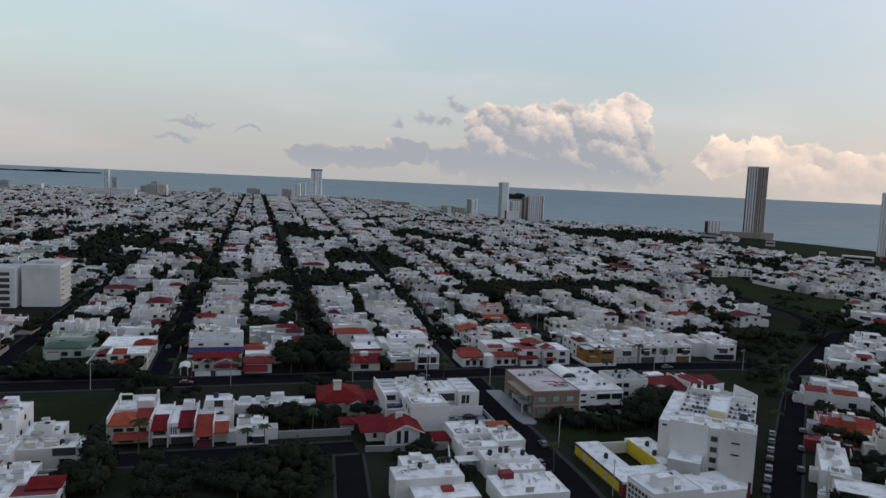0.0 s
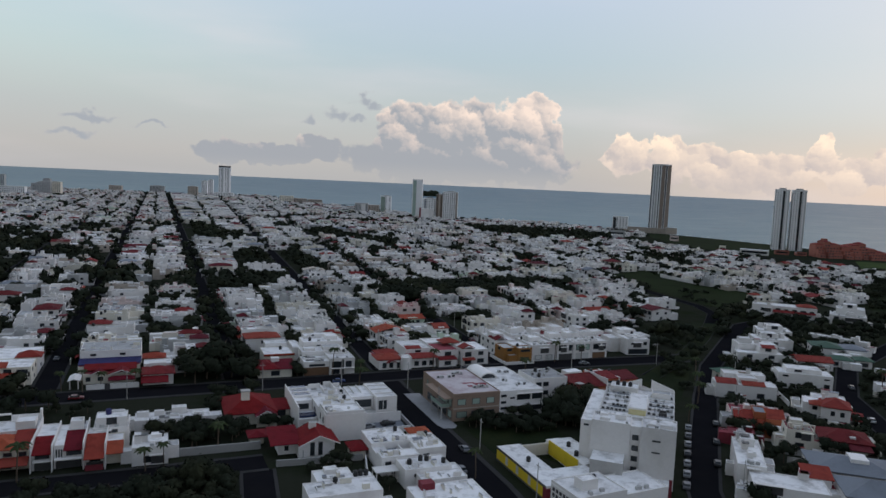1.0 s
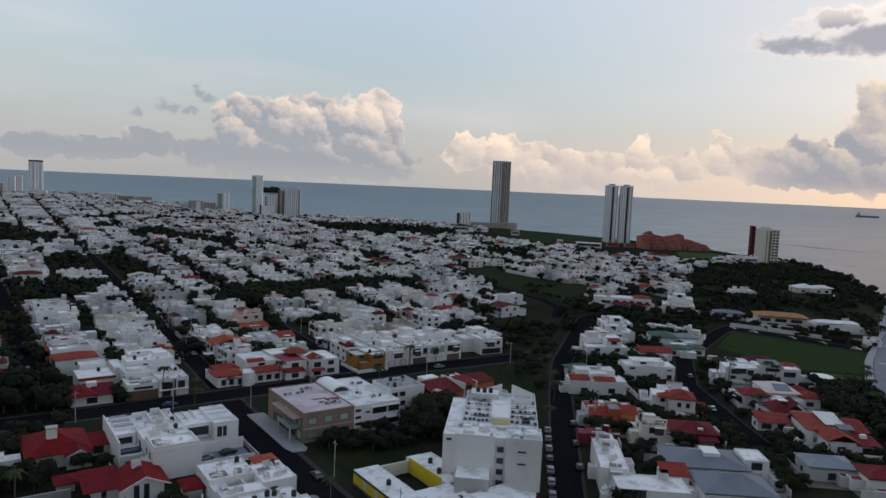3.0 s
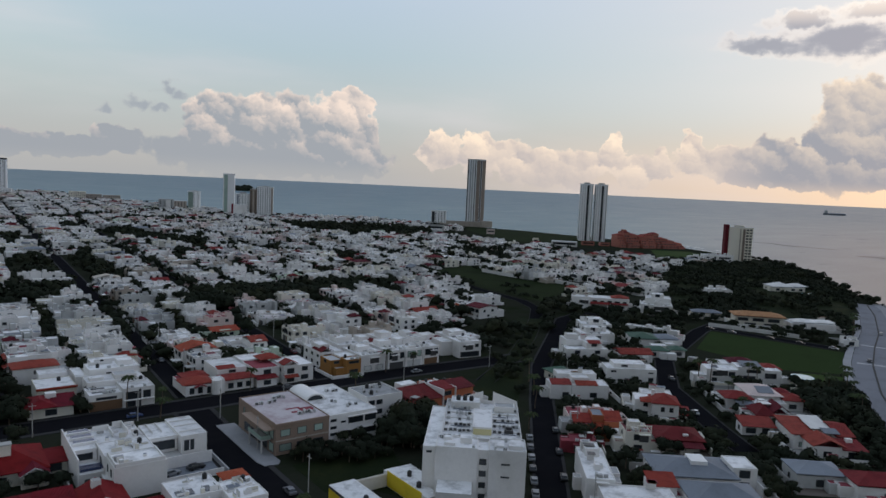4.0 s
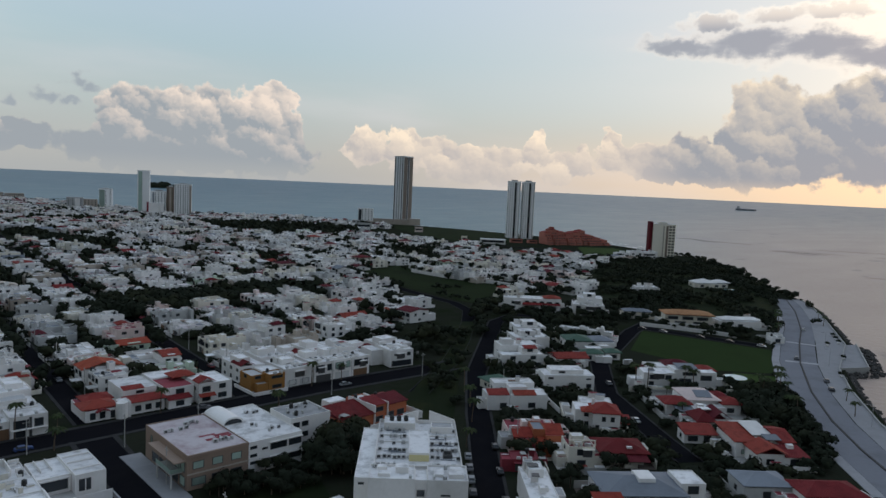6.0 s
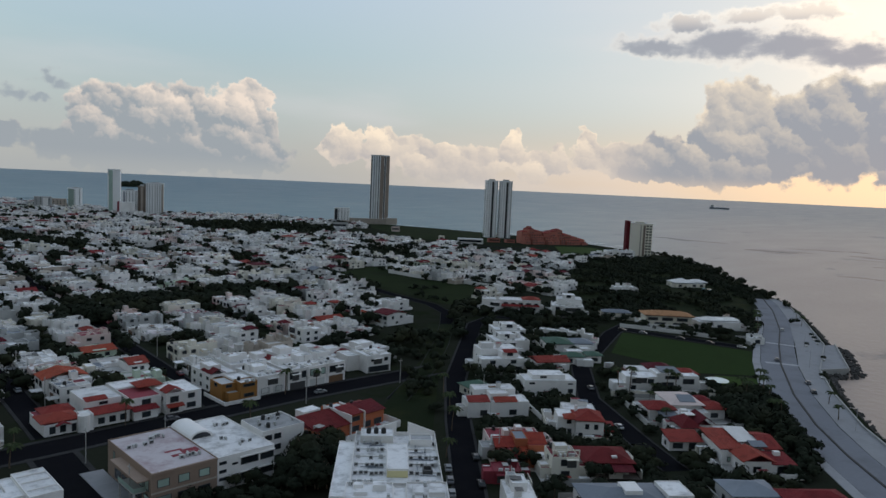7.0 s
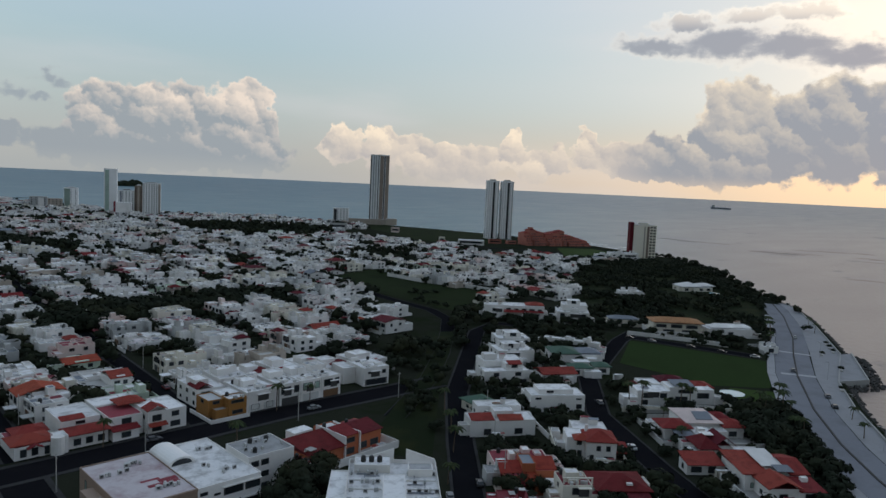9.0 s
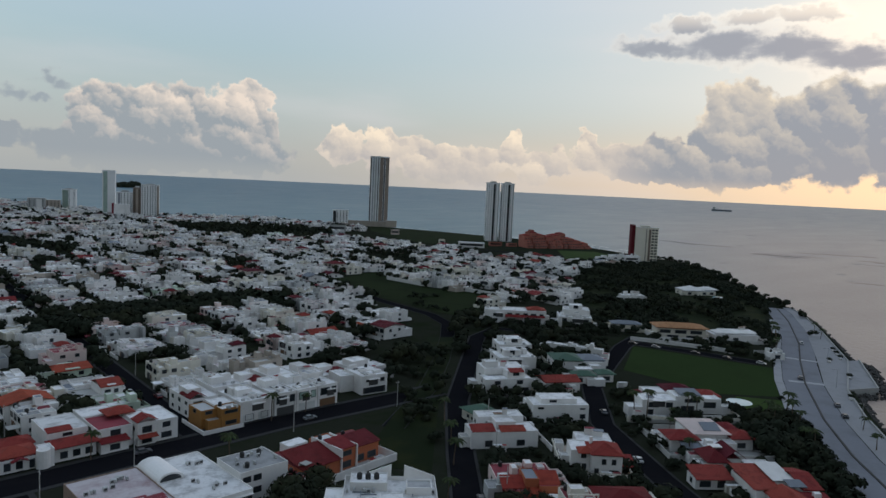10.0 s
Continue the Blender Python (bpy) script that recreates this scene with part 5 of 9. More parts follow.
# long low spit with a wooded hump across the bay
cape = Geo()
crng = random.Random(4)
for i in range(46):
    cx, cy = -1500 + i * 16, 3770 + i * 4.4
    hump = max(0.0, 1 - abs(cx + 970) / 75)
    cape.prism([(cx, cy), (cx + 18, cy + 4), (cx + 18, cy + 44), (cx, cy + 40)], 8, 30 + 0.03 * i + crng.uniform(0, 2.5) + hump * crng.uniform(5, 12), EARTH)
tagged(part("headland", cape), "long low dark spit across the bay", "headland", kind="structure")
# small wooded island beyond the towers
isle = Geo()
irng = random.Random(12)
for i in range(16):
    q = irng.uniform(-1, 1)
    bm = bmesh.new()
    bmesh.ops.create_icosphere(bm, subdivisions=2, radius=1.0)
    rx, rz = irng.uniform(16, 34), irng.uniform(17, 29) * (1.1 - 0.6 * abs(q))
    isle.add([(1090 + q * 62 + v.co.x * rx, 2850 - q * 20 + v.co.y * rx, 7 + v.co.z * rz * (1 + 0.3 * noise.noise(v.co * 2.3 + Vector((i, 0, 0))))) for v in bm.verts], [tuple(v.index for v in f.verts) for f in bm.faces], LEAF)
    bm.free()
tagged(part("island", isle), "small dark wooded island off the shore", "island", kind="structure")
# ship at anchor
e = thing("cargo_ship", pose(3131, 1462, 16, 0, 0, -62) @ Matrix.Diagonal((0.73, 0.73, 0.73, 1)), "dark cargo ship at anchor near the horizon", "ship")
hull = Geo().prism([(-55, 0), (-50, -9), (48, -9), (62, 0), (48, 9), (-50, 9)], -3, 9, "roof_slate")
part("hull", hull, e)
part("superstructure", Geo().box(-48, -8, 9.01, -32, 8, 24, "wall_grey"), e)
for q in (-10, 15, 38):
    part("crane", Geo().tube(q, 0, 9.01, 21, 1.2, 0.8, "wall_grey", 6), e)
# ---- buildings of the foreground, one by one ----
FOOT = []
LOTS = []                          # place and outline of each house, later the house itself


def villa(x, y, turn, label, blocks, tiles=(), wins=None, tanks=(), name="house", category="house", group="houses of the foreground", seed=1, extra=(), plain=False, annexes=True):
    """blocks: x0, y0, x1, y1, top, wall, roof (and foot); tiles: kind, x0, y0, x1, y1, z, rise, material."""
    r = random.Random(seed)
    p = Plan()
    place = pose(x, y, 0, 0, 0, turn)
    xs, ys = [q for b in blocks for q in (b[0], b[2])], [q for b in blocks for q in (b[1], b[3])]
    FOOT.append((place.inverted(), min(xs), min(ys), max(xs), max(ys)))
    LOTS.append([place, min(xs), min(ys), max(xs), max(ys), seed])
    for b in blocks:
        x0, y0, x1, y1, h, wall, roof = b[:7]
        z0 = b[7] if len(b) > 7 else 0.0
        covered = sum(max(0, min(x1, t[3]) - max(x0, t[1])) * max(0, min(y1, t[4]) - max(y0, t[2])) for t in tiles if abs(t[5] - h) < 1.3)
        p.block(x0, y0, x1, y1, z0, h, wall, roof, b[8] if len(b) > 8 else 0.05 if covered > 0.45 * (x1 - x0) * (y1 - y0) else 0.3)
        if wins is None:
            for f in range(max(1, int((h - z0 + 0.4) / 2.9))):
                z = z0 + 1.5 + 2.9 * f
                if z > h - 0.6:
                    continue
                n = int((x1 - x0) / 4.2)
                if n:
                    p.face_windows(r, x0 + 0.4, x1 - 0.4, y0, z, 0, r.randint(1, n), 2.7, 1.6, 0.06)
                n = int((y1 - y0) / 5)
                if n:
                    p.face_windows(r, y0 + 0.4, y1 - 0.4, x0, z, 1, r.randint(1, n), 1.4, 1.2)
                    p.face_windows(r, y0 + 0.4, y1 - 0.4, x1, z, 2, r.randint(1, n), 1.4, 1.2)
    for k, x0, y0, x1, y1, z, rise, key in tiles:
        g = p.solid("tile_roof", key)
        if k == "hip":
            g.hip(x0, y0, x1, y1, z, rise, key)
        elif k == "shed":
            g.shed(x0, y0, x1, y1, z, z + rise, key)
        elif k == "slab":
            g.box(x0, y0, z, x1, y1, z + rise, key)
        else:
            g.gable(x0, y0, x1, y1, z, rise, key, along=k)
    for w in wins or ():
        p.windows.append(w)
    for t in tanks:
        p.tanks.append(t)
    for nm, g in extra:
        p.solids.append((nm, g))
    for b in blocks[:2]:
        if b[2] - b[0] > 5 and not tiles and len(b) < 8 and not name.startswith(("apart", "office", "court")):
            for i in range(r.choice((2, 3, 4))):
                p.units.append((r.uniform(b[0] + 1, b[2] - 1), b[1] + (b[3] - b[1]) * r.uniform(0.06, 0.18), b[4] + 0.062, r.choice((0, 90))))
            if not tanks:
                p.tanks.append((r.uniform(b[0] + 1, b[2] - 1), b[1] + (b[3] - b[1]) * 0.85, b[4] + 0.062))
    if name == "house" and not plain:
        bx0, by0, bx1, by1 = min(xs), min(ys), max(xs), max(ys)
        wall0 = blocks[0][5]
        for i in range(r.choice((2, 3, 4)) if annexes else 0):    # lean-tos and side rooms
            aw, ad, ah = r.uniform(2.4, 4.6), r.uniform(1.8, 3.4), r.uniform(2.2, 3.1)
            side = r.choice("lrlrf")
            if side == "f":
                qx = r.uniform(bx0, max(bx0 + 0.1, bx1 - aw))
                box_ = (qx, by0 - ad, qx + aw, by0 - 0.004)
            else:
                qy = r.uniform(by0, max(by0 + 0.1, by1 - aw))
                box_ = (bx0 - ad, qy, bx0 - 0.004, qy + aw) if side == "l" else (bx1 + 0.004, qy, bx1 + ad, qy + aw)
            p.block(*box_, 0, ah, wall0, r.choice((RW, RW, RG, RR, "concrete")), 0.2, "annex", True)
        for b in blocks[:3]:                                  # rooms and low walls on flat roofs
            area = (b[2] - b[0]) * (b[3] - b[1])
            if tiles or area < 45 or len(b) > 7:
                continue
            for i in range(3 if area < 90 else 5 if area < 140 else 8):
                rw, rd, rh = r.uniform(1.2, 3.4), r.uniform(1.0, 3.0), r.choice((0.5, 0.9, 1.3, 2.2))
                qx, qy = r.uniform(b[0] + 0.4, b[2] - rw - 0.4), r.uniform(b[1] + 0.4, b[3] - rd - 0.4)
                p.block(qx, qy, qx + rw, qy + rd, b[4] + 0.064, b[4] + 0.064 + rh, b[5], r.choice((RW, RW, RG)), 0.08, "roof_room", True)
        for b in blocks[:4]:                                  # shelters, skylights and flat dark panels for the shade of deep openings
            wide, deep = b[2] - b[0], b[3] - b[1]
            if len(b) > 7 or wide < 6.5 or deep < 5 or any(t[1] < b[2] and t[3] > b[0] and t[2] < b[3] and t[4] > b[1] for t in tiles):
                continue
            for i in range(2):
                sw, sd = r.uniform(1.4, 3.0), r.uniform(1.2, 2.4)
                qx, qy = r.uniform(b[0] + 0.5, b[2] - sw - 0.5), r.uniform(b[1] + 0.5, b[3] - sd - 0.5)
                key = r.choice(("frame_dark", "roof_slate", "roof_red", "concrete", "door_wood"))
                zz = b[4] + r.choice((0.35, 2.1))
                p.solid("roof_shelter", key).box(qx, qy, zz, qx + sw, qy + sd, zz + 0.12, key)
                if zz > b[4] + 1:
                    p.solid("shelter_wall", b[5]).box(qx, qy + sd - 0.2, b[4] + 0.062, qx + sw, qy + sd - 0.05, zz - 0.004, b[5])
                else:
                    p.solid("shelter_base", b[5]).box(qx + 0.1, qy + 0.1, b[4] + 0.062, qx + sw - 0.1, qy + sd - 0.1, zz - 0.004, b[5])
            qx = r.uniform(b[0] + 0.5, b[2] - wide * 0.45)
            zz = 0.3 if b[4] < 4.5 else 3.1
            p.solid("veranda", "frame_dark").box(qx, b[1] - 0.05, zz, qx + wide * 0.35, b[1] + 0.01, zz + 2.1, "frame_dark")
            p.solid("balcony_slab", b[5]).box(qx - 0.3, b[1] - 1.1, zz + 2.2, qx + wide * 0.35 + 0.3, b[1] - 0.003, zz + 2.36, b[5])
        gy = by0 - r.uniform(3.2, 4.4)
        ends = [place @ Vector((q, gy, 0)) for q in (bx0 - 1, (bx0 + bx1) / 2, bx1 + 1)]
        if r.random() < 0.5 and not any(near_street(e.x, e.y, 0.3) for e in ends):
            g = p.solid("garden_wall", "concrete")
            g.box(bx0 - 1.2, gy, 0, bx1 + 1.2, gy + 0.2, 1.2, "concrete")
            g.box(bx0 - 1.2, gy + 0.203, 0, bx0 - 1.0, by0 + 2, 1.2, "concrete")
    e = build_house(p, pose(x, y, 0, 0, 0, turn), label, group, name, category, True)
    LOTS[-1].append(e)
    return e


W, C, G = "wall_white", "wall_cream", "wall_grey"
RW, RG, RR = "roof_white", "roof_grey", "roof_red"
TR, TO, TM = "tile_red", "tile_orange", "tile_maroon"

# six-storey white apartment block on the diagonal avenue
ap = [(-0.6, 0, 8.5, 7, 14.0, W, RW, 0, 0.45), (11, -0.3, 19, 7.4, 14.0, W, RW, 0, 0.45), (8.503, 1.4, 10.997, 7, 13.4, W, RW, 0, 0.3), (0, 7.403, 18.4, 36, 13.2, W, RW, 0, 0.9), (-3.6, 4, -0.003, 33, 12.5, W, RW), (7.2, 12, 11.6, 26, 14.9, W, RW, 13.262, 0.15),
      (1.2, 30.6, 8.6, 35.7, 14.7, W, RW, 13.262, 0.3), (12.4, 29, 17.4, 33, 14.4, W, RG, 13.262, 0.4)]
aw = [(9.75, 1.4, z, 1.5, 1.3, 0, False) for z in (3.2, 5.8, 8.4, 11.0)] + [(14.6, -0.3, z, 1.9, 0.35, 0, False) for z in (8.6, 11.4)] + [(q, 18.4, z, 1.6, 1.3, 2, False) for q in (10, 15, 20, 25, 30, 34) for z in (3.2, 5.8, 8.4, 11.0)]
aw += [(q, -3.6, z, 1.4, 1.2, 1, False) for q in (8, 14, 20, 26, 31) for z in (3.2, 5.8, 8.4, 11.0)] + [(-2.2, 4, 11.6, 1.2, 0.5, 0, False)]


def sloped_wall(xa, za, xb, zb, y, z0):
    """A thin upright wall whose top falls from one end to the other."""
    return Geo().add([(xa, y, z0), (xb, y, z0), (xb, y, zb), (xa, y, za), (xa, y + 0.24, z0), (xb, y + 0.24, z0), (xb, y + 0.24, zb), (xa, y + 0.24, za)], [(0, 1, 2, 3), (7, 6, 5, 4), (3, 2, 6, 7), (1, 5, 6, 2), (0, 3, 7, 4)], W)


ex = [("rear_wall", sloped_wall(12.0, 16.6, 18.3, 14.4, 35.7, 13.262)), ("rear_wall", sloped_wall(4.4, 14.6, 9.4, 16.4, 36.4, 12.0)),
      ("annex_wall", Geo().box(0.2, -6.4, 0, 7.6, -0.003, 7.0, "concrete", RW)), ("entrance_canopy", Geo().box(7.8, -5, 0, 18.4, -0.303, 2.4, W, RW)), ("banner", Geo().box(18.0, -5.4, 0.2, 18.7, -5.1, 4.6, "roof_red")),
      ("stair_wall", Geo().box(7.3, 11.86, 13.27, 11.5, 11.997, 14.6, "wall_yellow_pale")), ("stair_wall", Geo().box(7.3, 26.003, 13.27, 11.5, 26.14, 14.6, "wall_yellow_pale"))]
for hx0, hy0, hx1, hy1 in ((14.6, 13.6, 16.6, 13.9), (14.6, 15.8, 16.6, 16.1), (14.6, 13.9, 14.85, 15.8), (16.35, 13.9, 16.6, 15.8)):
    ex.append(("hatch_frame", Geo().box(hx0, hy0, 13.27, hx1, hy1, 14.1, "frame_dark")))
for k in range(5):
    ex.append(("roof_kerb", Geo().box(0.4, 9.9 + 4.2 * k, 13.27, 6.9, 10.05 + 4.2 * k, 13.55, W)))
    ex.append(("roof_kerb", Geo().box(11.9, 9.9 + 4.2 * k, 13.27, 18.0, 10.05 + 4.2 * k, 13.55, W)))
for k, (qx, qy, qw, qd, qh) in enumerate(((1.2, 1.6, 2.4, 1.6, 0.7), (4.6, 3.6, 2.6, 2.0, 1.2), (12.2, 2.0, 2.0, 3.4, 0.6), (15.2, 1.4, 3.0, 2.2, 0.9), (1.0, 4.4, 1.8, 1.4, 0.9), (15.6, 4.8, 2.4, 1.6, 0.5))):
    ex.append(("roof_room", Geo().box(qx, qy, 14.07, qx + qw, qy + qd, 14.07 + qh, W, RW)))
apartment = villa(100.2, 148.2, -40, "five-storey white apartment block with a cluttered flat roof", ap, wins=aw, tanks=[(3.0 + 1.7 * i, 33.0, 14.762) for i in range(3)], name="apartment_block", category="building", group="", extra=ex)
ar = random.Random(9)
PIPE = Geo().box(-1.6, -0.07, 0.1, 1.6, 0.07, 0.25, "roof_slate").mesh("roof_pipe")
UNIT = Geo().box(-0.42, -0.2, 0.1, 0.42, 0.2, 0.8, "wall_grey").box(-0.3, -0.23, 0.2, 0.3, -0.203, 0.7, "frame_dark").box(-0.36, -0.16, 0, -0.26, 0.16, 0.098, "frame_dark").box(0.26, -0.16, 0, 0.36, 0.16, 0.098, "frame_dark").mesh("air_conditioner")
for row in range(6):                                    # rows of condensers on the roof
    for qx in [0.9 + 1.05 * k for k in range(6)] + [12.4 + 1.05 * k for k in range(6)]:
        if ar.random() < 0.72 and not (row == 1 and 13.5 < qx < 17.5):
            part("air_conditioner", UNIT, apartment, m=pose(qx + ar.uniform(-0.2, 0.2), 9.0 + 4.2 * row + ar.uniform(-0.35, 0.35), 13.262, 0, 0, ar.choice((0, 0, 180, 90))))
for i in range(20):
    part("roof_pipe", PIPE, apartment, m=pose(ar.choice((3.4, 5.0, 13.6, 15.6)), ar.choice((8.4, 12.4, 16.8, 20.8, 25.2, 29.2)) + ar.uniform(-0.5, 0.5), 13.262, 0, 0, ar.choice((0, 0, 90))))
for i in range(9):
    part("air_conditioner", UNIT, apartment, m=pose(ar.choice((0.6, 4.2, 7.4, 12.0, 14.6, 18.0)) + ar.uniform(-0.3, 0.3), ar.choice((0.9, 6.2)) + ar.uniform(-0.2, 0.2), 14.062, 0, 0, ar.choice((0, 90))))

# yellow-walled building round a courtyard
yb = [(0, 8.4, 6.4, 25, 3.4, W, RW, 0, 0.1), (14.8, 8.4, 18.6, 26, 3.4, W, RW, 0, 0.1), (18.603, 13, 22.2, 26, 3.3, W, RW, 0, 0.1), (0, 0, 15.4, 8.397, 3.4, W, RW, 0, 0.1), (6.403, 24.4, 14.797, 24.9, 2.8, C, C)]
yx = [("yellow_wall", Geo().box(-0.12, 0.3, 0.5, -0.003, 24.8, 2.9, "wall_yellow")), ("black_band", Geo().box(-0.16, 0.3, 2.9, -0.003, 24.8, 3.4, "frame_dark")), ("black_base", Geo().box(-0.16, 0.3, 0.0, -0.003, 24.8, 0.5, "frame_dark")), ("yellow_wall", Geo().box(14.65, 10.4, 0.3, 14.797, 24.3, 3.9, "wall_yellow")),
      ("red_corner", Geo().box(-0.3, -0.5, 0, 1.6, 1.2, 3.0, "roof_red")), ("yellow_wall", Geo().box(0.1, -0.14, 0, 15, -0.003, 3.0, "wall_yellow"))]
for q in (7, 13, 18.5):
    yx.append(("panel", Geo().box(-0.2, q, 0.8, -0.165, q + 1.2, 2.8, "wall_grey")))
villa(82.8, 139.5, 0, "low building with yellow and black walls round a courtyard", yb, wins=[], name="courtyard_building", category="building", group="", extra=yx, tanks=[(3, 14, 3.462), (18, 20, 3.462), (16.5, 14, 3.462)])
lat = Geo().box(-0.14, 0.4, 0.4, -0.004, 9.6, 6.0, "wall_white")
lx = [("lattice_panel", lat)]
for i in range(7):
    for j in range(4):
        lx.append(("opening", Geo().box(-0.22, 0.8 + i * 1.25, 0.9 + j * 1.25, -0.145, 1.6 + i * 1.25, 1.7 + j * 1.25, "frame_dark")))
villa(82.5, 126.2, 4, "white flat-roofed building with a lattice facade", [(0, 0, 12.5, 10, 6.4, W, RW), (12.503, 2, 26, 12, 4.2, W, RW), (3, 3, 7, 6, 8.4, W, RW, 6.462)], wins=[], name="lattice_building", category="building", group="", extra=lx, tanks=[(9, 7, 6.462)])

# office building of beige stone and white plaster
bb = [(0, 0, 15, 25.6, 8.0, "wall_beige", "roof_worn"), (15.003, 0.5, 30, 27, 7.6, W, RW), (30.003, 6, 42, 17, 9.0, W, RG, 0)]
bw = [(2.6, 0, 5.7, 2.7, 1.8, 0, True), (7.2, 0, 5.7, 2.6, 1.8, 0, True), (11.9, 0, 5.7, 2.6, 1.8, 0, True), (2.7, 0, 1.9, 3.4, 1.9, 0, True), (7.2, 0, 1.5, 2.8, 2.6, 0, False), (11.9, 0, 1.5, 2.8, 2.6, 0, False)]
bw += [(16.6, 0.5, z, 1.8, 0.75, 0, False) for z in (2.6, 4.4, 6.4)] + [(19.6, 0.5, 5.6, 1.5, 0.5, 0, False), (19.6, 0.5, 2.2, 1.5, 0.5, 0, False), (23.4, 0.5, 5.7, 4.6, 1.7, 0, False), (28.0, 0.5, 5.7, 3.6, 1.7, 0, False), (23.4, 0.5, 2.2, 4.6, 1.5, 0, False), (28.0, 0.5, 2.2, 3.6, 1.5, 0, False)]
bw += [(21.5, 0, 5.4, 1.0, 2.6, 1, True), (8, 0, 5.0, 9.0, 2.4, 1, True), (3.0, 0, 5.2, 3.6, 2.6, 1, True), (9, 0, 1.6, 8.0, 2.6, 1, False), (19, 0, 1.8, 4.0, 2.4, 1, False), (2.6, 0, 1.7, 3.0, 2.4, 1, True)] + [(31.6 + k * 2.6, 6, z, 2.0, 1.4, 0, False) for k in (0, 1) for z in (1.8, 4.6, 7.4)]
vault = Geo()
n = 12
vx, vr, vy0, vy1 = 18.3, 3.1, 15.0, 26.0                    # middle, radius, front and back of the vault
curve = [(vx - vr * math.cos(math.pi * i / n), 7.66 + 1.9 * math.sin(math.pi * i / n)) for i in range(n + 1)]
for (xa, za), (xb, zb) in zip(curve, curve[1:]):
    vault.add([(xa, vy0, za), (xa, vy1, za), (xb, vy0, zb), (xb, vy1, zb)], [(0, 2, 3, 1)], W)
vault.add([(x, vy0, z) for x, z in curve], [tuple(range(n, -1, -1))], W)
vault.add([(x, vy1, z) for x, z in curve], [tuple(range(n + 1))], W)
arch = Geo().add([(vx - 2.4 * math.cos(math.pi * i / n), vy0 - 0.06, 7.8 + 1.35 * math.sin(math.pi * i / n)) for i in range(n + 1)], [tuple(range(n, -1, -1))], "glass")
bx = [("barrel_vault", vault), ("arched_window", arch), ("balcony", Geo().box(-2.8, 2.6, 3.5, -0.003, 11.4, 3.75, "concrete")), ("balcony_rail", Geo().box(-2.8, 2.6, 3.76, -2.72, 11.4, 4.75, "glass_lit")), ("balcony_rail", Geo().box(-2.7, 2.6, 3.76, -0.1, 2.68, 4.75, "glass_lit")),
      ("canopy", Geo().box(-2.6, 1.0, 6.5, -0.003, 17, 6.75, "wall_beige")), ("column", Geo().box(-2.7, 2.7, 0, -2.35, 3.05, 3.5, "concrete")), ("column", Geo().box(-2.7, 10.9, 0, -2.35, 11.25, 3.5, "concrete")), ("stone_band", Geo().box(-0.05, -0.09, 3.6, 15.05, -0.003, 3.95, "wall_tan")),
      ("cornice", Geo().box(-0.2, -0.2, 7.75, 15.0, -0.003, 8.25, "wall_beige")), ("window_hood", Geo().box(20.8, 0.0, 6.7, 30.0, 0.497, 6.9, W)), ("window_hood", Geo().box(20.8, 0.0, 3.1, 30.0, 0.497, 3.3, W)), ("ground_glazing", Geo().box(-0.04, 12.2, 0.2, -0.003, 16.6, 2.9, "glass"))]
for a in ((7.6, 6.6, 14.2, 8.0), (10.4, 8.1, 14.4, 9.8), (7.2, 9.9, 11.2, 10.8)):
    bx.append(("red_paint", Geo().box(a[0], a[1], 8.07, a[2], a[3], 8.09, "roof_red")))
office = villa(82.8, 193.6, 0, "office building of beige stone and white plaster with a barrel vault", bb, wins=bw, name="office_building", category="building", group="", extra=bx, tanks=[(39, 14, 9.062), (33, 8.6, 9.062), (35, 14.6, 9.062)])
for i in range(30):
    qx, qy = ar.choice(((2.4, 17), (3.8, 18), (5.2, 17.4), (6.6, 18.2), (9, 5.2), (10.6, 5.6), (12.4, 5.0), (8.4, 20.6), (9.6, 21.2), (10.8, 20.4)))
    part("air_conditioner", UNIT, office, m=pose(qx + ar.uniform(-0.7, 0.7), qy + ar.uniform(-0.6, 0.6), 8.062, 0, 0, ar.choice((0, 90))))
for i in range(12):
    qx, qy = ar.choice(((24, 6), (26, 6.6), (22, 11), (27, 20), (25, 21)))
    part("air_conditioner", UNIT, office, m=pose(qx + ar.uniform(-1, 1), qy + ar.uniform(-0.8, 0.8), 7.662, 0, 0, ar.choice((0, 90))))
for i in range(9):
    part("air_conditioner", UNIT, office, m=pose(ar.uniform(31, 41), ar.uniform(9, 16), 9.062, 0, 0, ar.choice((0, 90))))
plaza = Geo().prism([(77.2, 192), (78.0, 188.8), (81.4, 188.2), (82.6, 190), (82.6, 222), (77.4, 222.4)], -0.1, 0.16, PROM)
tagged(part("forecourt", plaza), "pale paved forecourt beside the offices", "pavement", kind="structure")

# orange-red apartments behind the offices
villa(131, 203, 4, "dull red and orange townhouses with tiled roofs", [(0, 0, 12, 14, 4.0, "wall_orange", RR), (12.003, 1, 18, 13, 5.4, "wall_orange", RW), (18.003, 2, 27, 13, 4.6, "wall_orange", RR)], [("shed", 0.2, -0.4, 12, 9, 4.2, 2.0, TM), ("shed", 12.4, 1, 17.6, 7, 5.9, 1.0, TR), ("shed", 18.2, 1.6, 26.8, 7.6, 4.9, 1.5, TM)], tanks=[(14, 11, 5.462), (22, 11, 4.662)], extra=[("fin_wall", Geo().box(11.9, -0.6, 0, 12.2, 12, 6.4, W)), ("fin_wall", Geo().box(17.9, 0.4, 0, 18.15, 12, 6.2, W)), ("roof_room", Geo().box(3, 9.6, 4.07, 9, 13.4, 6.6, W, RW))], seed=3, plain=True)
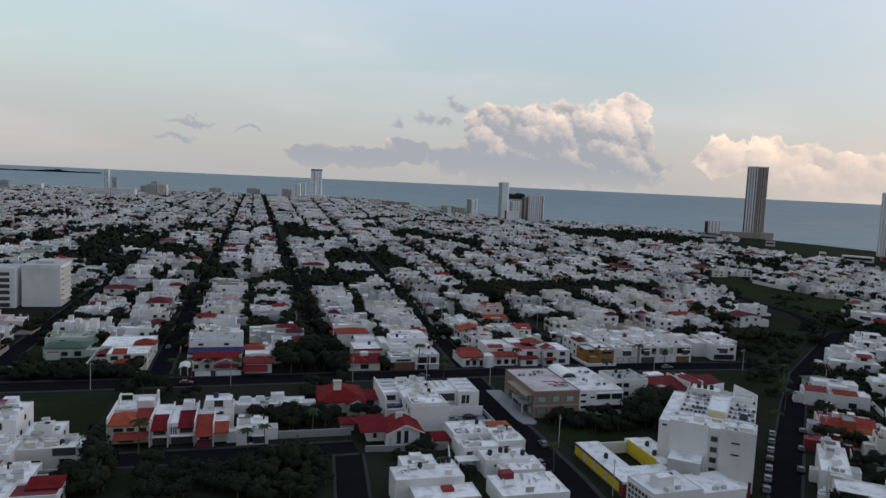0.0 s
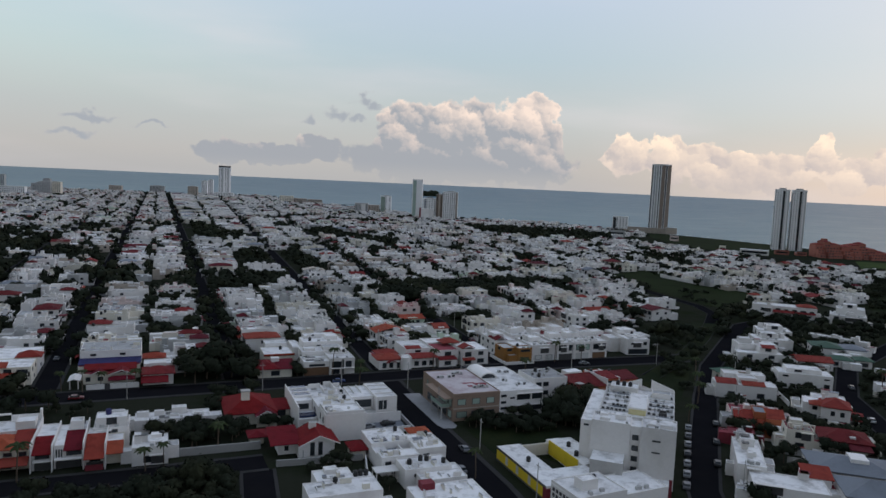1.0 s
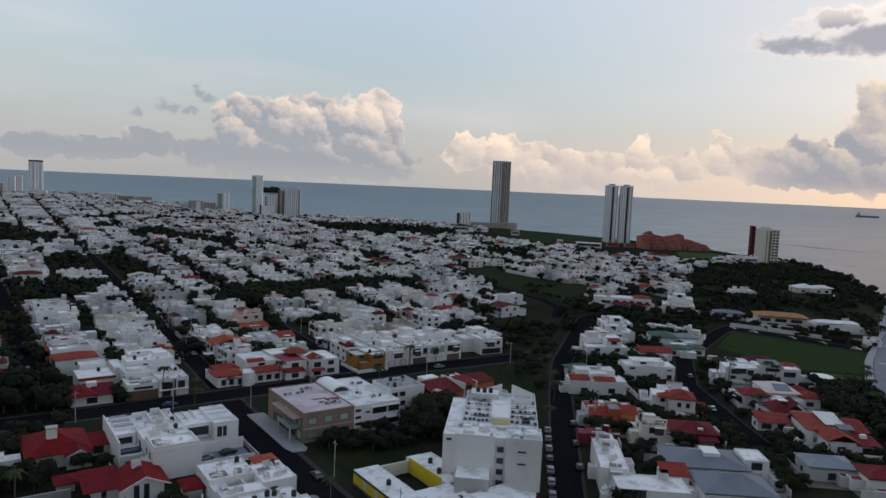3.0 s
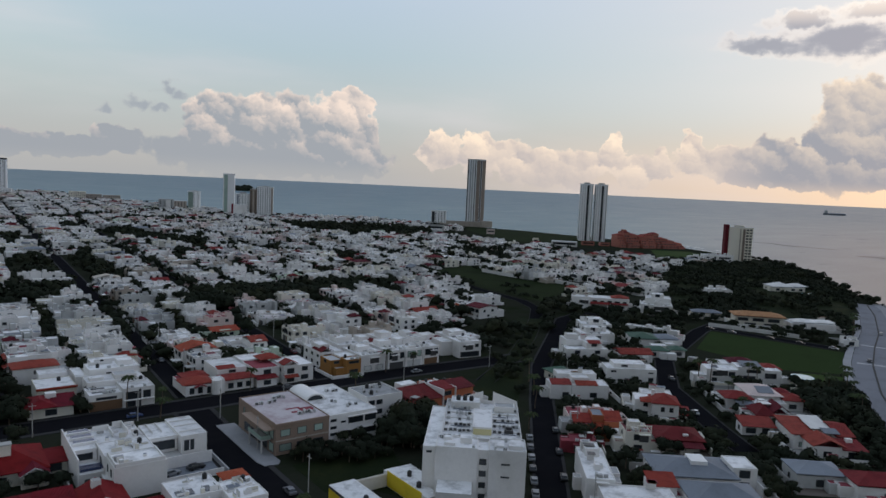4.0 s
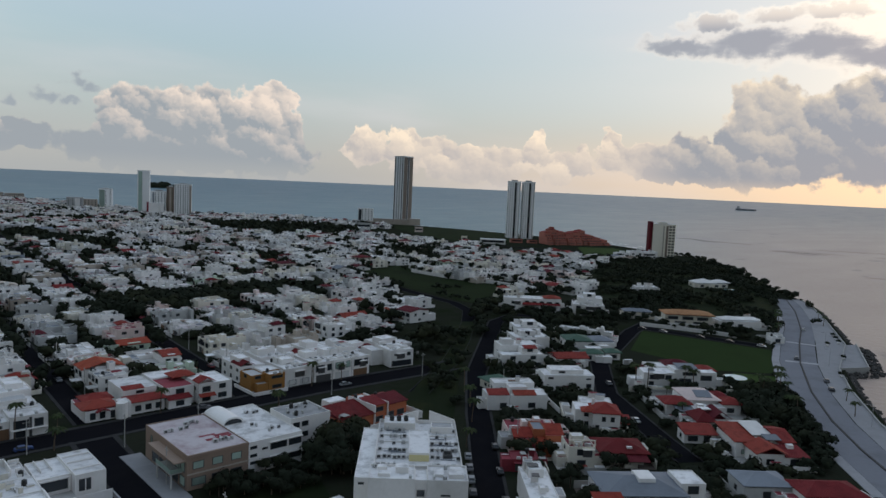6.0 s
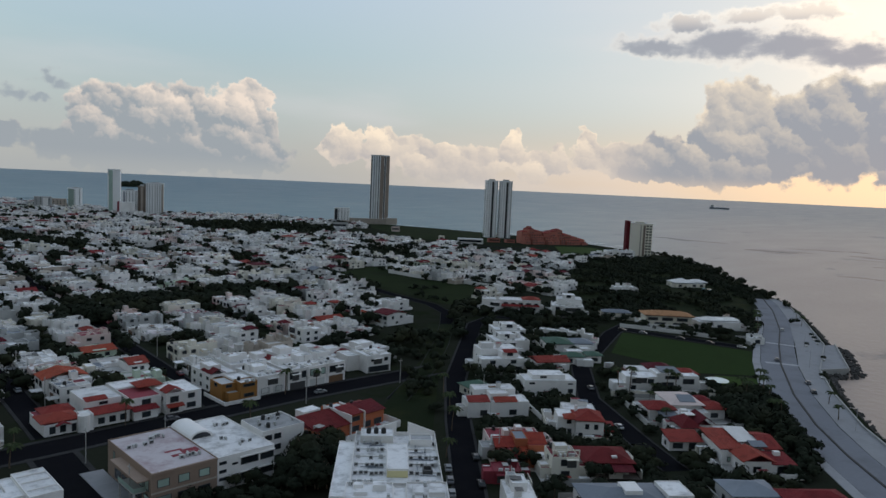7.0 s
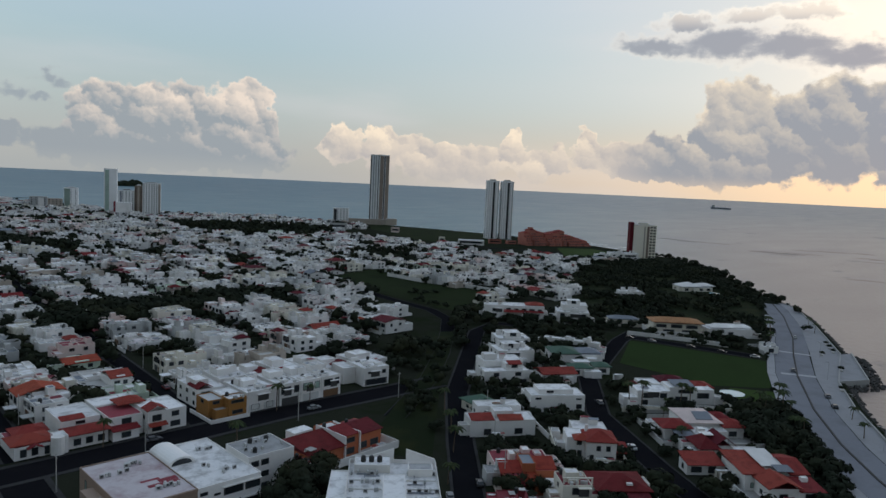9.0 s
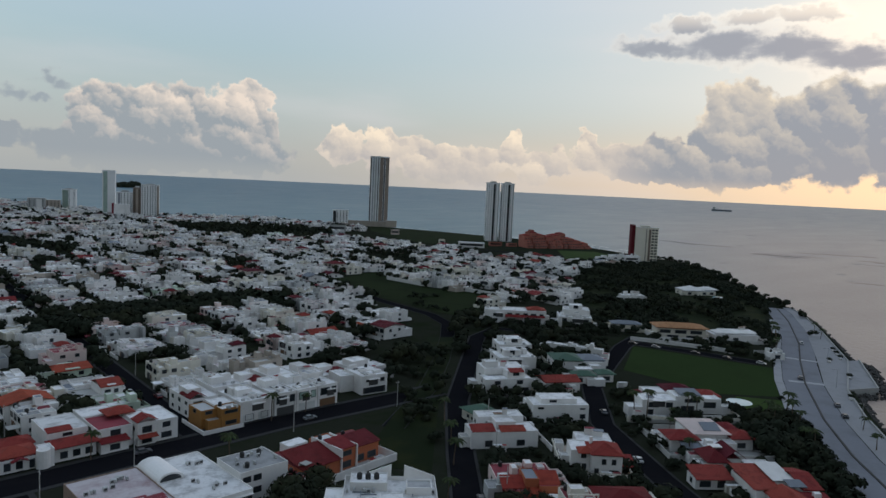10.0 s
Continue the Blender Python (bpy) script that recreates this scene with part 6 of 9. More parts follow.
villa(128.5, 200, 12, "low white house with a red tiled terrace", [(0, 0, 7, 6, 3.2, W, RR)], seed=4)

# white townhouses west of the street
sky_a = [("skylight", Geo().box(0.9, y0, 6.07, 5.3, y0 + 1.7, 6.6, "glass_blue")) for y0 in (12.2, 16.0, 19.8)] + [("roof_step", Geo().box(0.3, y0, 6.07, 5.6, y0 + 0.5, 6.75, W)) for y0 in (11.4, 15.1, 18.9)]
sky_a += [("fin_wall", Geo().box(-0.28, 0.2, 0, -0.004, 22.6, 7.0, W)), ("side_gate", Geo().box(1.0, -0.12, 0.2, 4.4, -0.004, 2.4, "frame_dark")), ("low_roof", Geo().box(0.5, 2.2, 3.27, 5.2, 4.6, 3.9, "glass_blue"))]
villa(38.4, 196, 0, "narrow white townhouse with dark blue stepped skylights", [(0, 8, 5.0, 22.5, 6.0, W, RW, 0, 0.3), (0, 0, 5.0, 7.997, 3.2, W, RW, 0, 0.4)], wins=[(2.4, 8, 4.6, 3.4, 1.6, 0, False), (4, 5.0, 4.4, 1.2, 1.0, 2, False)], extra=sky_a, seed=5, plain=True)
maze = random.Random(64)
tall = [("front_parapet", Geo().box(0.3, 0.25, 7.07, 10.6, 0.5, 8.0, W)), ("side_parapet", Geo().box(0.3, 0.503, 7.07, 0.55, 8.9, 7.9, W)), ("side_parapet", Geo().box(10.35, 0.503, 7.07, 10.6, 8.9, 7.6, W))]
for k in range(30):                                        # low walls, ducts and beams of the terrace roofs
    ty = maze.uniform(0.8, 28.0)
    tz = 7.07 if ty < 8 else 6.47 if ty < 18 else 6.27
    tx = maze.uniform(0.9, 9.0)
    tl, tw = (maze.uniform(1.0, 2.8), 0.18) if maze.random() < 0.5 else (0.18, maze.uniform(0.8, 2.0))
    if maze.random() < 0.35:
        tl, tw = maze.uniform(0.6, 1.6), maze.uniform(0.5, 1.2)
    if 8 < ty + tw + 0.8 and ty < 9 or 18 < ty + tw + 0.8 and ty < 19.2:
        continue
    tall.append(("roof_wall", Geo().box(tx, ty, tz, min(tx + tl, 10.5), ty + tw, tz + maze.choice((0.35, 0.6, 0.9, 1.2)), maze.choice((W, W, W, "concrete", C)), maze.choice((RW, RW, RG, "roof_slate")))))
tall += [("terrace_fin", Geo().box(x0, 28.4, 6.27, x1, 28.65, z1, W)) for x0, x1, z1 in ((0.9, 4.6, 7.5), (5.4, 7.6, 8.0), (8.2, 10.4, 7.4))] + [("terrace_fin", Geo().box(x0, 22.4, 6.27, x0 + 0.25, 28.39, z1, W)) for x0, z1 in ((4.3, 7.2), (7.5, 7.7))]
villa(43.6, 187, 0, "tall white townhouse with a blank end wall and terrace roofs", [(0, 0, 10.9, 9, 7.0, W, RW, 0, 0.25), (0, 9.003, 11, 19, 6.4, W, RW, 0, 0.25), (0, 19.003, 10.6, 30, 6.2, W, RW, 0, 0.3), (-1.0, 2.0, -0.003, 8.0, 3.0, W, RW, 0, 0.3)], wins=[(3.0, 0, 5.2, 1.0, 1.6, 1, False), (6.4, 0, 5.2, 0.9, 1.6, 1, False), (14, 0, 4.6, 1.4, 1.2, 1, False), (24, 0, 4.4, 1.4, 1.2, 1, False), (12, 11, 4.6, 1.6, 1.5, 2, False)], tanks=[(8.6, 15, 6.462), (9.2, 21, 6.262)], extra=tall, seed=6, plain=True)
court = [("balcony_glazing", Geo().box(0.7, 3.86, 3.4, 5.9, 3.997, 5.7, "glass")), ("window_frame", Geo().box(0.3, 3.6, 5.72, 6.3, 3.997, 6.0, W)), ("window_frame", Geo().box(5.95, 3.6, 3.0, 6.3, 3.997, 5.71, W)), ("balcony_glazing", Geo().box(7.3, 0.86, 3.3, 9.7, 0.997, 5.9, "glass")), ("window_post", Geo().box(8.5, 0.8, 3.3, 8.7, 0.855, 5.9, W)),
         ("terrace_floor", Geo().box(0.0, -0.4, 2.5, 6.59, 3.59, 2.75, "concrete")), ("court_wall", Geo().box(-0.2, -0.65, 0, 13.6, -0.42, 2.9, W)), ("court_wall", Geo().box(-0.4, -9.4, 0, -0.2, -0.43, 1.9, W)), ("court_wall", Geo().box(-0.2, -9.4, 0, 13.6, -9.2, 1.6, W)), ("ramp_beam", Geo().box(14.3, -10, 0, 14.62, 2.4, 1.3, "promenade")), ("court_floor", Geo().box(-0.19, -9.19, 0, 14.2, -0.66, 0.09, "roof_slate"))]
court += [("roof_beam", Geo().box(7.0, q, 6.87, 12.4, q + 0.16, 7.2, W)) for q in (4.2, 8.6, 12.4)] + [("roof_wall", Geo().box(q, 8.0, 6.27, q + 0.16, 14.6, 6.9, W)) for q in (1.6, 3.8)]
villa(54.7, 199, 0, "white townhouse with a dark recessed balcony and a walled court", [(6.6, 1, 12.8, 15.4, 6.8, W, RW, 0, 0.2), (0, 4, 6.597, 15, 6.2, W, RW, 0, 0.3)], wins=[(6, 12.8, 5.0, 1.8, 1.4, 2, False), (11, 12.8, 5.0, 1.8, 1.4, 2, False)], extra=court, seed=7, plain=True)
def roof_maze(seed, areas, n):
    """Low kerbs, ducts and slabs strewn over flat roofs: areas are x0, y0, x1, y1, z."""
    r, out = random.Random(seed), []
    for k in range(n):
        x0, y0, x1, y1, z = areas[k % len(areas)]
        w, d = r.choice(((r.uniform(1.2, 3.2), 0.2), (0.2, r.uniform(1.0, 2.4)), (r.uniform(0.6, 1.6), r.uniform(0.5, 1.3))))
        x, y = r.uniform(x0 + 0.3, max(x0 + 0.31, x1 - w - 0.3)), r.uniform(y0 + 0.3, max(y0 + 0.31, y1 - d - 0.3))
        out.append((r.choice(("roof_wall", "roof_duct", "roof_slab")), Geo().box(x, y, z, x + w, y + d, z + r.choice((0.3, 0.5, 0.8, 1.1)), r.choice((W, W, W, "concrete", C)), r.choice((RW, RW, RG, "roof_slate")))))
    return out


def fascia(x0, x1, y, z, rise, t=0.26):
    """White bargeboards of a gable that faces south."""
    m = (x0 + x1) / 2
    v = [(x, q, h) for q in (y - 0.12, y) for x, h in ((x0, z), (m, z + rise), (x1, z), (x1, z - t), (m, z + rise - t), (x0, z - t))]
    return ("bargeboard", Geo().add(v, [(1, 0, 5, 4), (2, 1, 4, 3), (6, 7, 10, 11), (7, 8, 9, 10)] + [(i, (i + 1) % 6, (i + 1) % 6 + 6, i + 6) for i in range(6)], W))


wells = [("light_well", Geo().box(3.3, 4.6, 0, 9.6, 8.6, 0.3, "roof_slate")), ("well_roof", Geo().box(3.6, 4.9, 3.0, 6.2, 8.4, 3.12, "roof_slate")), ("stair_wall", Geo().box(6.6, 5.0, 0.3, 6.85, 8.6, 4.0, W))]
wells += [("skylight", Geo().box(q, 10.2, 4.47, q + 1.3, 12.6, 4.75, "roof_slate", "glass")) for q in (1.0, 3.2, 6.8)] + [("skylight", Geo().box(11.4, 9.4, 4.07, 14.0, 11.4, 4.3, "concrete", "roof_slate"))]
villa(51.6, 162.4, 0, "low white house with light wells and cluttered stepped roofs", [(0, 0, 9.4, 4.2, 4.3, W, RW, 0, 0.2), (9.603, 2.2, 17.2, 8.0, 4.6, W, RW, 0, 0.25), (0, 9.0, 10.2, 18.6, 4.4, W, RW, 0, 0.25), (10.203, 8.003, 17.6, 14, 4.0, W, RW, 0, 0.25), (0, 4.203, 3.2, 8.997, 3.6, W, RW, 0, 0.2), (12.6, 14.003, 17.4, 18.8, 3.4, W, RW, 0, 0.05)], [("hip", 12.4, 14.2, 17.6, 19, 4.0, 0.9, TO)],
      wins=[(1.6, 0, 2.9, 1.5, 1.1, 0, False), (4.2, 0, 2.9, 1.3, 1.1, 0, False), (6.2, 0, 2.9, 1.3, 1.1, 0, False), (8.2, 0, 2.9, 1.0, 1.1, 0, False), (4, 0, 1.0, 3.0, 1.4, 0, False), (12.0, 2.2, 2.9, 1.6, 1.2, 0, False), (5, 17.2, 2.9, 1.4, 1.2, 2, False), (11, 17.6, 2.4, 1.4, 1.2, 2, False)], tanks=[(8.6, 16.8, 4.462), (15.6, 12.6, 4.062)], extra=wells + roof_maze(8, [(0, 0, 9.4, 4.2, 4.36), (9.7, 2.4, 17, 7.8, 4.66), (0, 9, 10, 18.4, 4.46), (10.3, 8.2, 17.4, 13.8, 4.06), (0, 9, 10, 18.4, 4.46)], 34), seed=8, plain=True)
villa(54.6, 149.6, 0, "white house with stepped terraces and dark roof tanks", [(0, 4.6, 11.4, 11.6, 4.2, W, RW, 0, 0.3), (2.6, 0, 13.4, 4.597, 3.4, W, RW, 0, 0.2), (11.403, 4.603, 14.0, 9, 3.0, W, RW, 0, 0.2)], wins=[(3, 4.6, 3.0, 1.6, 0.6, 0, False), (7.6, 13.4, 2.0, 1.4, 1.2, 2, False)], tanks=[(2.2, 8.2, 4.262), (5.4, 9.6, 4.262), (6.8, 9.2, 4.262), (10.2, 7, 4.262)],
      extra=[("carport_roof", Geo().box(-5.6, 8.6, 2.6, -0.1, 12.2, 2.82, W))] + [("carport_post", Geo().box(q, w_, 0, q + 0.2, w_ + 0.2, 2.597, W)) for q in (-5.5, -2.8, -0.4) for w_ in (8.7, 11.9)] + roof_maze(9, [(0, 4.6, 11.4, 11.4, 4.26), (2.6, 0, 13.4, 4.5, 3.46)], 16), seed=108, plain=True)
villa(52.6, 136.4, 0, "low white flat-roofed house with a red water tank room", [(0, 0, 15.6, 11, 3.6, W, RW, 0, 0.2), (2.6, 8.4, 5.6, 10.8, 5.0, RR, RR, 3.662, 0.08)], wins=[(13, 15.6, 1.9, 1.6, 1.5, 2, False), (3, 0, 2, 2, 1.4, 0, False), (5, 15.6, 2, 1.8, 1.2, 2, False)], extra=roof_maze(10, [(5.8, 0, 15.4, 10.8, 3.66), (0, 0, 15.4, 8, 3.66)], 14), seed=9, plain=True)
villa(30.5, 142.5, 0, "large white two-storey house with a stepped cluttered roof", [(0, 0, 15.3, 7.2, 6.0, W, RW, 0, 0.2), (3.0, 7.203, 11.0, 13, 6.0, W, RW, 0, 0.25), (11.003, 7.203, 15.3, 10, 5.8, W, RW, 0, 0.15), (5.4, 10.4, 8.2, 12.6, 7.0, W, RW, 6.062, 0.1), (3, -7, 17, -0.003, 4.4, W, RW)], wins=[(2.4, 15.3, 4.4, 1.4, 1.2, 2, False), (8.6, 15.3, 4.2, 1.3, 1.1, 2, False)], tanks=[(6.6, 6.0, 6.062), (11.6, 8.6, 5.862), (12.8, 8.8, 5.862), (14.0, 8.7, 5.862)], extra=[("red_hatch", Geo().box(9.5, -3.6, 4.47, 12, -1.4, 5.1, TR))] + roof_maze(11, [(0, 0, 15, 7, 6.06), (3, 7.3, 11, 10.2, 6.06)], 14), seed=10, plain=True)
villa(47.4, 173.6, 0, "small garden store under a red hipped roof", [(0.3, 0.3, 3.6, 5.6, 2.2, C, RR)], [("hip", 0, 0, 4, 6, 2.5, 1.0, "tile_crimson")], seed=109, plain=True)
# red-roofed houses
villa(20, 205, 0, "low house with a broad maroon hipped roof and cream chimney", [(1, 0.6, 13, 15, 3.0, C, RR), (13.003, 4, 18, 11, 2.6, C, RR)], [("hip", 0, 0, 13.6, 16, 3.5, 3.2, "tile_crimson"), ("y", 8, -2.4, 13.4, 3, 3.1, 1.6, "tile_crimson"), ("shed", 13.2, 3.6, 18.4, 11, 2.8, 0.9, "tile_crimson")], extra=[("chimney", Geo().box(4.6, 4.6, 5.0, 6.8, 6.4, 8.2, C, C)), ("chimney_cap", Geo().box(4.4, 4.4, 8.21, 7.0, 6.6, 8.45, "concrete")), fascia(7.65, 13.75, -2.77, 3.1, 1.6), ("gable_wall", Geo().add([(8, -2.2, 3.0), (13.4, -2.2, 3.0), (10.7, -2.2, 4.45), (8, -2.0, 3.0), (13.4, -2.0, 3.0), (10.7, -2.0, 4.45), (8, -2.2, 0), (13.4, -2.2, 0), (8, -2.0, 0), (13.4, -2.0, 0)], [(0, 1, 2), (5, 4, 3), (6, 7, 1, 0), (8, 3, 4, 9), (6, 0, 3, 8), (7, 9, 4, 1)], C))], seed=11, plain=True)
villa(29, 177.2, 0, "white gabled house with a dark crimson roof and tall windows", [(1.6, 4.4, 6, 10, 3.2, W, RR), (6.003, 0.8, 15, 10, 3.2, W, RR)], [("y", 6.2, 0, 15.8, 10.6, 3.5, 2.3, "tile_crimson"), ("shed", -0.4, 2.4, 6.4, 10.4, 3.4, 1.9, "tile_crimson")], wins=[(9.4, 0.8, 2.1, 1.1, 3.4, 0, False), (11.4, 0.8, 2.1, 1.1, 3.4, 0, False), (3.6, 4.4, 1.6, 1.0, 1.3, 0, False)], extra=[("gable_wall", Geo().add([(6.2, 0.85, 3.2), (15.4, 0.85, 3.2), (10.9, 0.85, 5.4), (6.2, 1.05, 3.2), (15.4, 1.05, 3.2), (10.9, 1.05, 5.4)], [(0, 1, 2), (5, 4, 3), (0, 2, 5, 3), (1, 4, 5, 2)], W)), ("chimney", Geo().box(9.6, 6.5, 4.6, 11.4, 8, 6.8, W, "concrete")), fascia(5.85, 16.15, -0.36, 3.5, 2.3)], seed=12, plain=True)
villa(24.4, 188.4, 0, "small maroon-roofed garden pavilion on posts", [(0.4, 2, 3.8, 5, 2.4, C, RR)], [("hip", 0, 0.2, 4.4, 5.4, 2.6, 1.0, "tile_crimson")], seed=13, plain=True)
# terrace of red-tiled townhouses
villa(-34.4, 184, 0, "cream townhouse with an orange tiled roof and roof terrace", [(0, 4.6, 10.2, 14, 4.6, C, RW), (0, 14.003, 10.2, 22, 5.6, W, RW), (5.4, 14.6, 9.6, 19, 7.6, W, RW, 5.662)], [("hip", 0.4, 4, 7, 13, 5.1, 1.8, TO), ("shed", 6.4, 4.2, 10.1, 12.6, 4.9, 1.6, TO), ("shed", 2.2, 0.6, 9.6, 3.6, 2.4, 0.8, TR)], wins=[(2.6, 4.6, 3.6, 2.4, 0.9, 0, False), (5.4, 4.6, 3.6, 1.8, 0.9, 0, False), (8.4, 4.6, 3.5, 1.6, 1.1, 0, False), (4.4, 4.6, 1.3, 3.6, 2.0, 0, False)], extra=[("fin_wall", Geo().box(-0.3, 5, 0, -0.01, 22.4, 6.6, W)), ("terrace_arch", Geo().box(0.2, 19, 5.67, 0.5, 22, 8.0, W)), ("terrace_arch", Geo().box(3.4, 21.6, 5.67, 10.2, 21.9, 7.4, W)), ("terrace_beam", Geo().box(0.5, 21.5, 7.5, 3.4, 21.9, 7.9, W)), ("fin_wall", Geo().box(10.25, 1, 0, 10.5, 21, 6.7, W)), ("fin_wall", Geo().box(9.7, 21, 0, 10.2, 22.4, 8.6, W))], seed=14, plain=True)
# next three: thin dark sheets on the fronts paint the shade inside garage openings
villa(-23.8, 184, 0, "white townhouse with a crimson tile awning over dark openings", [(0, 2.4, 4.0, 8.2, 3.9, W, RW, 0, 0.05), (0, 8.203, 4.0, 18, 5.4, W, RW), (0, 18.003, 4, 22, 3.2, W, RW)], [("shed", 0.3, 1.4, 3.7, 8, 4.2, 1.9, "tile_crimson")], wins=[(2.0, 2.4, 3.4, 3.0, 1.3, 0, False)], extra=[("carport", Geo().box(0.4, 2.3, 0.05, 3.8, 2.39, 2.3, "frame_dark")), ("balcony_slab", Geo().box(0.2, 0.9, 2.4, 3.9, 2.39, 2.7, W)), ("fin_wall", Geo().box(4.02, 0.6, 0, 4.25, 18, 6.4, W))], seed=15, plain=True)
villa(-19.4, 184, 0, "white townhouse with slotted front and crimson tile awning", [(0, 2.6, 1.9, 17, 5.2, W, RW), (1.903, 3, 6, 10.2, 4.1, W, RW, 0, 0.05), (1.903, 10.203, 6, 18, 5.6, W, RW), (2.4, 12, 5.2, 15, 7.6, W, RW, 5.662)], [("shed", 2.2, 2.2, 5.8, 10, 4.4, 1.9, "tile_crimson")], wins=[(0.45, 2.6, 3.6, 0.3, 1.9, 0, False), (1.0, 2.6, 3.6, 0.3, 1.9, 0, False), (1.5, 2.6, 3.6, 0.3, 1.9, 0, False), (4.0, 3, 3.5, 3.2, 1.4, 0, False)], extra=[("carport", Geo().box(0.3, 2.5, 0.05, 5.6, 2.59, 2.2, "frame_dark")), ("balcony_slab", Geo().box(0.1, 1.0, 2.4, 5.9, 2.49, 2.7, W)), ("fin_wall", Geo().box(6.02, 0.4, 0, 6.25, 18, 6.6, W))], tanks=[(4.8, 16.4, 5.662)], seed=16, plain=True)
villa(-13.0, 183.2, 0, "narrow townhouse with an orange tile front and red base", [(0, 2, 4.2, 8.2, 3.9, W, RW, 0, 0.05), (0, 8.203, 4.2, 14, 5.2, W, RW), (4.203, 3.6, 8, 6.2, 3.2, C, RW, 0, 0.05), (4.203, 6.203, 8, 12, 4.2, C, RW)], [("shed", 0.3, -1.2, 3.9, 8, 3.4, 2.6, TO), ("shed", 4.6, 1.6, 7.8, 6, 3.2, 1.4, TO)], wins=[(2.1, 2, 2.2, 2.4, 1.5, 0, False)], extra=[("red_base", Geo().box(0.2, 0.2, 0, 4, 0.4, 1.3, "roof_red")), ("fin_wall", Geo().box(4.22, 0.2, 0, 4.45, 13, 6.2, W)), ("carport", Geo().box(0.3, 1.9, 0.05, 3.9, 1.98, 1.4, "frame_dark"))], seed=17, plain=True)
villa(-12, 195.2, 0, "white three-storey house with a roof room", [(0, 0, 8, 9, 5.6, W, RW), (0.5, 1, 7.6, 6, 7.8, W, RW, 5.662)], extra=[("water_tank", Geo().tube(3.2, 4.4, 7.87, 9.2, 0.7, 0.65, "tile_violet", 12))], seed=18)
villa(-3, 182.4, 0, "small white two-storey house with flat roof", [(0, 1, 8, 9.5, 4.2, W, RW)], seed=19)
villa(-3, 205.6, 0, "low white house behind trees", [(0, 0, 19, 6.6, 3.2, W, RW), (9.2, 4, 13, 6.5, 5.0, W, RW, 3.262, 0.1)], seed=20)
# houses by the small park
villa(-62, 184, 0, "white modern house with dark roof panels", [(0, 0, 8.5, 14, 8.6, W, RW), (-8, 2, -0.003, 14, 6, W, RW)], extra=[("solar_panel", Geo().box(1.5, 5, 8.7, 7.5, 9, 9.1, "glass"))], seed=21)
villa(-60, 181.5, 0, "low white house with long dark window", [(8.6, 0, 16.5, 9, 5.6, W, RW), (-6, -6, 8.597, 2.4, 4.8, W, RW)], extra=[("solar_panel", Geo().box(10.5, 3, 5.7, 15.5, 5, 6.1, "glass"))], seed=22)
villa(-51, 170.5, 0, "cream flat-roofed house with roof clutter", [(0, 4, 14, 12, 4.6, C, RW), (-6, 0, -0.003, 10, 5.2, W, RW)], tanks=[(3, 8, 4.662), (9, 7, 4.662)], seed=23)
villa(-56, 158, 0, "white house with three dark pergola roofs", [(0, 0, 12, 11, 3.6, W, RW)], extra=[("pergola", Geo().box(13 - k * 0.8, 1 + 3 * k, 2.9, 18 - k, 2.6 + 3 * k, 3.1, "frame_dark")) for k in range(3)] + [("pergola_wall", Geo().box(12.01, 0, 0, 18, 9.5, 2.8, W))], seed=24)
villa(-46, 152, 0, "small white house with a crimson metal roof", [(0, 0, 9, 7, 3.4, W, RR), (-9, -2, -0.003, 8, 4, W, RW)], [("shed", 2.6, 3.2, 9, 7, 3.9, 0.9, "tile_crimson")], seed=25)
villa(-80, 172, 0, "white two-storey house by the park", [(0, 0, 12, 14, 6, W, RW)], seed=26)
# north side of the avenue, west end
villa(-72, 278, 0, "pale green house with dark green hipped roof in walled yard", [(0, 0, 14, 10, 3.2, "wall_green", RG)], [("hip", 0, 0, 14, 10, 3.7, 1.4, "roof_green")], extra=[("yard_wall", Geo().box(-6, -17.5, 0, 18, -17.2, 1.8, "concrete")), ("yard_wall", Geo().box(17.7, -17.19, 0, 18, 10, 2.4, W))], seed=27)
villa(-51.5, 257, 0, "cream house with several orange tiled roofs", [(4, 2, 17, 14, 5.6, C, RW), (0, 5, 3.997, 14, 4.0, W, RR), (0, 14.003, 17, 30, 5.6, W, RW)], [("hip", 7, -0.6, 14, 2.6, 3.2, 1.2, TO), ("shed", 6, 2, 10, 5, 6.0, 1.0, TO), ("hip", 11, 14, 18, 20, 6.2, 1.6, TO), ("y", 0, 5, 4, 12, 4.4, 1.0, TM)], seed=28)
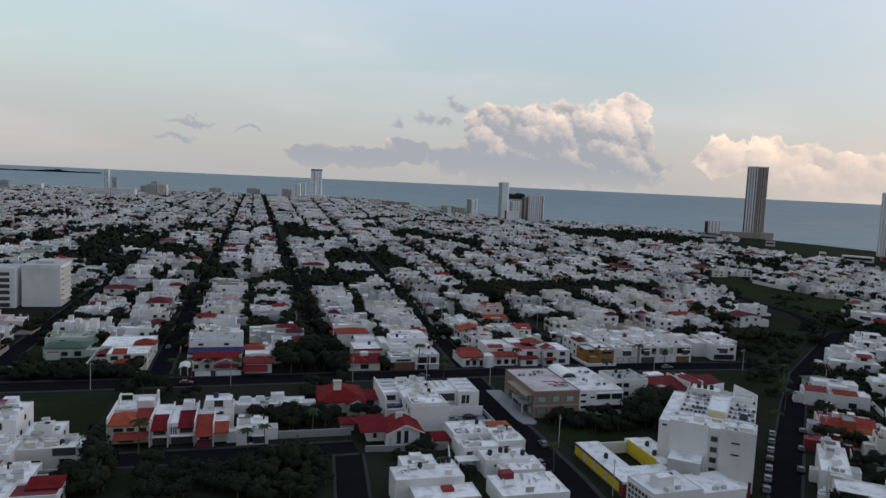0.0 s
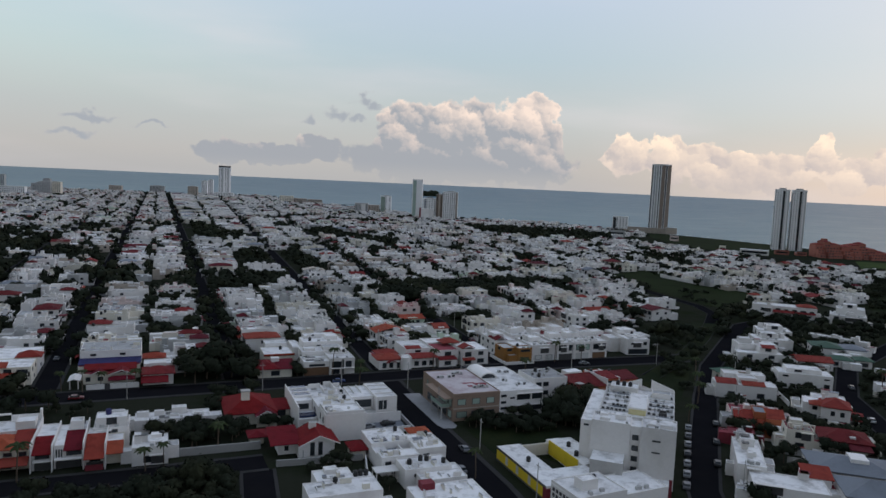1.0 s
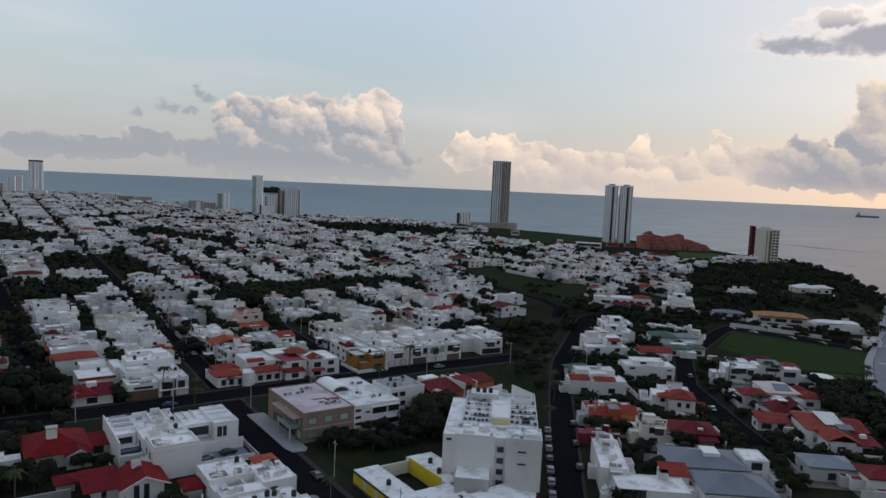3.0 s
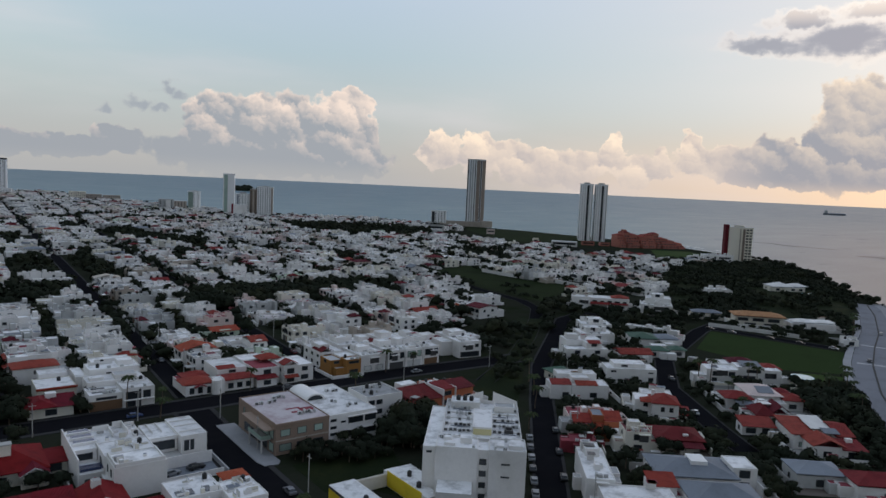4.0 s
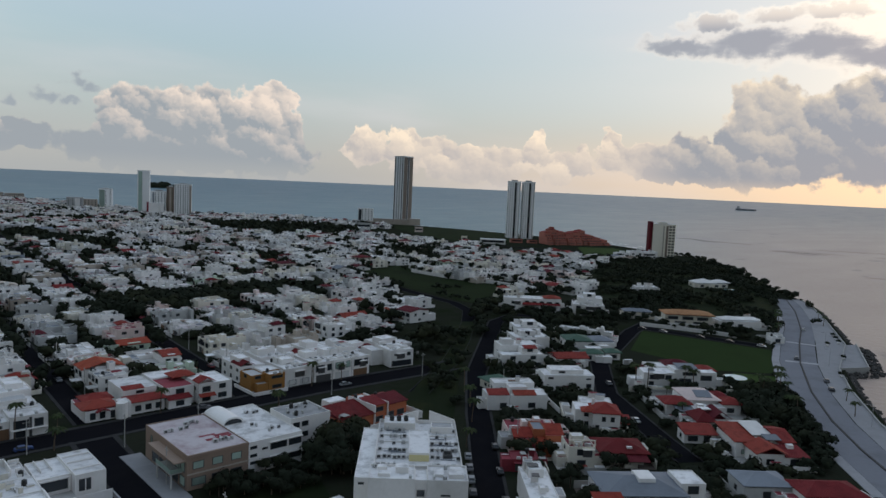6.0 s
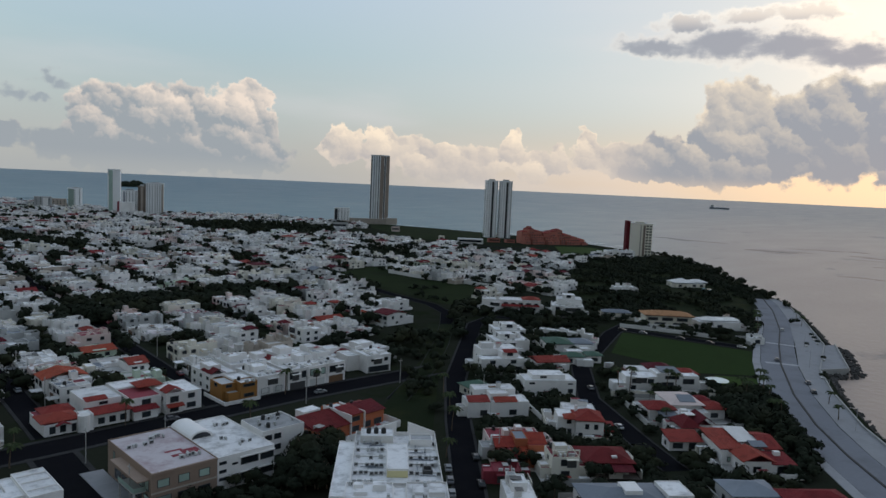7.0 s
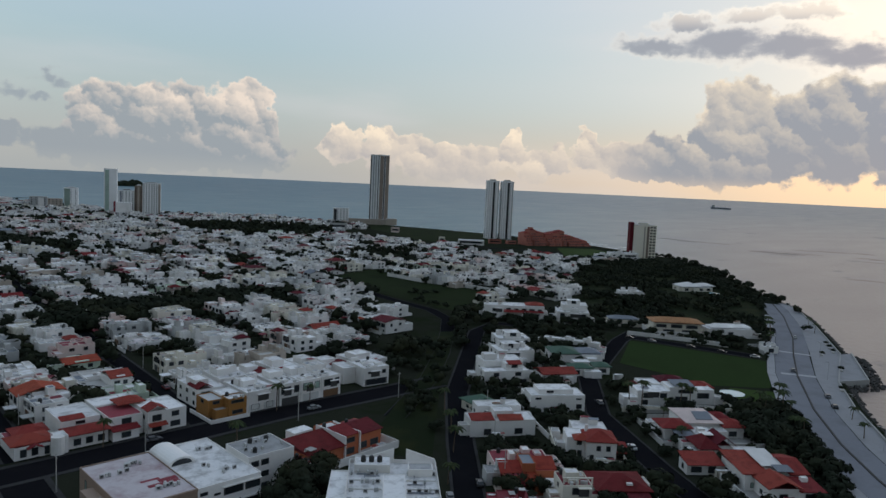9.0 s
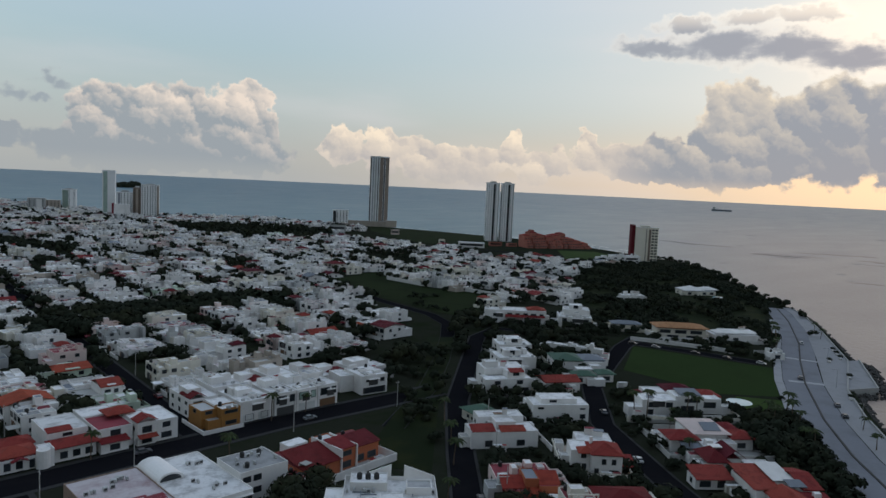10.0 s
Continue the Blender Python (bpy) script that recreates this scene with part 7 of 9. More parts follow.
villa(-21.5, 246.4, 0, "house with crimson gabled roofs, white eaves and a violet tile terrace", [(2, 9.4, 17.4, 14.6, 3.3, C, RR, 0, 0.05), (0, 14.603, 18.6, 21.4, 4.4, C, RR, 0, 0.05), (0, 21.403, 18.8, 35, 7.8, W, RG)], [("y", 4.2, 8.6, 9.0, 12.4, 3.3, 1.2, "tile_crimson"), ("y", 9.6, 7.6, 17.0, 12.4, 3.3, 1.5, "tile_crimson"), ("shed", 2.2, 11.6, 17.4, 15.4, 4.1, 1.0, "tile_crimson"), ("shed", 0.2, 15.8, 18.6, 21.0, 4.9, 0.7, "tile_violet"), ("hip", 9.8, 4.6, 17, 7.4, 2.4, 0.9, "tile_crimson"), ("y", -1.6, 4.6, 1.2, 11, 2.7, 0.7, W)],
      wins=[(3.4, 9.4, 1.6, 1.4, 1.4, 0, False), (7.0, 9.4, 1.6, 1.6, 1.4, 0, False), (12.6, 9.4, 1.6, 2.4, 1.6, 0, False), (4, 21.403, 6.6, 1.8, 0.8, 0, False), (13, 21.403, 6.6, 1.8, 0.8, 0, False)], extra=[fascia(3.85, 9.35, 8.24, 3.3, 1.2), fascia(9.25, 17.35, 7.24, 3.3, 1.5), ("yard_wall", Geo().box(3.4, 2.4, 0, 8.6, 2.65, 1.7, W)), ("yard_wall", Geo().box(10.2, 2.4, 0, 18.6, 2.65, 1.8, W)), ("gate", Geo().box(8.7, 2.45, 0.05, 10.1, 2.6, 1.5, "frame_dark")), ("porch_post", Geo().box(-1.5, 4.7, 0, -1.2, 5.0, 2.5, W)), ("porch_post", Geo().box(0.8, 4.7, 0, 1.1, 5.0, 2.5, W))] + roof_maze(12, [(0, 21.5, 18.6, 34.6, 7.86)], 14), seed=29, plain=True)
villa(-2.2, 247.4, 0, "white house with red hipped roofs and a crimson awning", [(0.4, 3.6, 9.6, 13.4, 3.2, W, RR), (0.4, 13.403, 9, 20, 4.2, W, RW), (0.4, 20.003, 7, 26, 4.4, C, RR)], [("hip", 0.2, 3.4, 9.8, 12.4, 3.7, 1.5, TR), ("shed", 0.2, -1.4, 7.8, 3, 2.2, 0.9, "tile_crimson"), ("hip", 0.2, 20, 7.2, 26, 4.9, 1.2, TO), ("slab", 2.2, 9, 7.4, 11.6, 4.4, 1.4, W)], wins=[(3, 3.6, 1.7, 1.6, 1.3, 0, False), (7, 3.6, 1.7, 1.6, 1.3, 0, False)], seed=110, plain=True)
# block on the avenue between two side streets
villa(50, 250.6, 0, "white modern house with a brown ground floor and stepped roofs", [(0, 0, 9, 9, 4.6, W, RW), (9.003, -0.6, 18, 9, 5.6, W, RW), (1, 9.003, 17.4, 17, 6.0, W, RW), (9, 10.5, 15.4, 15, 7.2, W, RG, 6.062, 0.15), (2, 11, 6, 14, 6.9, W, RW, 6.062, 0.1)], wins=[(11.6, -0.6, 3.6, 3.6, 2.4, 0, False), (15.8, -0.6, 3.4, 2.2, 2.8, 0, False), (11.4, -0.6, 1.2, 2.4, 2.0, 0, False), (4.6, 0, 3.6, 5.6, 0.8, 0, False), (2.4, 0, 1.4, 2.0, 1.8, 0, False), (6.4, 0, 1.2, 2.6, 2.2, 0, False)],
      extra=[("brown_base", Geo().box(0.1, -0.12, 0, 8.9, -0.003, 2.9, "door_wood")), ("dark_frame", Geo().box(13.5, -0.9, 0.1, 14.1, -0.603, 5.4, "frame_dark")), ("roof_slot", Geo().box(1.2, 2.6, 4.67, 7.6, 3.6, 4.9, "glass")), ("roof_slot", Geo().box(1.6, 6, 4.67, 5.2, 7, 4.95, "glass")), ("roof_beam", Geo().box(0.4, 4.6, 4.67, 8.6, 5.0, 5.1, W)), ("roof_beam", Geo().box(9.8, 6.4, 5.67, 17.2, 6.8, 6.1, W)), ("balcony_slab", Geo().box(9.2, -1.7, 2.3, 17.8, -0.603, 2.5, W))], tanks=[(16, 8, 5.662)], seed=101, plain=True)
villa(53, 268.2, 0, "tall white house with blank walls and stepped roof", [(0, 0, 15, 9, 7.6, W, RW), (3, 9.003, 15.4, 20, 6.6, W, RW), (-3, 4, -0.003, 16, 4.8, W, RW), (9, 3, 13.6, 7.6, 9.0, W, RW, 7.662, 0.2)], wins=[(6, 0, 6.4, 2.0, 0.5, 0, False), (12, 15.4, 4.6, 1.6, 1.3, 2, False), (16, 15.4, 4.6, 1.6, 1.3, 2, False)], extra=[("roof_wall", Geo().box(1, 6.4, 7.67, 8, 6.7, 8.6, W)), ("roof_wall", Geo().box(4, 14, 6.67, 12, 14.3, 7.5, W))], tanks=[(3, 3, 7.662), (6, 12, 6.662)], seed=102, plain=True)
villa(38.4, 264.6, 0, "cream house with arched windows and a terracotta cornice", [(0, 0, 10.6, 13, 4.2, C, RW), (2, 13.003, 10, 19, 5.4, W, RW)], [("slab", -0.2, -0.35, 10.8, 0.5, 4.1, 0.6, TO)], wins=[(2, 0, 2.0, 1.6, 2.0, 0, False), (5.2, 0, 2.2, 1.1, 1.4, 0, False), (8.2, 0, 1.6, 1.7, 1.9, 0, False)], tanks=[(7, 9, 4.262)], seed=103, plain=True)
villa(34, 248.6, 0, "low house under broad dark crimson roofs behind trees", [(0.6, 2.4, 12, 12, 2.8, C, RR)], [("hip", 0, 1.6, 7.4, 13, 3.3, 1.6, "tile_crimson"), ("shed", 7, 2, 13, 10, 3.0, 1.5, "tile_crimson"), ("slab", 5.6, 8, 8.4, 10.4, 3.6, 1.7, W)], seed=104, plain=True)
# corner of red-tiled houses on the avenue
villa(78, 252.5, 0, "white house with a low red hipped tile roof and arches", [(0, 0, 10, 14, 3.2, W, RR), (9, -1.5, 12, 3, 4.4, W, RW)], [("hip", -0.4, 0.6, 9, 8.4, 3.7, 1.5, TR), ("hip", 2, 8.6, 10, 15, 3.7, 1.3, TR), ("y", 3, -1.2, 6, 1.4, 2.9, 0.8, TR)], wins=[(2, 0, 1.6, 1.5, 2.0, 0, False), (4.6, 0, 1.6, 1.5, 2.0, 0, False), (7.4, 0, 1.4, 1.2, 2.2, 0, False)], extra=[("turret", Geo().tube(9.6, -1.0, 0, 4.7, 1.6, 1.6, W, 14))], seed=30, annexes=False)
villa(90.5, 251.5, 0, "long white arcade house with an orange tile roof", [(0, 1.4, 10, 8, 3.4, W, RR), (0, 8.003, 10, 22, 5.4, W, RW)], [("hip", -0.2, 0.6, 10.4, 7.4, 3.9, 1.2, TR), ("shed", 0.4, 8.2, 6, 10.4, 5.7, 0.6, TR)], wins=[(2.2, 1.4, 1.6, 1.8, 1.8, 0, False), (5.2, 1.4, 1.6, 1.8, 1.8, 0, False), (8.2, 1.4, 1.6, 1.8, 1.8, 0, False), (5, 8.003, 4.6, 2.4, 0.9, 0, False)], seed=31, annexes=False)
villa(101.2, 252, 0, "white two-storey house with red roof terraces", [(0, 2, 9, 14, 5.6, W, RR), (0, -0.6, 7, 1.997, 2.8, W, RR), (0, 14.003, 9, 22, 5.8, W, RW)], [("hip", 5, 9, 12, 15, 7.0, 1.4, TR), ("shed", 0, -1, 7, 2, 3.0, 0.7, TR)], seed=32, annexes=False)
villa(110.6, 251.5, 0, "white house with arched gable and red tiles", [(0, 0, 5, 11, 6.2, W, RW), (5.003, 1, 11.5, 14, 5.6, W, RW)], [("y", 0, -0.2, 5, 4, 6.8, 1.3, TR), ("shed", 0.2, -1.5, 4.8, 0, 2.6, 0.7, TR)], seed=33, annexes=False)
# row along the avenue: ochre house, white glass-fronted terraces
villa(129.6, 251, 0, "ochre yellow corner house with white flat roof", [(0, 3, 5, 11, 5.2, "wall_ochre", RG), (5.003, 0, 11, 4.6, 5.6, "wall_ochre", RW), (5.003, 4.603, 11, 11, 5.8, W, RW), (1, 0.2, 4.9, 2.997, 2.8, "wall_ochre", RG)], wins=[(8, 0, 4.8, 4.2, 1.0, 0, False), (8, 0, 1.6, 3.6, 1.2, 0, False), (2.5, 3, 4.6, 2.2, 1.0, 0, False), (7, 0, 4.6, 1.8, 1.2, 1, False)], extra=[("yard_wall", Geo().box(-1.6, -2.2, 0, 11, -1.95, 1.2, W)), ("yard_wall", Geo().box(-1.6, -1.94, 0, -1.35, 12, 1.2, W))], seed=34, annexes=False)
villa(141.2, 252, 0, "white terrace house with garage doors", [(0, 0, 11, 15, 6.2, W, RW), (2, 6, 7, 11, 8, W, RW, 6.262)], extra=[("garage_door", Geo().box(0.8, -0.06, 0, 4.8, 0.02, 2.4, "garage_white")), ("garage_door", Geo().box(6, -0.06, 0, 10, 0.02, 2.4, "garage_white"))], tanks=[(1.5, 12, 6.262)], seed=35, annexes=False)
for k, xx in enumerate((152.6, 160.6, 168.6)):
    villa(xx, 251.6, 0, "white modern terrace house with a large glass front" if k != 1 else "white modern terrace house with a pale green glass front", [(0, 0, 7.8, 16, 6.8, W, RW), (1, 8, 6, 13, 8.8, W, RW, 6.862)], wins=[(2.4 + 0.2 * k, 0, 4.9, 3.6, 2.4, 0, k == 1), (6.3, 0, 4.9, 1.9, 2.4, 0, k == 1)], extra=[("garage_door", Geo().box(0.8, -0.06, 0, 6.9, 0.02, 2.5, ("frame_dark", "garage_white", "door_wood")[k]))], tanks=[(3, 4, 6.862)], seed=36 + k, annexes=False)
villa(188, 253.5, -8, "white corner house with a dark ground floor", [(0, 0, 10.5, 13, 6.4, W, RW), (-5, 6, -0.003, 15, 5.6, W, RW)], wins=[(3, 0, 4.8, 2.4, 0.8, 0, False), (5.2, 0, 1.4, 9.0, 2.2, 0, False), (8.4, 0, 4.8, 1.6, 1.4, 0, False)], seed=40, annexes=False)
for k, (xx, yy, ww, dd, hh) in enumerate(((131, 264, 9, 15, 5.8), (141, 269, 10, 13, 6.6), (152, 270, 9, 13, 5.6), (162, 270, 10, 14, 6.4), (173, 268, 9, 14, 6), (183, 270, 12, 13, 3.6), (197, 268, 14, 15, 4.2))):
    villa(xx, yy, 0, "white flat-roofed house behind the avenue row", [(0, 0, ww, dd, hh, W, RW), (1, 4, ww * 0.6, dd * 0.7, hh + 2, W, RW, hh + 0.062)], [("y", 0.3, 0.5, ww * 0.55, dd * 0.5, hh + 0.5, 1.4, TM)] if k == 0 else [("hip", ww * 0.4, 0.4, ww - 0.3, dd * 0.6, hh + 0.5, 1.1, TM)] if k in (2, 5) else [("shed", 0.4, -1.2, ww * 0.7, 1.6, hh - 0.6, 0.9, TR)] if k in (3, 6) else (), seed=50 + k, annexes=False)

# ---- houses between the diagonal avenue and the sea ----
villa(215, 199, -36, "plain white two-storey house with small windows", [(0, 0, 18.5, 9, 5.4, W, RW, 0, 0.3), (3, 2, 15, 8.8, 6.9, W, RW, 5.462, 0.2), (0, 9.003, 18.5, 13, 4, W, RW)], wins=[(7, 2, 6.3, 2.4, 0.8, 0, False), (16.5, 0, 1.9, 1.9, 1.5, 0, False), (16.4, 0, 4.4, 1.8, 0.5, 0, False), (2.5, 0, 4.6, 2, 0.7, 0, False)], seed=60, plain=True)
villa(189.8, 165.9, -46, "white house with red hipped tile roofs behind a garden wall", [(0, 3, 5, 11, 5.6, W, RW), (5.003, 0, 13, 11, 5.6, W, RW), (3, 11.8, 13, 20, 4.8, W, RW)], [("hip", 5, 0, 13, 9, 6.1, 2.1, TR), ("hip", 2, 1.4, 6, 5.2, 5.9, 1.2, TR), ("shed", 13.4, 2, 17, 9, 2.6, 0.6, TR), ("slab", 5.4, 6.5, 6.2, 7.3, 6, 2.4, W)], wins=[(3.4, 3, 4.4, 1.4, 1.2, 0, False), (8.2, 0, 4.2, 1.2, 1.5, 0, False), (10.8, 0, 4.2, 1.2, 1.5, 0, False), (2, 3, 1.5, 1.4, 1.7, 0, False), (3.6, 3, 1.5, 1.2, 1.7, 0, False), (6.4, 0, 1.5, 1.2, 1.7, 0, False), (11, 0, 1.6, 2.6, 0.9, 0, False), (5, 13, 4.2, 1.3, 1.3, 2, False)], extra=[("terrace_wall", Geo().box(-2, -3.6, 0, 15, -3.3, 1.8, W)), ("terrace_wall", Geo().box(-2, -3.29, 0, -1.75, 14, 1.8, W)), ("patio_pool", Geo().box(0.4, -1.6, -0.1, 4.6, 1.8, 0.25, "roof_slate"))], seed=61)
villa(182, 195, -32, "white stepped house with small red tile roofs", [(0, 0, 20, 8, 4.6, W, RW), (4, 8.003, 18, 14, 6.4, W, RW), (8, 3, 14, 7.9, 6.4, W, RW, 4.662)], [("shed", 0.5, 0.3, 7, 4, 5.0, 1.0, TR), ("shed", 9, 0.2, 16, 2.6, 4.9, 0.9, TR)], seed=62)
villa(195, 207, -12, "low house with a dark green tiled roof", [(3, 3, 11, 10, 2.8, C, RG)], [("hip", 2.6, 2.6, 11.4, 10.4, 3.3, 1.5, "roof_green")], seed=63, annexes=False)
villa(224, 228, -28, "white stepped three-storey house", [(0, 0, 18, 7, 5.4, W, RW), (2, 7.003, 18, 16, 7.6, W, RW), (9, 2, 16, 6.9, 7.6, W, RW, 5.462), (3, 9, 8, 13, 9.6, W, RW, 7.662)], [("shed", 10, 1.2, 15, 3.6, 7.9, 0.8, TR)], seed=64)
villa(252, 246, -30, "white house with roof terraces", [(0, 0, 16, 12, 5.8, W, RW), (3, 3, 10, 10, 8, W, RW, 5.862)], seed=65)
villa(270, 262, -34, "white modern house with stepped flat roofs", [(0, 0, 15, 12, 5.8, W, RW), (4, 2, 11, 9, 8, W, RW, 5.862)], seed=66)
villa(276, 236, -38, "low house with grey-green shallow roofs", [(0, 0, 22, 13, 3.2, W, RG)], [("hip", 0, 0, 12, 13, 3.8, 1.8, "roof_green"), ("hip", 12, 2, 22, 12, 3.7, 1.5, "roof_slate")], seed=67)
villa(298, 258, -68, "long white boundary building", [(0, 0, 26, 4, 4.0, W, RW)], seed=68)
villa(246, 218, -30, "low house with a red tile roof", [(0, 0, 14, 9, 3.0, W, RR)], [("x", 0, 0, 14, 9, 3.5, 1.6, TR)], seed=69)
villa(171.5, 179, -36, "long house with a dull red flat roof", [(0, -9, 15, 0, 3.4, "wall_pink", RR), (-3, -14, 8, -9.003, 3.0, "wall_grey", RG)], seed=70)
villa(161.5, 164.5, -38, "orange house with terracotta tiled roofs", [(0, 0, 5, 7, 4.0, "wall_orange", RR), (5.003, 2.5, 8.4, 9, 5.8, "wall_orange", "roof_slate"), (8.403, 1.5, 13.2, 8, 4.6, "wall_orange", RR), (0, 7.003, 5, 10, 3.2, W, RW)], [("shed", -0.3, 1.6, 4.7, 6, 4.2, 1.3, TO), ("shed", -0.3, -2.6, 4.5, 1.2, 2.8, 1.2, TM), ("shed", 8.6, 2.4, 13.4, 7, 4.8, 1.4, TO), ("shed", 5.3, -1.6, 8.6, 2.2, 3.0, 1.0, TO), ("x", 9, -3, 13, 1.2, 2.8, 0.9, "wall_white")], seed=71)
villa(154, 160, -40, "low maroon annex beside the orange house", [(0, -4, 7, 2, 3.0, "roof_red", RR)], seed=72)
villa(168, 153.5, -38, "cream house with a framed roof terrace", [(0, -5, 7, 3, 5.6, C, RR)], extra=[("terrace_frame", Geo().box(-0.05, -5.05, 7.4, 7.05, -4.8, 7.7, C)), ("terrace_post", Geo().box(0, -5, 6.11, 0.3, -4.81, 7.39, C)), ("terrace_post", Geo().box(3.4, -5, 6.11, 3.7, -4.81, 7.39, C)), ("terrace_post", Geo().box(6.7, -5, 6.11, 7, -4.81, 7.39, C))], seed=73)
villa(131.5, 133.5, -40, "long white house with a bare flat roof", [(0, 0, 6.5, 20, 5.6, W, RW), (1.5, 14, 5, 19, 7.4, W, RW, 5.662)], wins=[(5, 6.5, 4, 1.4, 1.2, 2, False), (10, 6.5, 4, 1.4, 1.2, 2, False)], seed=74)
villa(131.5, 129.5, -38, "white house round a small patio", [(0, -6, 16, 3, 4.6, W, RW), (12, 3.003, 18, 9, 4.8, W, RW)], [("shed", 12, 3, 18.2, 8.6, 5.1, 1.1, TO)], seed=75)
villa(150, 128, -38, "white house with broad slate-blue roofs", [(0, 0, 19, 13, 4.2, W, RG), (19.003, 4, 25, 12, 5.6, W, RW)], [("hip", 0, 0, 19, 13, 4.8, 2.0, "roof_slate"), ("slab", 9, 4, 13, 9, 5.2, 1.8, W)], seed=76)
villa(144, 114, -38, "house with a faceted slate roof", [(0, 0, 16, 12, 4.2, W, RG)], [("hip", 0, 0, 16, 12, 4.8, 2.4, "roof_slate")], seed=77)
villa(173.8, 145.9, -40, "house with a broad dull maroon hipped roof", [(0.8, 0.8, 12, 10.4, 3.0, C, RR)], [("hip", 0, 0, 13, 11, 3.5, 2.0, TM), ("shed", 7, -3.4, 12, 0.4, 2.6, 0.7, TM)], extra=[("skylight", Geo().box(7.5, 1.4, 4.1, 8.9, 2.2, 4.6, W))], seed=78)
# towards the seafront
villa(251, 181, -40, "white modern villa with grey panels and maroon roofs", [(0, 0, 12, 8, 5.2, W, RW), (12.003, 1.5, 22, 9, 6.4, W, RW), (4, 8.003, 12, 15, 5.6, W, RW), (22.003, 3, 29, 12, 5.0, W, RW), (-5, -1, -0.003, 4, 3, W, RW), (8, -4, 27, -3.7, 1.8, W, W, 0, 0.02)], [("hip", 12, 10, 22, 18, 6.0, 1.6, TM), ("hip", 23, 8, 31, 16, 4.8, 1.4, TR), ("hip", 1, 9, 5, 15, 4.2, 1.2, TM), ("shed", 14, 2, 21, 8, 6.9, 0.6, "roof_slate")], wins=[(16.5, 1.5, 1.8, 4.6, 2.8, 0, False), (4, 0, 3.8, 3.6, 1.8, 0, False), (9.4, 0, 3.8, 2.4, 1.8, 0, False), (18, 1.5, 5.0, 5.4, 1.3, 0, False), (25, 3, 3.2, 4.4, 2.0, 0, False), (3, 0, 1.2, 2, 2, 0, False)], seed=80)
villa(264, 218, -38, "low house with shallow green roofs in a garden", [(0, 0, 9, 6, 2.8, W, RG), (11, 3, 17, 9, 2.8, W, RG), (4, 9, 11, 14, 3.2, W, RW)], [("hip", 0, 0, 9, 6.5, 3.3, 1.3, "roof_green"), ("hip", 10.6, 2.6, 17.4, 9.4, 3.3, 1.3, "roof_green")], seed=96)
villa(377, 187, -40, "small white gatehouse beside the boulevard", [(0, 0, 7, 4, 3.0, W, RW), (2, 4.003, 8, 9, 3.6, W, RG)], seed=97, plain=True)
villa(227, 158, -40, "white house with many red and pale pink tiled roofs", [(0.6, 0.6, 8.6, 8, 3.4, W, RW), (8.603, 4.6, 19.4, 17, 3.8, W, RW), (19.403, 2.4, 26.4, 9, 3.2, W, RW), (8.7, -3.4, 15, 3.6, 2.9, W, RW), (15.4, -1.6, 19.3, 2, 3.2, W, RG)], [("hip", 0, 0, 9, 8.4, 3.9, 1.7, TR), ("hip", 9, 4, 20, 18, 4.3, 1.9, "wall_pink"), ("hip", 20, 2, 27, 9.4, 3.7, 1.6, TR), ("hip", 20, 11, 26, 17, 3.4, 1.4, TR), ("shed", 12.6, 5.4, 17.4, 9, 5.0, 1.2, "roof_slate"), ("shed", 3, -3, 8, 0.3, 2.6, 0.8, "roof_slate"), ("slab", 10, -2, 12, 0, 2.9, 1.5, W)], seed=81)
villa(220.2, 143.2, -40, "white house with steep dark maroon roofs", [(0.6, 0.6, 5.4, 8.4, 3.0, W, RR), (5.403, 2.6, 10.4, 9.4, 3.4, W, RR), (10.8, 1, 18, 4, 2.6, W, RW)], [("hip", 0, 0, 6, 9, 3.5, 2.4, TM), ("y", 5.6, 2, 11, 10, 3.9, 2.2, TM), ("slab", 3, 6, 6.6, 8.6, 5.2, 0.25, W)], seed=82)
villa(207.7, 140.3, -40, "long low house with a red tile roof", [(0, 0.6, 9.4, 6, 2.8, W, RR)], [("shed", 0, 0, 9.6, 6.4, 3.0, 1.3, TR)], seed=83, annexes=False)
villa(205, 121, -40, "white house with large red gabled roofs round a white terrace", [(0.5, 7.6, 6.6, 20.4, 4.0, W, RR), (6.603, 11, 12.4, 20.8, 4.6, W, RW), (12.403, 7.4, 16.6, 20.4, 4.0, W, RR), (3, 0.6, 10.6, 7.5, 3.6, W, RR), (10.603, 0.8, 16.6, 6.8, 2.8, W, RR)], [("shed", 0, 7.6, 6.8, 20.6, 4.5, 1.2, TR), ("x", 12.6, 7.6, 17.2, 20.8, 4.6, 1.7, TR), ("y", 2.6, -0.2, 11, 7.6, 4.0, 1.9, TR), ("shed", 11, 0.2, 17.2, 7, 3.2, 0.9, TR), ("shed", 9.2, 7.8, 13, 10.6, 5.2, 0.5, "roof_slate"), ("shed", 6.8, 11.2, 12.2, 20.6, 5.3, 0.9, "wall_white"), ("slab", 13.6, 4.6, 15.2, 6, 3.4, 1.4, W)], extra=[("garden_wall", Geo().box(-2.6, 6, 0, -2.4, 22, 1.8, W))], seed=84, annexes=False)
villa(184, 112, -40, "house with grey shallow roofs", [(0, 0, 12, 9, 3.2, "wall_grey", RG)], [("hip", 0, 0, 12, 9, 3.8, 1.6, "roof_slate")], seed=85)
villa(189, 100, -40, "white house with a red hipped roof", [(0, 0, 15, 9, 3.6, W, RR)], [("hip", 0, 0, 15, 9, 4.2, 1.8, TR)], seed=86)
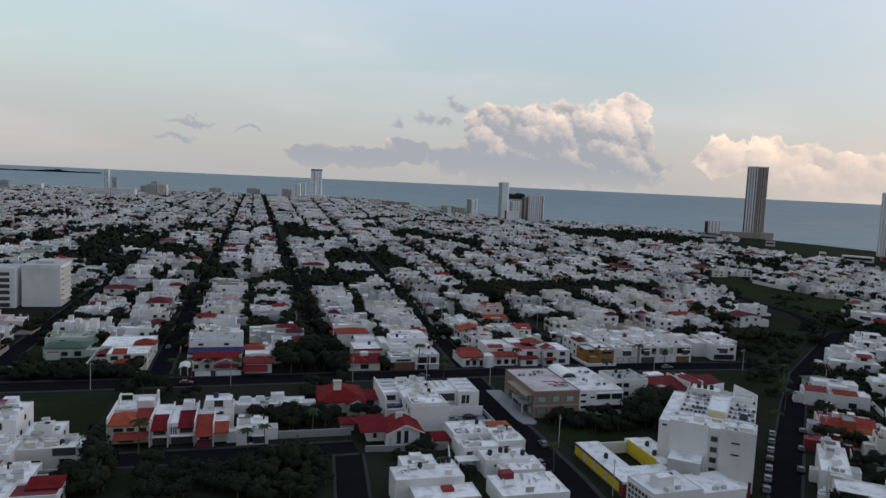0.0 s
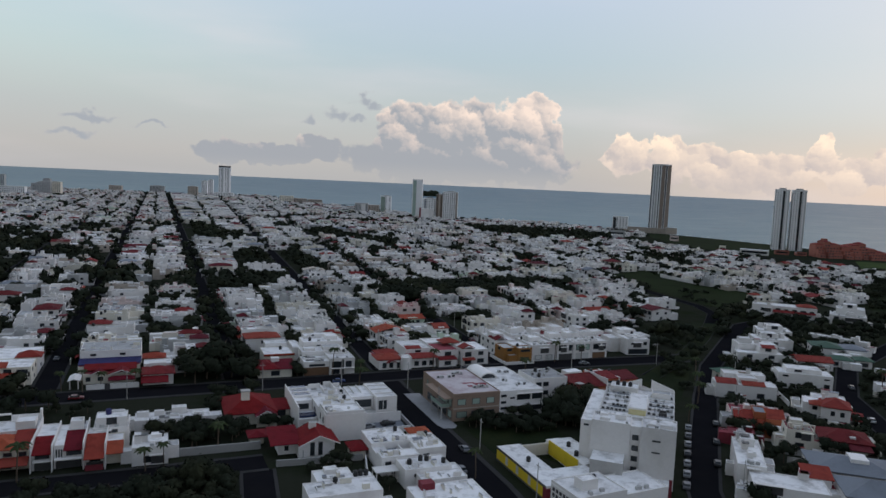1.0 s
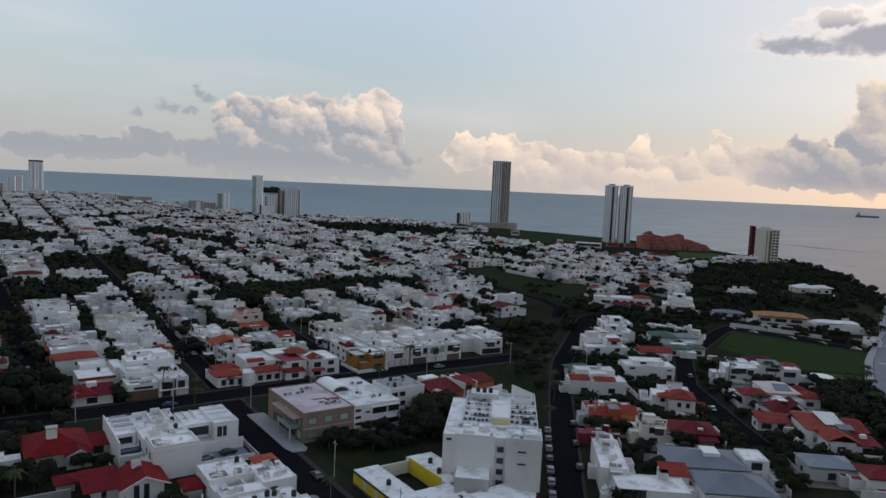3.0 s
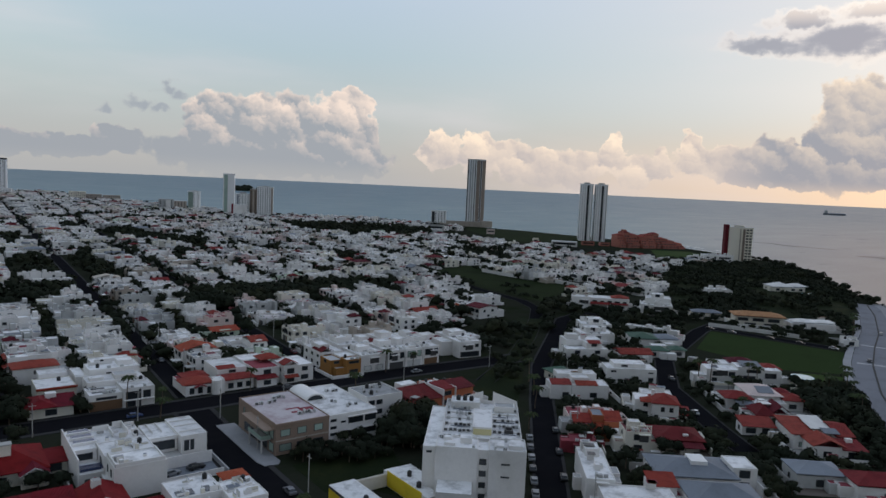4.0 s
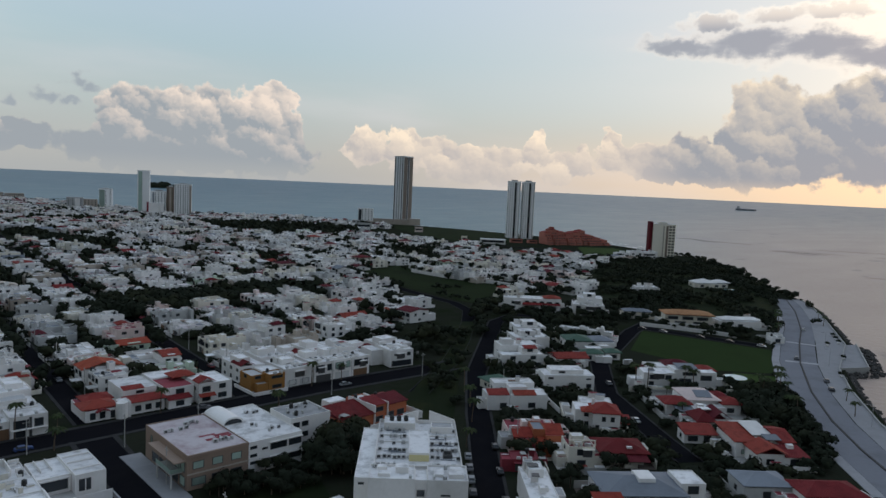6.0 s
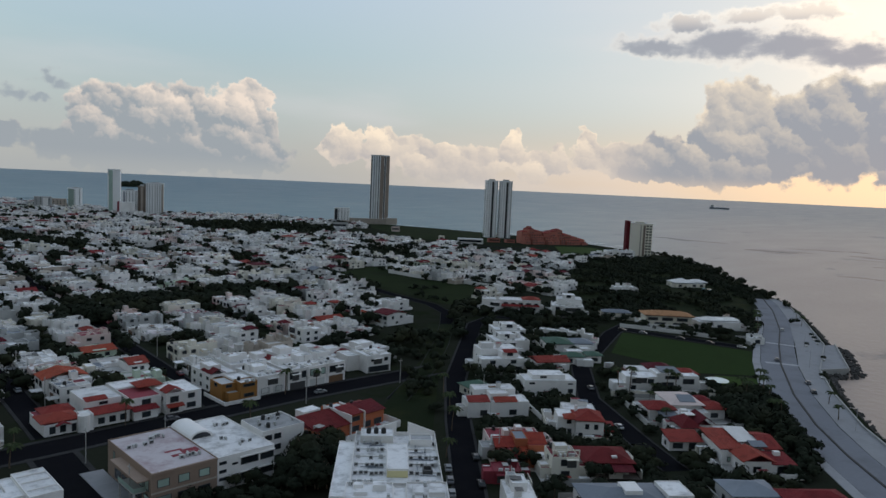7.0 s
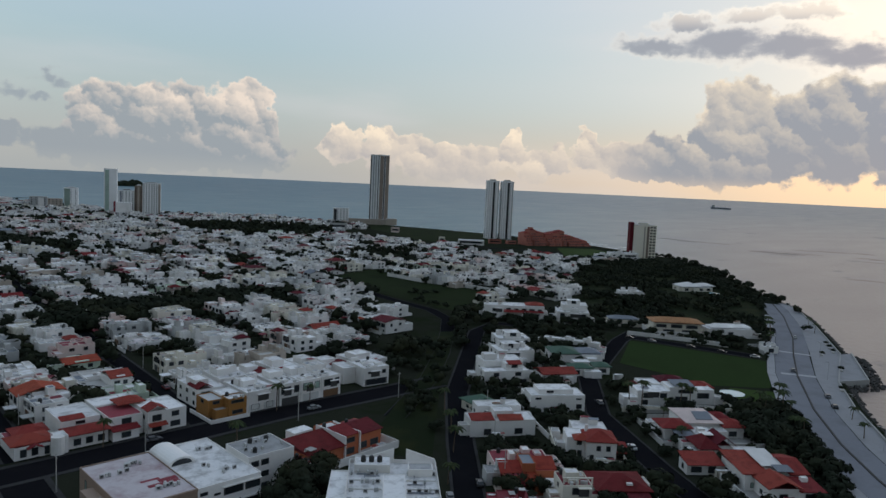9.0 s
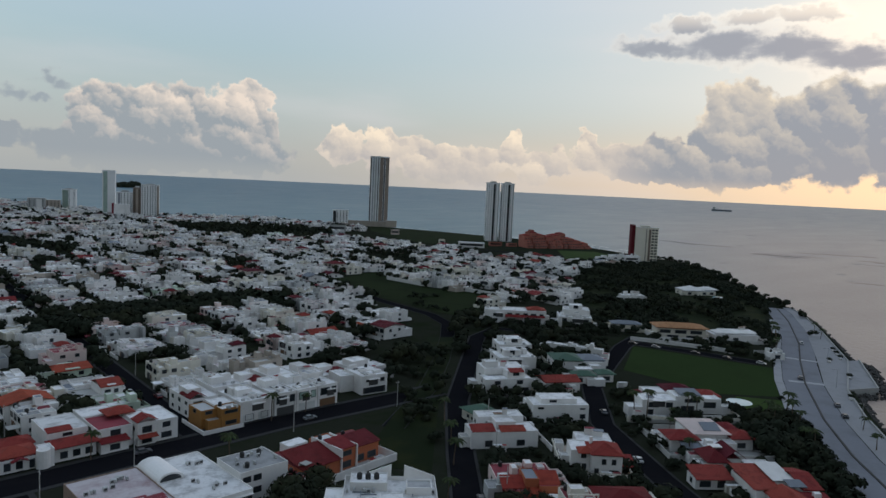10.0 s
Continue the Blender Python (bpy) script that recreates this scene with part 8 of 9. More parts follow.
# beyond the playing field
villa(373, 243, -46, "long villa with an orange-brown hipped roof and deep verandas", [(0, 0, 25, 11, 5.6, C, RR)], [("hip", -0.8, -0.8, 26, 12, 6.4, 1.8, "tile_brown")], wins=[(4, 0, 4.2, 5.5, 1.8, 0, False), (12, 0, 4.2, 6, 1.8, 0, False), (20, 0, 4.2, 6, 1.8, 0, False), (8, 0, 1.5, 6, 1.8, 0, False), (18, 0, 1.5, 6, 1.8, 0, False)], seed=88)
villa(393, 222, -40, "white pavilion with several low white roofs", [(0, 0, 24, 10, 3.8, W, RW), (10, 10.003, 28, 18, 3.4, W, RW)], [("hip", 2, 1, 13, 9, 4.5, 1.4, "wall_white"), ("hip", 14, 2, 24, 9, 4.5, 1.2, "wall_white")], seed=89)
villa(327, 322, -44, "white house with red tile awnings", [(0, 0, 11, 9, 6.8, W, RW), (11.003, 2, 34, 14, 6.4, W, RW)], [("shed", 11, -1, 22, 2.2, 3.6, 1.0, TR), ("shed", 23, 0, 33, 2.6, 3.6, 1.0, TR), ("hip", 24, 5, 34, 13, 7.0, 1.4, TR)], seed=90)
villa(351, 290, -50, "large white house with curved terraces", [(0, 0, 18, 16, 5.8, W, RW), (3, 4, 17, 16, 9.2, W, RW, 5.862), (6, 6, 13, 13, 11.4, W, RW, 9.262)], seed=91)
villa(373, 270, -46, "low house with a dark roof among trees", [(0, 0, 16, 8, 2.8, C, RG)], [("hip", 0, 0, 16, 8, 3.4, 1.4, "roof_slate")], seed=92)
villa(540, 312, -30, "white tent-roofed pavilion in the gardens", [(0, 0, 26, 14, 3.0, C, RG)], [("hip", 0, 0, 16, 14, 3.8, 2.8, "wall_white"), ("hip", 15, 3, 30, 13, 3.8, 2.0, "wall_white")], seed=93)
villa(700, 478, -38, "low white annex beside the cream hotel", [(0, 0, 32, 12, 7, W, RW), (-14, 4, -0.003, 14, 4, W, RW)], seed=94)
villa(468, 322, -40, "small white house in the gardens", [(0, 0, 16, 9, 4, W, RW)], seed=95)
long_wall = Geo()
band(long_wall, [(386, 478), (388, 440), (399, 404), (402, 378)], 0.25, 0.25, 0, 2.6, MAT["wall_white", "object"])
tagged(part("boundary_wall", long_wall), "long pale boundary wall beside the green strip", "wall", kind="structure")
walls = Geo()
band(walls, [(357, 249), (364, 234), (372, 214), (374, 203)], 0.2, 0.2, 0, 2.0, MAT["wall_white", "object"])
band(walls, [(6, 187), (27, 187)], 0.2, 0.2, 0, 2.0, KERB)
band(walls, [(29, 174.5), (50, 173)], 0.2, 0.2, 0, 1.6, KERB)
band(walls, [(36, 178), (36.5, 205)], 0.2, 0.2, 0, 2.0, KERB)
band(walls, [(50.4, 172), (47.2, 158)], 0.15, 0.15, 0, 1.7, MAT["wall_white", "object"])
tagged(part("garden_wall", walls), "pale rendered garden walls", "wall", kind="structure")
tagged(part("pool", Geo().prism([(295.5 + 4.6 * math.cos(k * 0.449), 166.8 + 4.6 * math.sin(k * 0.449)) for k in range(14)], -0.2, 0.12, POOL)), "round pale blue pool with paving", "pool", kind="structure")
tagged(part("pool", Geo().prism([(545, 286), (560, 292), (556, 298), (541, 292)], -0.2, 0.16, POOL)), "garden swimming pool of the hotel", "pool", kind="structure")
# ---- paved yards and boundary walls round the houses by the sea ----
def on_house(x, y, own):
    for inv, x0, y0, x1, y1 in FOOT:
        q = inv @ Vector((x, y, 0))
        if (inv, x0) != own and x0 < q.x < x1 and y0 < q.y < y1:
            return True
    return False


for i, (place, x0, y0, x1, y1, seed, house) in enumerate(LOTS):
    if not (130 < place.translation.x < 420 and place.translation.y < 345) or house.name.startswith(("office", "apart", "court")) or 250 <= place.translation.y <= 272 and place.translation.x < 215:
        continue
    r = random.Random(seed + 500)
    ax, ay, bx, by_ = x0 - r.uniform(1.5, 3.5), y0 - r.uniform(2.5, 5.0), x1 + r.uniform(1.5, 3.5), y1 + r.uniform(1.5, 3.5)
    corner = [place @ Vector((u, v, 0)) for u, v in ((ax, ay), (bx, ay), (bx, by_), (ax, by_))]
    if not any(near_street(c.x, c.y, -0.3) for c in corner):
        part("patio", Geo().box(ax, ay, -0.1, bx, by_, 0.06 + 0.004 * (i % 9), r.choice(("concrete", "wall_tan", "yard_brown", "yard_brown", "roof_slate"))), house)
    wall = r.choice(("wall_white", "wall_white", "wall_cream", "concrete"))
    hh = r.uniform(1.5, 2.3)
    own = (FOOT[i][0], FOOT[i][1])
    for (u0, v0, u1, v1) in ((ax, ay, bx, ay + 0.2), (bx - 0.2, ay + 0.203, bx, by_ - 0.203), (ax, by_ - 0.2, bx, by_), (ax, ay + 0.203, ax + 0.2, by_ - 0.203)):
        samples = [place @ Vector((u0 + (u1 - u0) * q, v0 + (v1 - v0) * q, 0)) for q in (0, 0.25, 0.5, 0.75, 1)]
        if any(near_street(c.x, c.y, -0.2) or on_house(c.x, c.y, own) or inside(GREENS[0], c.x, c.y) for c in samples):
            continue
        part("boundary_wall", Geo().box(u0, v0, 0, u1, v1, hh, wall), house)
    for k in range(r.choice((1, 2, 2))):                    # sheds and awnings in the yard
        sw, sd = r.uniform(1.8, 3.4), r.uniform(1.0, 1.3)
        u, v = r.uniform(ax + 0.3, max(ax + 0.4, bx - sw)), ay + 0.25
        c = place @ Vector((u + sw / 2, v + sd / 2, 0))
        if not near_street(c.x, c.y, 0.2) and not on_house(c.x, c.y, own):
            part("yard_shed", Geo().box(u, v, 0, u + sw, v + sd, r.uniform(1.9, 2.5), wall, r.choice(("roof_white", "roof_red", "roof_grey", "tile_red"))), house)

# ---- trees and woods ----
def clear_of_houses(x, y, pad):
    for inv, x0, y0, x1, y1 in FOOT:
        q = inv @ Vector((x, y, 0))
        if x0 - pad < q.x < x1 + pad and y0 - pad < q.y < y1 + pad:
            return False
    return True


def plant(poly, spacing, small, large, pad=2.2):
    xs, ys = [q[0] for q in poly], [q[1] for q in poly]
    for i in range(int((max(xs) - min(xs)) * (max(ys) - min(ys)) / spacing ** 2)):
        x, y = rng.uniform(min(xs), max(xs)), rng.uniform(min(ys), max(ys))
        if inside(poly, x, y) and clear_of_houses(x, y, pad) and not near_street(x, y, 0.4):
            FAR_TREES.append((x, y, rng.uniform(small, large)))


plant([(-24, 148), (18, 148), (18, 169), (-24, 169)], 3.4, 0.5, 0.85)
plant([(-2, 190), (36, 190), (36, 204), (-2, 204)], 4.2, 0.5, 0.8, 3.0)
plant([(17, 204), (36, 204), (36, 232), (17, 232)], 4.6, 0.5, 0.9, 3.0)
plant([(-36, 208), (-4, 208), (-4, 230), (-36, 230)], 7.0, 0.3, 0.6)
plant([(-120, 249.4), (-36, 249.4), (-36, 255), (-120, 255)], 2.4, 0.8, 1.2, 1.0)
plant([(-95, 262), (-76, 262), (-76, 275), (-95, 275)], 4.0, 0.6, 1.1)
plant([(29, 246.5), (49, 246.5), (49, 256), (29, 258)], 3.0, 0.6, 1.0, 0.6)
plant([(-38, 160), (-28, 160), (-30, 184), (-40, 184)], 4.0, 0.6, 1.0)
plant([(84, 184), (104, 178), (126, 188), (128, 196), (112, 193), (84, 192)], 3.4, 0.4, 0.75, 0.6)
plant([(118, 168), (134, 186), (132, 204), (112, 190)], 3.6, 0.8, 1.2)
plant([(36, 120), (52, 120), (52, 178), (36, 178)], 6.0, 0.3, 0.6)
plant([(125, 120), (200, 105), (240, 108), (290, 150), (262, 214), (240, 215), (180, 190)], 4.3, 0.4, 1.0, 1.0)
plant([(262, 160), (282, 150), (284, 158), (272, 166)], 3.2, 0.5, 0.9)
plant([(220, 112), (246, 112), (292, 148), (262, 152), (236, 134)], 3.4, 0.6, 1.0)
plant([(185, 200), (260, 205), (330, 240), (345, 262), (330, 330), (290, 290), (240, 245)], 4.8, 0.5, 1.1, 1.2)
for x, y, k in ((229, 279, 1.7), (234, 283, 1.5), (225, 283, 1.4), (238, 290, 1.3), (247, 284, 1.2), (190, 229, 1.1), (186, 226, 0.9), (266, 281, 1.5), (272, 287, 1.7), (279, 292, 1.4), (262, 276, 1.2), (285, 300, 1.2), (290, 309, 1.5), (297, 313, 1.3), (305, 318, 1.4), (311, 326, 1.5), (308, 310, 1.2), (318, 334, 1.3), (326, 328, 1.2),
                (14, 249, 1.3), (18, 254, 1.6), (22, 261, 1.8), (16, 263, 1.5), (20, 270, 1.7), (25, 268, 1.5), (26, 254, 1.4), (30, 249.5, 1.1), (14, 273, 1.4), (2, 200.6, 0.8), (5, 200, 0.95), (8.6, 200, 0.95), (11.6, 200.8, 0.8), (16, 197, 0.8), (20, 229, 0.9), (29, 230, 1.0),
                (4, 169, 1.0), (10, 168, 1.1), (15, 167, 1.0), (-32, 232, 1.0), (-36, 231, 1.0), (-26, 230, 0.9), (121, 192.5, 1.5), (125.5, 191, 1.3), (119, 186.5, 1.3), (127.5, 186, 1.2), (193.8, 141, 1.3), (202, 131, 1.3), (196, 116.5, 1.2), (248, 139, 1.2), (255, 129, 1.2), (52, 260, 0.9),
                (-33.5, 172.2, 1.3), (-36.5, 183, 1.1), (-33.5, 161, 1.1), (-36, 164, 1.0), (-31, 160, 0.9), (199, 208, 0.8), (204, 209, 0.9), (208, 206, 0.7)):
    FAR_TREES.append((x, y, k))
for k in range(16):
    q = rng.random()
    FAR_TREES.append((238 + 70 * q + 5.6, 246 + 62 * q - 5.6, rng.uniform(0.5, 0.9)))
plant([(242, 138), (253, 128), (266, 124), (276, 136), (290, 152), (263, 148)], 2.6, 0.7, 1.4)
for (ax, ay), (bx, by_) in zip(BLVD[4:9], BLVD[5:10]):          # shrubs in the footpath's verge
    ln = math.hypot(bx - ax, by_ - ay)
    for k in range(int(ln / 5.5)):
        q, o = (k + rng.random() * 0.6) * 5.5 / ln, rng.uniform(11.5, 13.5)
        FAR_TREES.append((ax + (bx - ax) * q - o * (by_ - ay) / ln, ay + (by_ - ay) * q + o * (bx - ax) / ln, rng.uniform(0.3, 0.5)))
plant([(375, 176), (395, 184), (430, 204), (424, 214), (390, 232), (376, 232), (368, 250), (356, 256)], 5.2, 0.5, 1.0)
plant([(318, 262), (400, 250), (404, 300), (340, 345), (312, 330)], 5.5, 0.6, 1.2)
plant([(150, 228), (196, 252), (232, 276), (210, 284)], 7.0, 0.5, 1.2)
plant([(126, 262), (215, 262), (215, 290), (126, 290)], 6.0, 0.4, 0.8)
for i in range(46):
    q = rng.uniform(300, 660)
    FAR_TREES.append((-84 + rng.choice((-5.4, 5.4)) + rng.uniform(-0.6, 0.6), q, rng.uniform(0.9, 1.3)))
for i in range(22):
    FAR_TREES.append((27 + rng.choice((-5.2, 5.2)) + rng.uniform(-0.6, 0.6), rng.uniform(252, 330), rng.uniform(0.8, 1.2)))
for i in range(440):                                    # brush over the lower end of the meadow
    x, y = rng.uniform(318, 405), rng.uniform(335, 440)
    if inside(GREENS[5], x, y) and not near_street(x, y, 0.5) and noise.noise(Vector((x * 0.03, y * 0.03, 5))) > (y - 380) * 0.006:
        FAR_TREES.append((x, y, rng.uniform(0.35, 0.75)))
for poly in WOODS:
    xs, ys = [q[0] for q in poly], [q[1] for q in poly]
    area = (max(xs) - min(xs)) * (max(ys) - min(ys))
    gardens = poly in (GREENS[7], GROVES[0])
    for i in range(int(area / (15 if gardens else 42))):
        x, y = rng.uniform(min(xs), max(xs)), rng.uniform(min(ys), max(ys))
        if not inside(poly, x, y) or near_street(x, y, 0.8) or not clear_of_houses(x, y, 2.0) or noise.noise(Vector((x * 0.03, y * 0.03, 0))) < -0.22:
            continue
        if gardens and (math.hypot(x - 548, (y - 306) * 1.2) < 26 or noise.noise(Vector((x * 0.022, y * 0.022, 9))) < -0.34):
            continue
        FAR_TREES.append((x, y, rng.uniform(0.4, 0.95) if gardens else rng.uniform(0.8, 1.6)))
for i in range(620):                                    # continuous canopy of the long wood
    x, y = rng.uniform(116, 274), rng.uniform(388, 448)
    if inside(WOODS[0], x, y):
        FAR_TREES.append((x, y, rng.uniform(1.0, 1.7)))
CANOPIES = [[(-319, 1066), (-258, 1137), (-222, 978), (-275, 919)], [(-214, 809), (-163, 862), (-92, 806), (-79, 703), (-114, 647), (-179, 700)], [(-144, 676), (-110, 663), (-89, 525), (-108, 514)],
            [(-35, 522), (-14, 530), (-11, 438), (-28, 430)], [(-215, 701), (-190, 708), (-174, 648), (-194, 634)], [(-58, 674), (-47, 677), (-32, 436), (-41, 436)]]
canopy_rng = random.Random(23)
for poly in CANOPIES:                                   # tall old trees over the western blocks
    xs, ys = [q[0] for q in poly], [q[1] for q in poly]
    for i in range(int((max(xs) - min(xs)) * (max(ys) - min(ys)) / 60)):
        x, y = canopy_rng.uniform(min(xs), max(xs)), canopy_rng.uniform(min(ys), max(ys))
        if inside(poly, x, y) and noise.noise(Vector((x * 0.02, y * 0.012, 4))) > -0.2:
            FAR_TREES.append((x, y, canopy_rng.uniform(1.1, 1.8)))
for (ax, ay), (bx, by_) in zip(COAST[12:20], COAST[13:21]):  # scrub and trees on the shore edge
    ln = math.hypot(bx - ax, by_ - ay)
    for i in range(int(ln / 2.4)):
        q, o = rng.random(), rng.uniform(0.5, 5.0)
        FAR_TREES.append((ax + (bx - ax) * q - o * (by_ - ay) / ln, ay + (by_ - ay) * q + o * (bx - ax) / ln, rng.choice((0.35, 0.5, 0.6, 0.7, 1.0, 1.2))))
for x, y in ((523, 222.5), (519, 221), (526, 225), (458, 195.5), (548, 254), (543, 258), (537, 255), (530, 250), (524, 247), (517, 243), (551, 246), (508, 240), (556, 250)):
    FAR_TREES.append((x, y, rng.uniform(0.7, 1.0)))
for i in range(26):                                     # scattered over the green by the avenue
    q = rng.random()
    FAR_TREES.append((166 + 100 * q + rng.uniform(-9, 9), 204 + 92 * q + rng.uniform(-6, 6), rng.uniform(0.5, 1.0)))
FAR_TREES[:] = [t for t in FAR_TREES if not inside(GREENS[1], t[0], t[1]) and math.hypot(t[0] - 295.5, t[1] - 166.8) > 7 and not inside(GREENS[0], t[0], t[1])]
near_trees = sorted((t for t in FAR_TREES), key=lambda t: math.hypot(t[0] - 60, t[1] - 150))[:290]
for x, y, s in near_trees:
    put_tree(x, y, s, rng)
woods = Geo()
for x, y, s in FAR_TREES:
    if (x, y, s) in near_trees:
        continue
    woods.joined(rng.choice(TREE_SMALL if math.hypot(x - 30, y - 60) < 400 else TREE_TINY if y < 800 else TREE_SPECK), pose(x, y, -0.6 * s, 0, 0, rng.uniform(0, 360)) @ Matrix.Diagonal((s, s, s * rng.uniform(0.7, 1.2), 1)))
tagged(part("woods", woods), "dark green trees in woods, gardens and along streets", "trees", kind="stuff")
# ---- cars, lamps, poles, palms ----
CAR_PAINT = {"white": (0.5, 0.5, 0.5), "silver": (0.22, 0.23, 0.24), "black": (0.02, 0.02, 0.022), "red": (0.14, 0.012, 0.014), "grey": (0.12, 0.12, 0.13), "blue": (0.03, 0.06, 0.16)}
CAR_MESH = {}
for cname, ccol in CAR_PAINT.items():
    paint = material("car_paint_" + cname, ccol, 0.3, 0.04, 3.0, bump=0.0, spec=0.5)
    body = Geo()
    prof = [(-2.1, 0.35), (2.1, 0.35), (2.12, 0.75), (1.2, 0.92), (-1.95, 0.98), (-2.12, 0.7)]
    body.add([(px_, s * 0.85, pz) for s in (-1, 1) for px_, pz in prof], [(0, 1, 2, 3, 4, 5), (11, 10, 9, 8, 7, 6)] + [(i, 6 + i, 6 + (i + 1) % 6, (i + 1) % 6) for i in range(6)], paint)
    cab = Geo()
    lo, hi = [(-1.75, 0.96), (0.95, 0.90)], [(-1.35, 1.42), (0.25, 1.42)]
    cab.add([(-1.75, -0.8, 0.95), (0.95, -0.8, 0.91), (0.95, 0.8, 0.91), (-1.75, 0.8, 0.95), (-1.3, -0.66, 1.42), (0.3, -0.66, 1.42), (0.3, 0.66, 1.42), (-1.3, 0.66, 1.42)], [(0, 1, 5, 4), (1, 2, 6, 5), (2, 3, 7, 6), (3, 0, 4, 7)], "glass")
    cab.f.append((4, 5, 6, 7))
    cab.k.append(paint)
    CAR_MESH[cname] = (body.mesh("body"), cab.mesh("cabin"))
wheel_geo = Geo()
wheel_geo.add([(0.33 * math.cos(2 * math.pi * i / 10), yy, 0.33 * math.sin(2 * math.pi * i / 10)) for yy in (-0.1, 0.1) for i in range(10)], [(i, 10 + i, 10 + (i + 1) % 10, (i + 1) % 10) for i in range(10)] + [tuple(range(10)), tuple(range(19, 9, -1))], RUBBER)
WHEEL = wheel_geo.mesh("wheel")
car_rng = random.Random(21)


def car(x, y, heading, colour=None):
    colour = colour or car_rng.choice(("white", "silver", "black", "black", "grey", "grey", "grey", "red", "blue", "black"))
    e = thing("car", pose(x, y, 0.03, 0, 0, 90 - heading), f"{colour} car parked or standing on the street", "car", "cars on the streets")
    part("body", CAR_MESH[colour][0], e)
    part("cabin", CAR_MESH[colour][1], e)
    for wx in (-1.3, 1.3):
        for wy in (-0.8, 0.8):
            part("wheel", WHEEL, e, m=pose(wx, wy, 0.33))
    return e


for i in range(7):                                      # parked beside the apartment block
    q = i * 7.4
    car(119.4 + q * 0.66, 136.6 + q * 0.75, 41, car_rng.choice(("black", "grey", "black", "silver")))
for i in range(3):
    q = 6 + i * 17
    car(133 + q * 0.67, 141 + q * 0.74, 41, car_rng.choice(("black", "grey")))
for x, y, h in ((430, 191.5, 67), (321.5, 141.6, 64), (309, 135.4, 62), (352, 165, 66), (352, 232, 167), (357, 214, 167), (360, 200, 167), (349.5, 243, 167), (364, 186, 167), (71, 160, 2), (77, 172, 2), (131, 262, 5), (132, 290, 5), (126.5, 300, 5), (110, 246, 90), (60, 240, 90), (-20, 240, 90), (160, 243, 90),
                (242, 190, 40), (213, 160, 40), (298, 229, 65), (83, 300, 2), (87, 330, 2), (84, 360, 2), (27, 300, 0), (29, 340, 0), (25, 380, 0), (-31, 290, 0), (-28, 330, 0), (-29, 420, 0)):
    car(x, y, h)
car(63.5, 195.5, 80, "black")
car(57.5, 194.6, 75, "silver")

# street lamps and utility poles
LAMP_POLE = Geo().tube(0, 0, 0, 7.5, 0.09, 0.06, METAL, 6).mesh("pole")
LAMP_ARM = Geo().box(-0.05, -0.04, 7.35, 1.7, 0.04, 7.45, METAL).mesh("arm")
LAMP_HEAD = Geo().box(1.5, -0.14, 7.28, 2.2, 0.14, 7.42, METAL).mesh("lamp_head")
POLE = Geo().tube(0, 0, 0, 9.0, 0.14, 0.10, "concrete", 7).mesh("pole")
BAR = Geo().box(-0.9, -0.06, 8.2, 0.9, 0.06, 8.32, "concrete").mesh("crossarm")


def street_lamp(x, y, turn):
    e = thing("street_lamp", pose(x, y, 0.1, 0, 0, turn), "tall grey metal street lamp beside the road", "street lamp", "street lamps")
    part("pole", LAMP_POLE, e)
    part("arm", LAMP_ARM, e)
    part("lamp_head", LAMP_HEAD, e)


def utility_pole(x, y, turn):
    e = thing("utility_pole", pose(x, y, 0.05, 0, 0, turn), "grey concrete utility pole on the pavement", "pole", "utility poles")
    part("pole", POLE, e)
    part("crossarm", BAR, e)


for x in (-90, -48, -6, 34, 60, 104, 150, 190):
    utility_pole(x, 236.6, 0)
for y in (140, 170, 200, 228):
    utility_pole(80.6, y, 90)
for y in (280, 320, 360, 400, 440):
    utility_pole(131.2 + 0.07 * (y - 250), y, 90)
    utility_pole(84.2 + 0.045 * (y - 250), y, 90)
for q in (0, 26, 52, 78, 104, 130):
    utility_pole(121 + q * 0.68 + 7.6, 134 + q * 0.73 - 5.6, 45)
for a, b in zip(BLVD[2:8], BLVD[3:9]):
    for k in (0.0,):
        x, y = a[0] + (b[0] - a[0]) * k, a[1] + (b[1] - a[1]) * k
        street_lamp(x + 4.0, y - 10.4, 110)

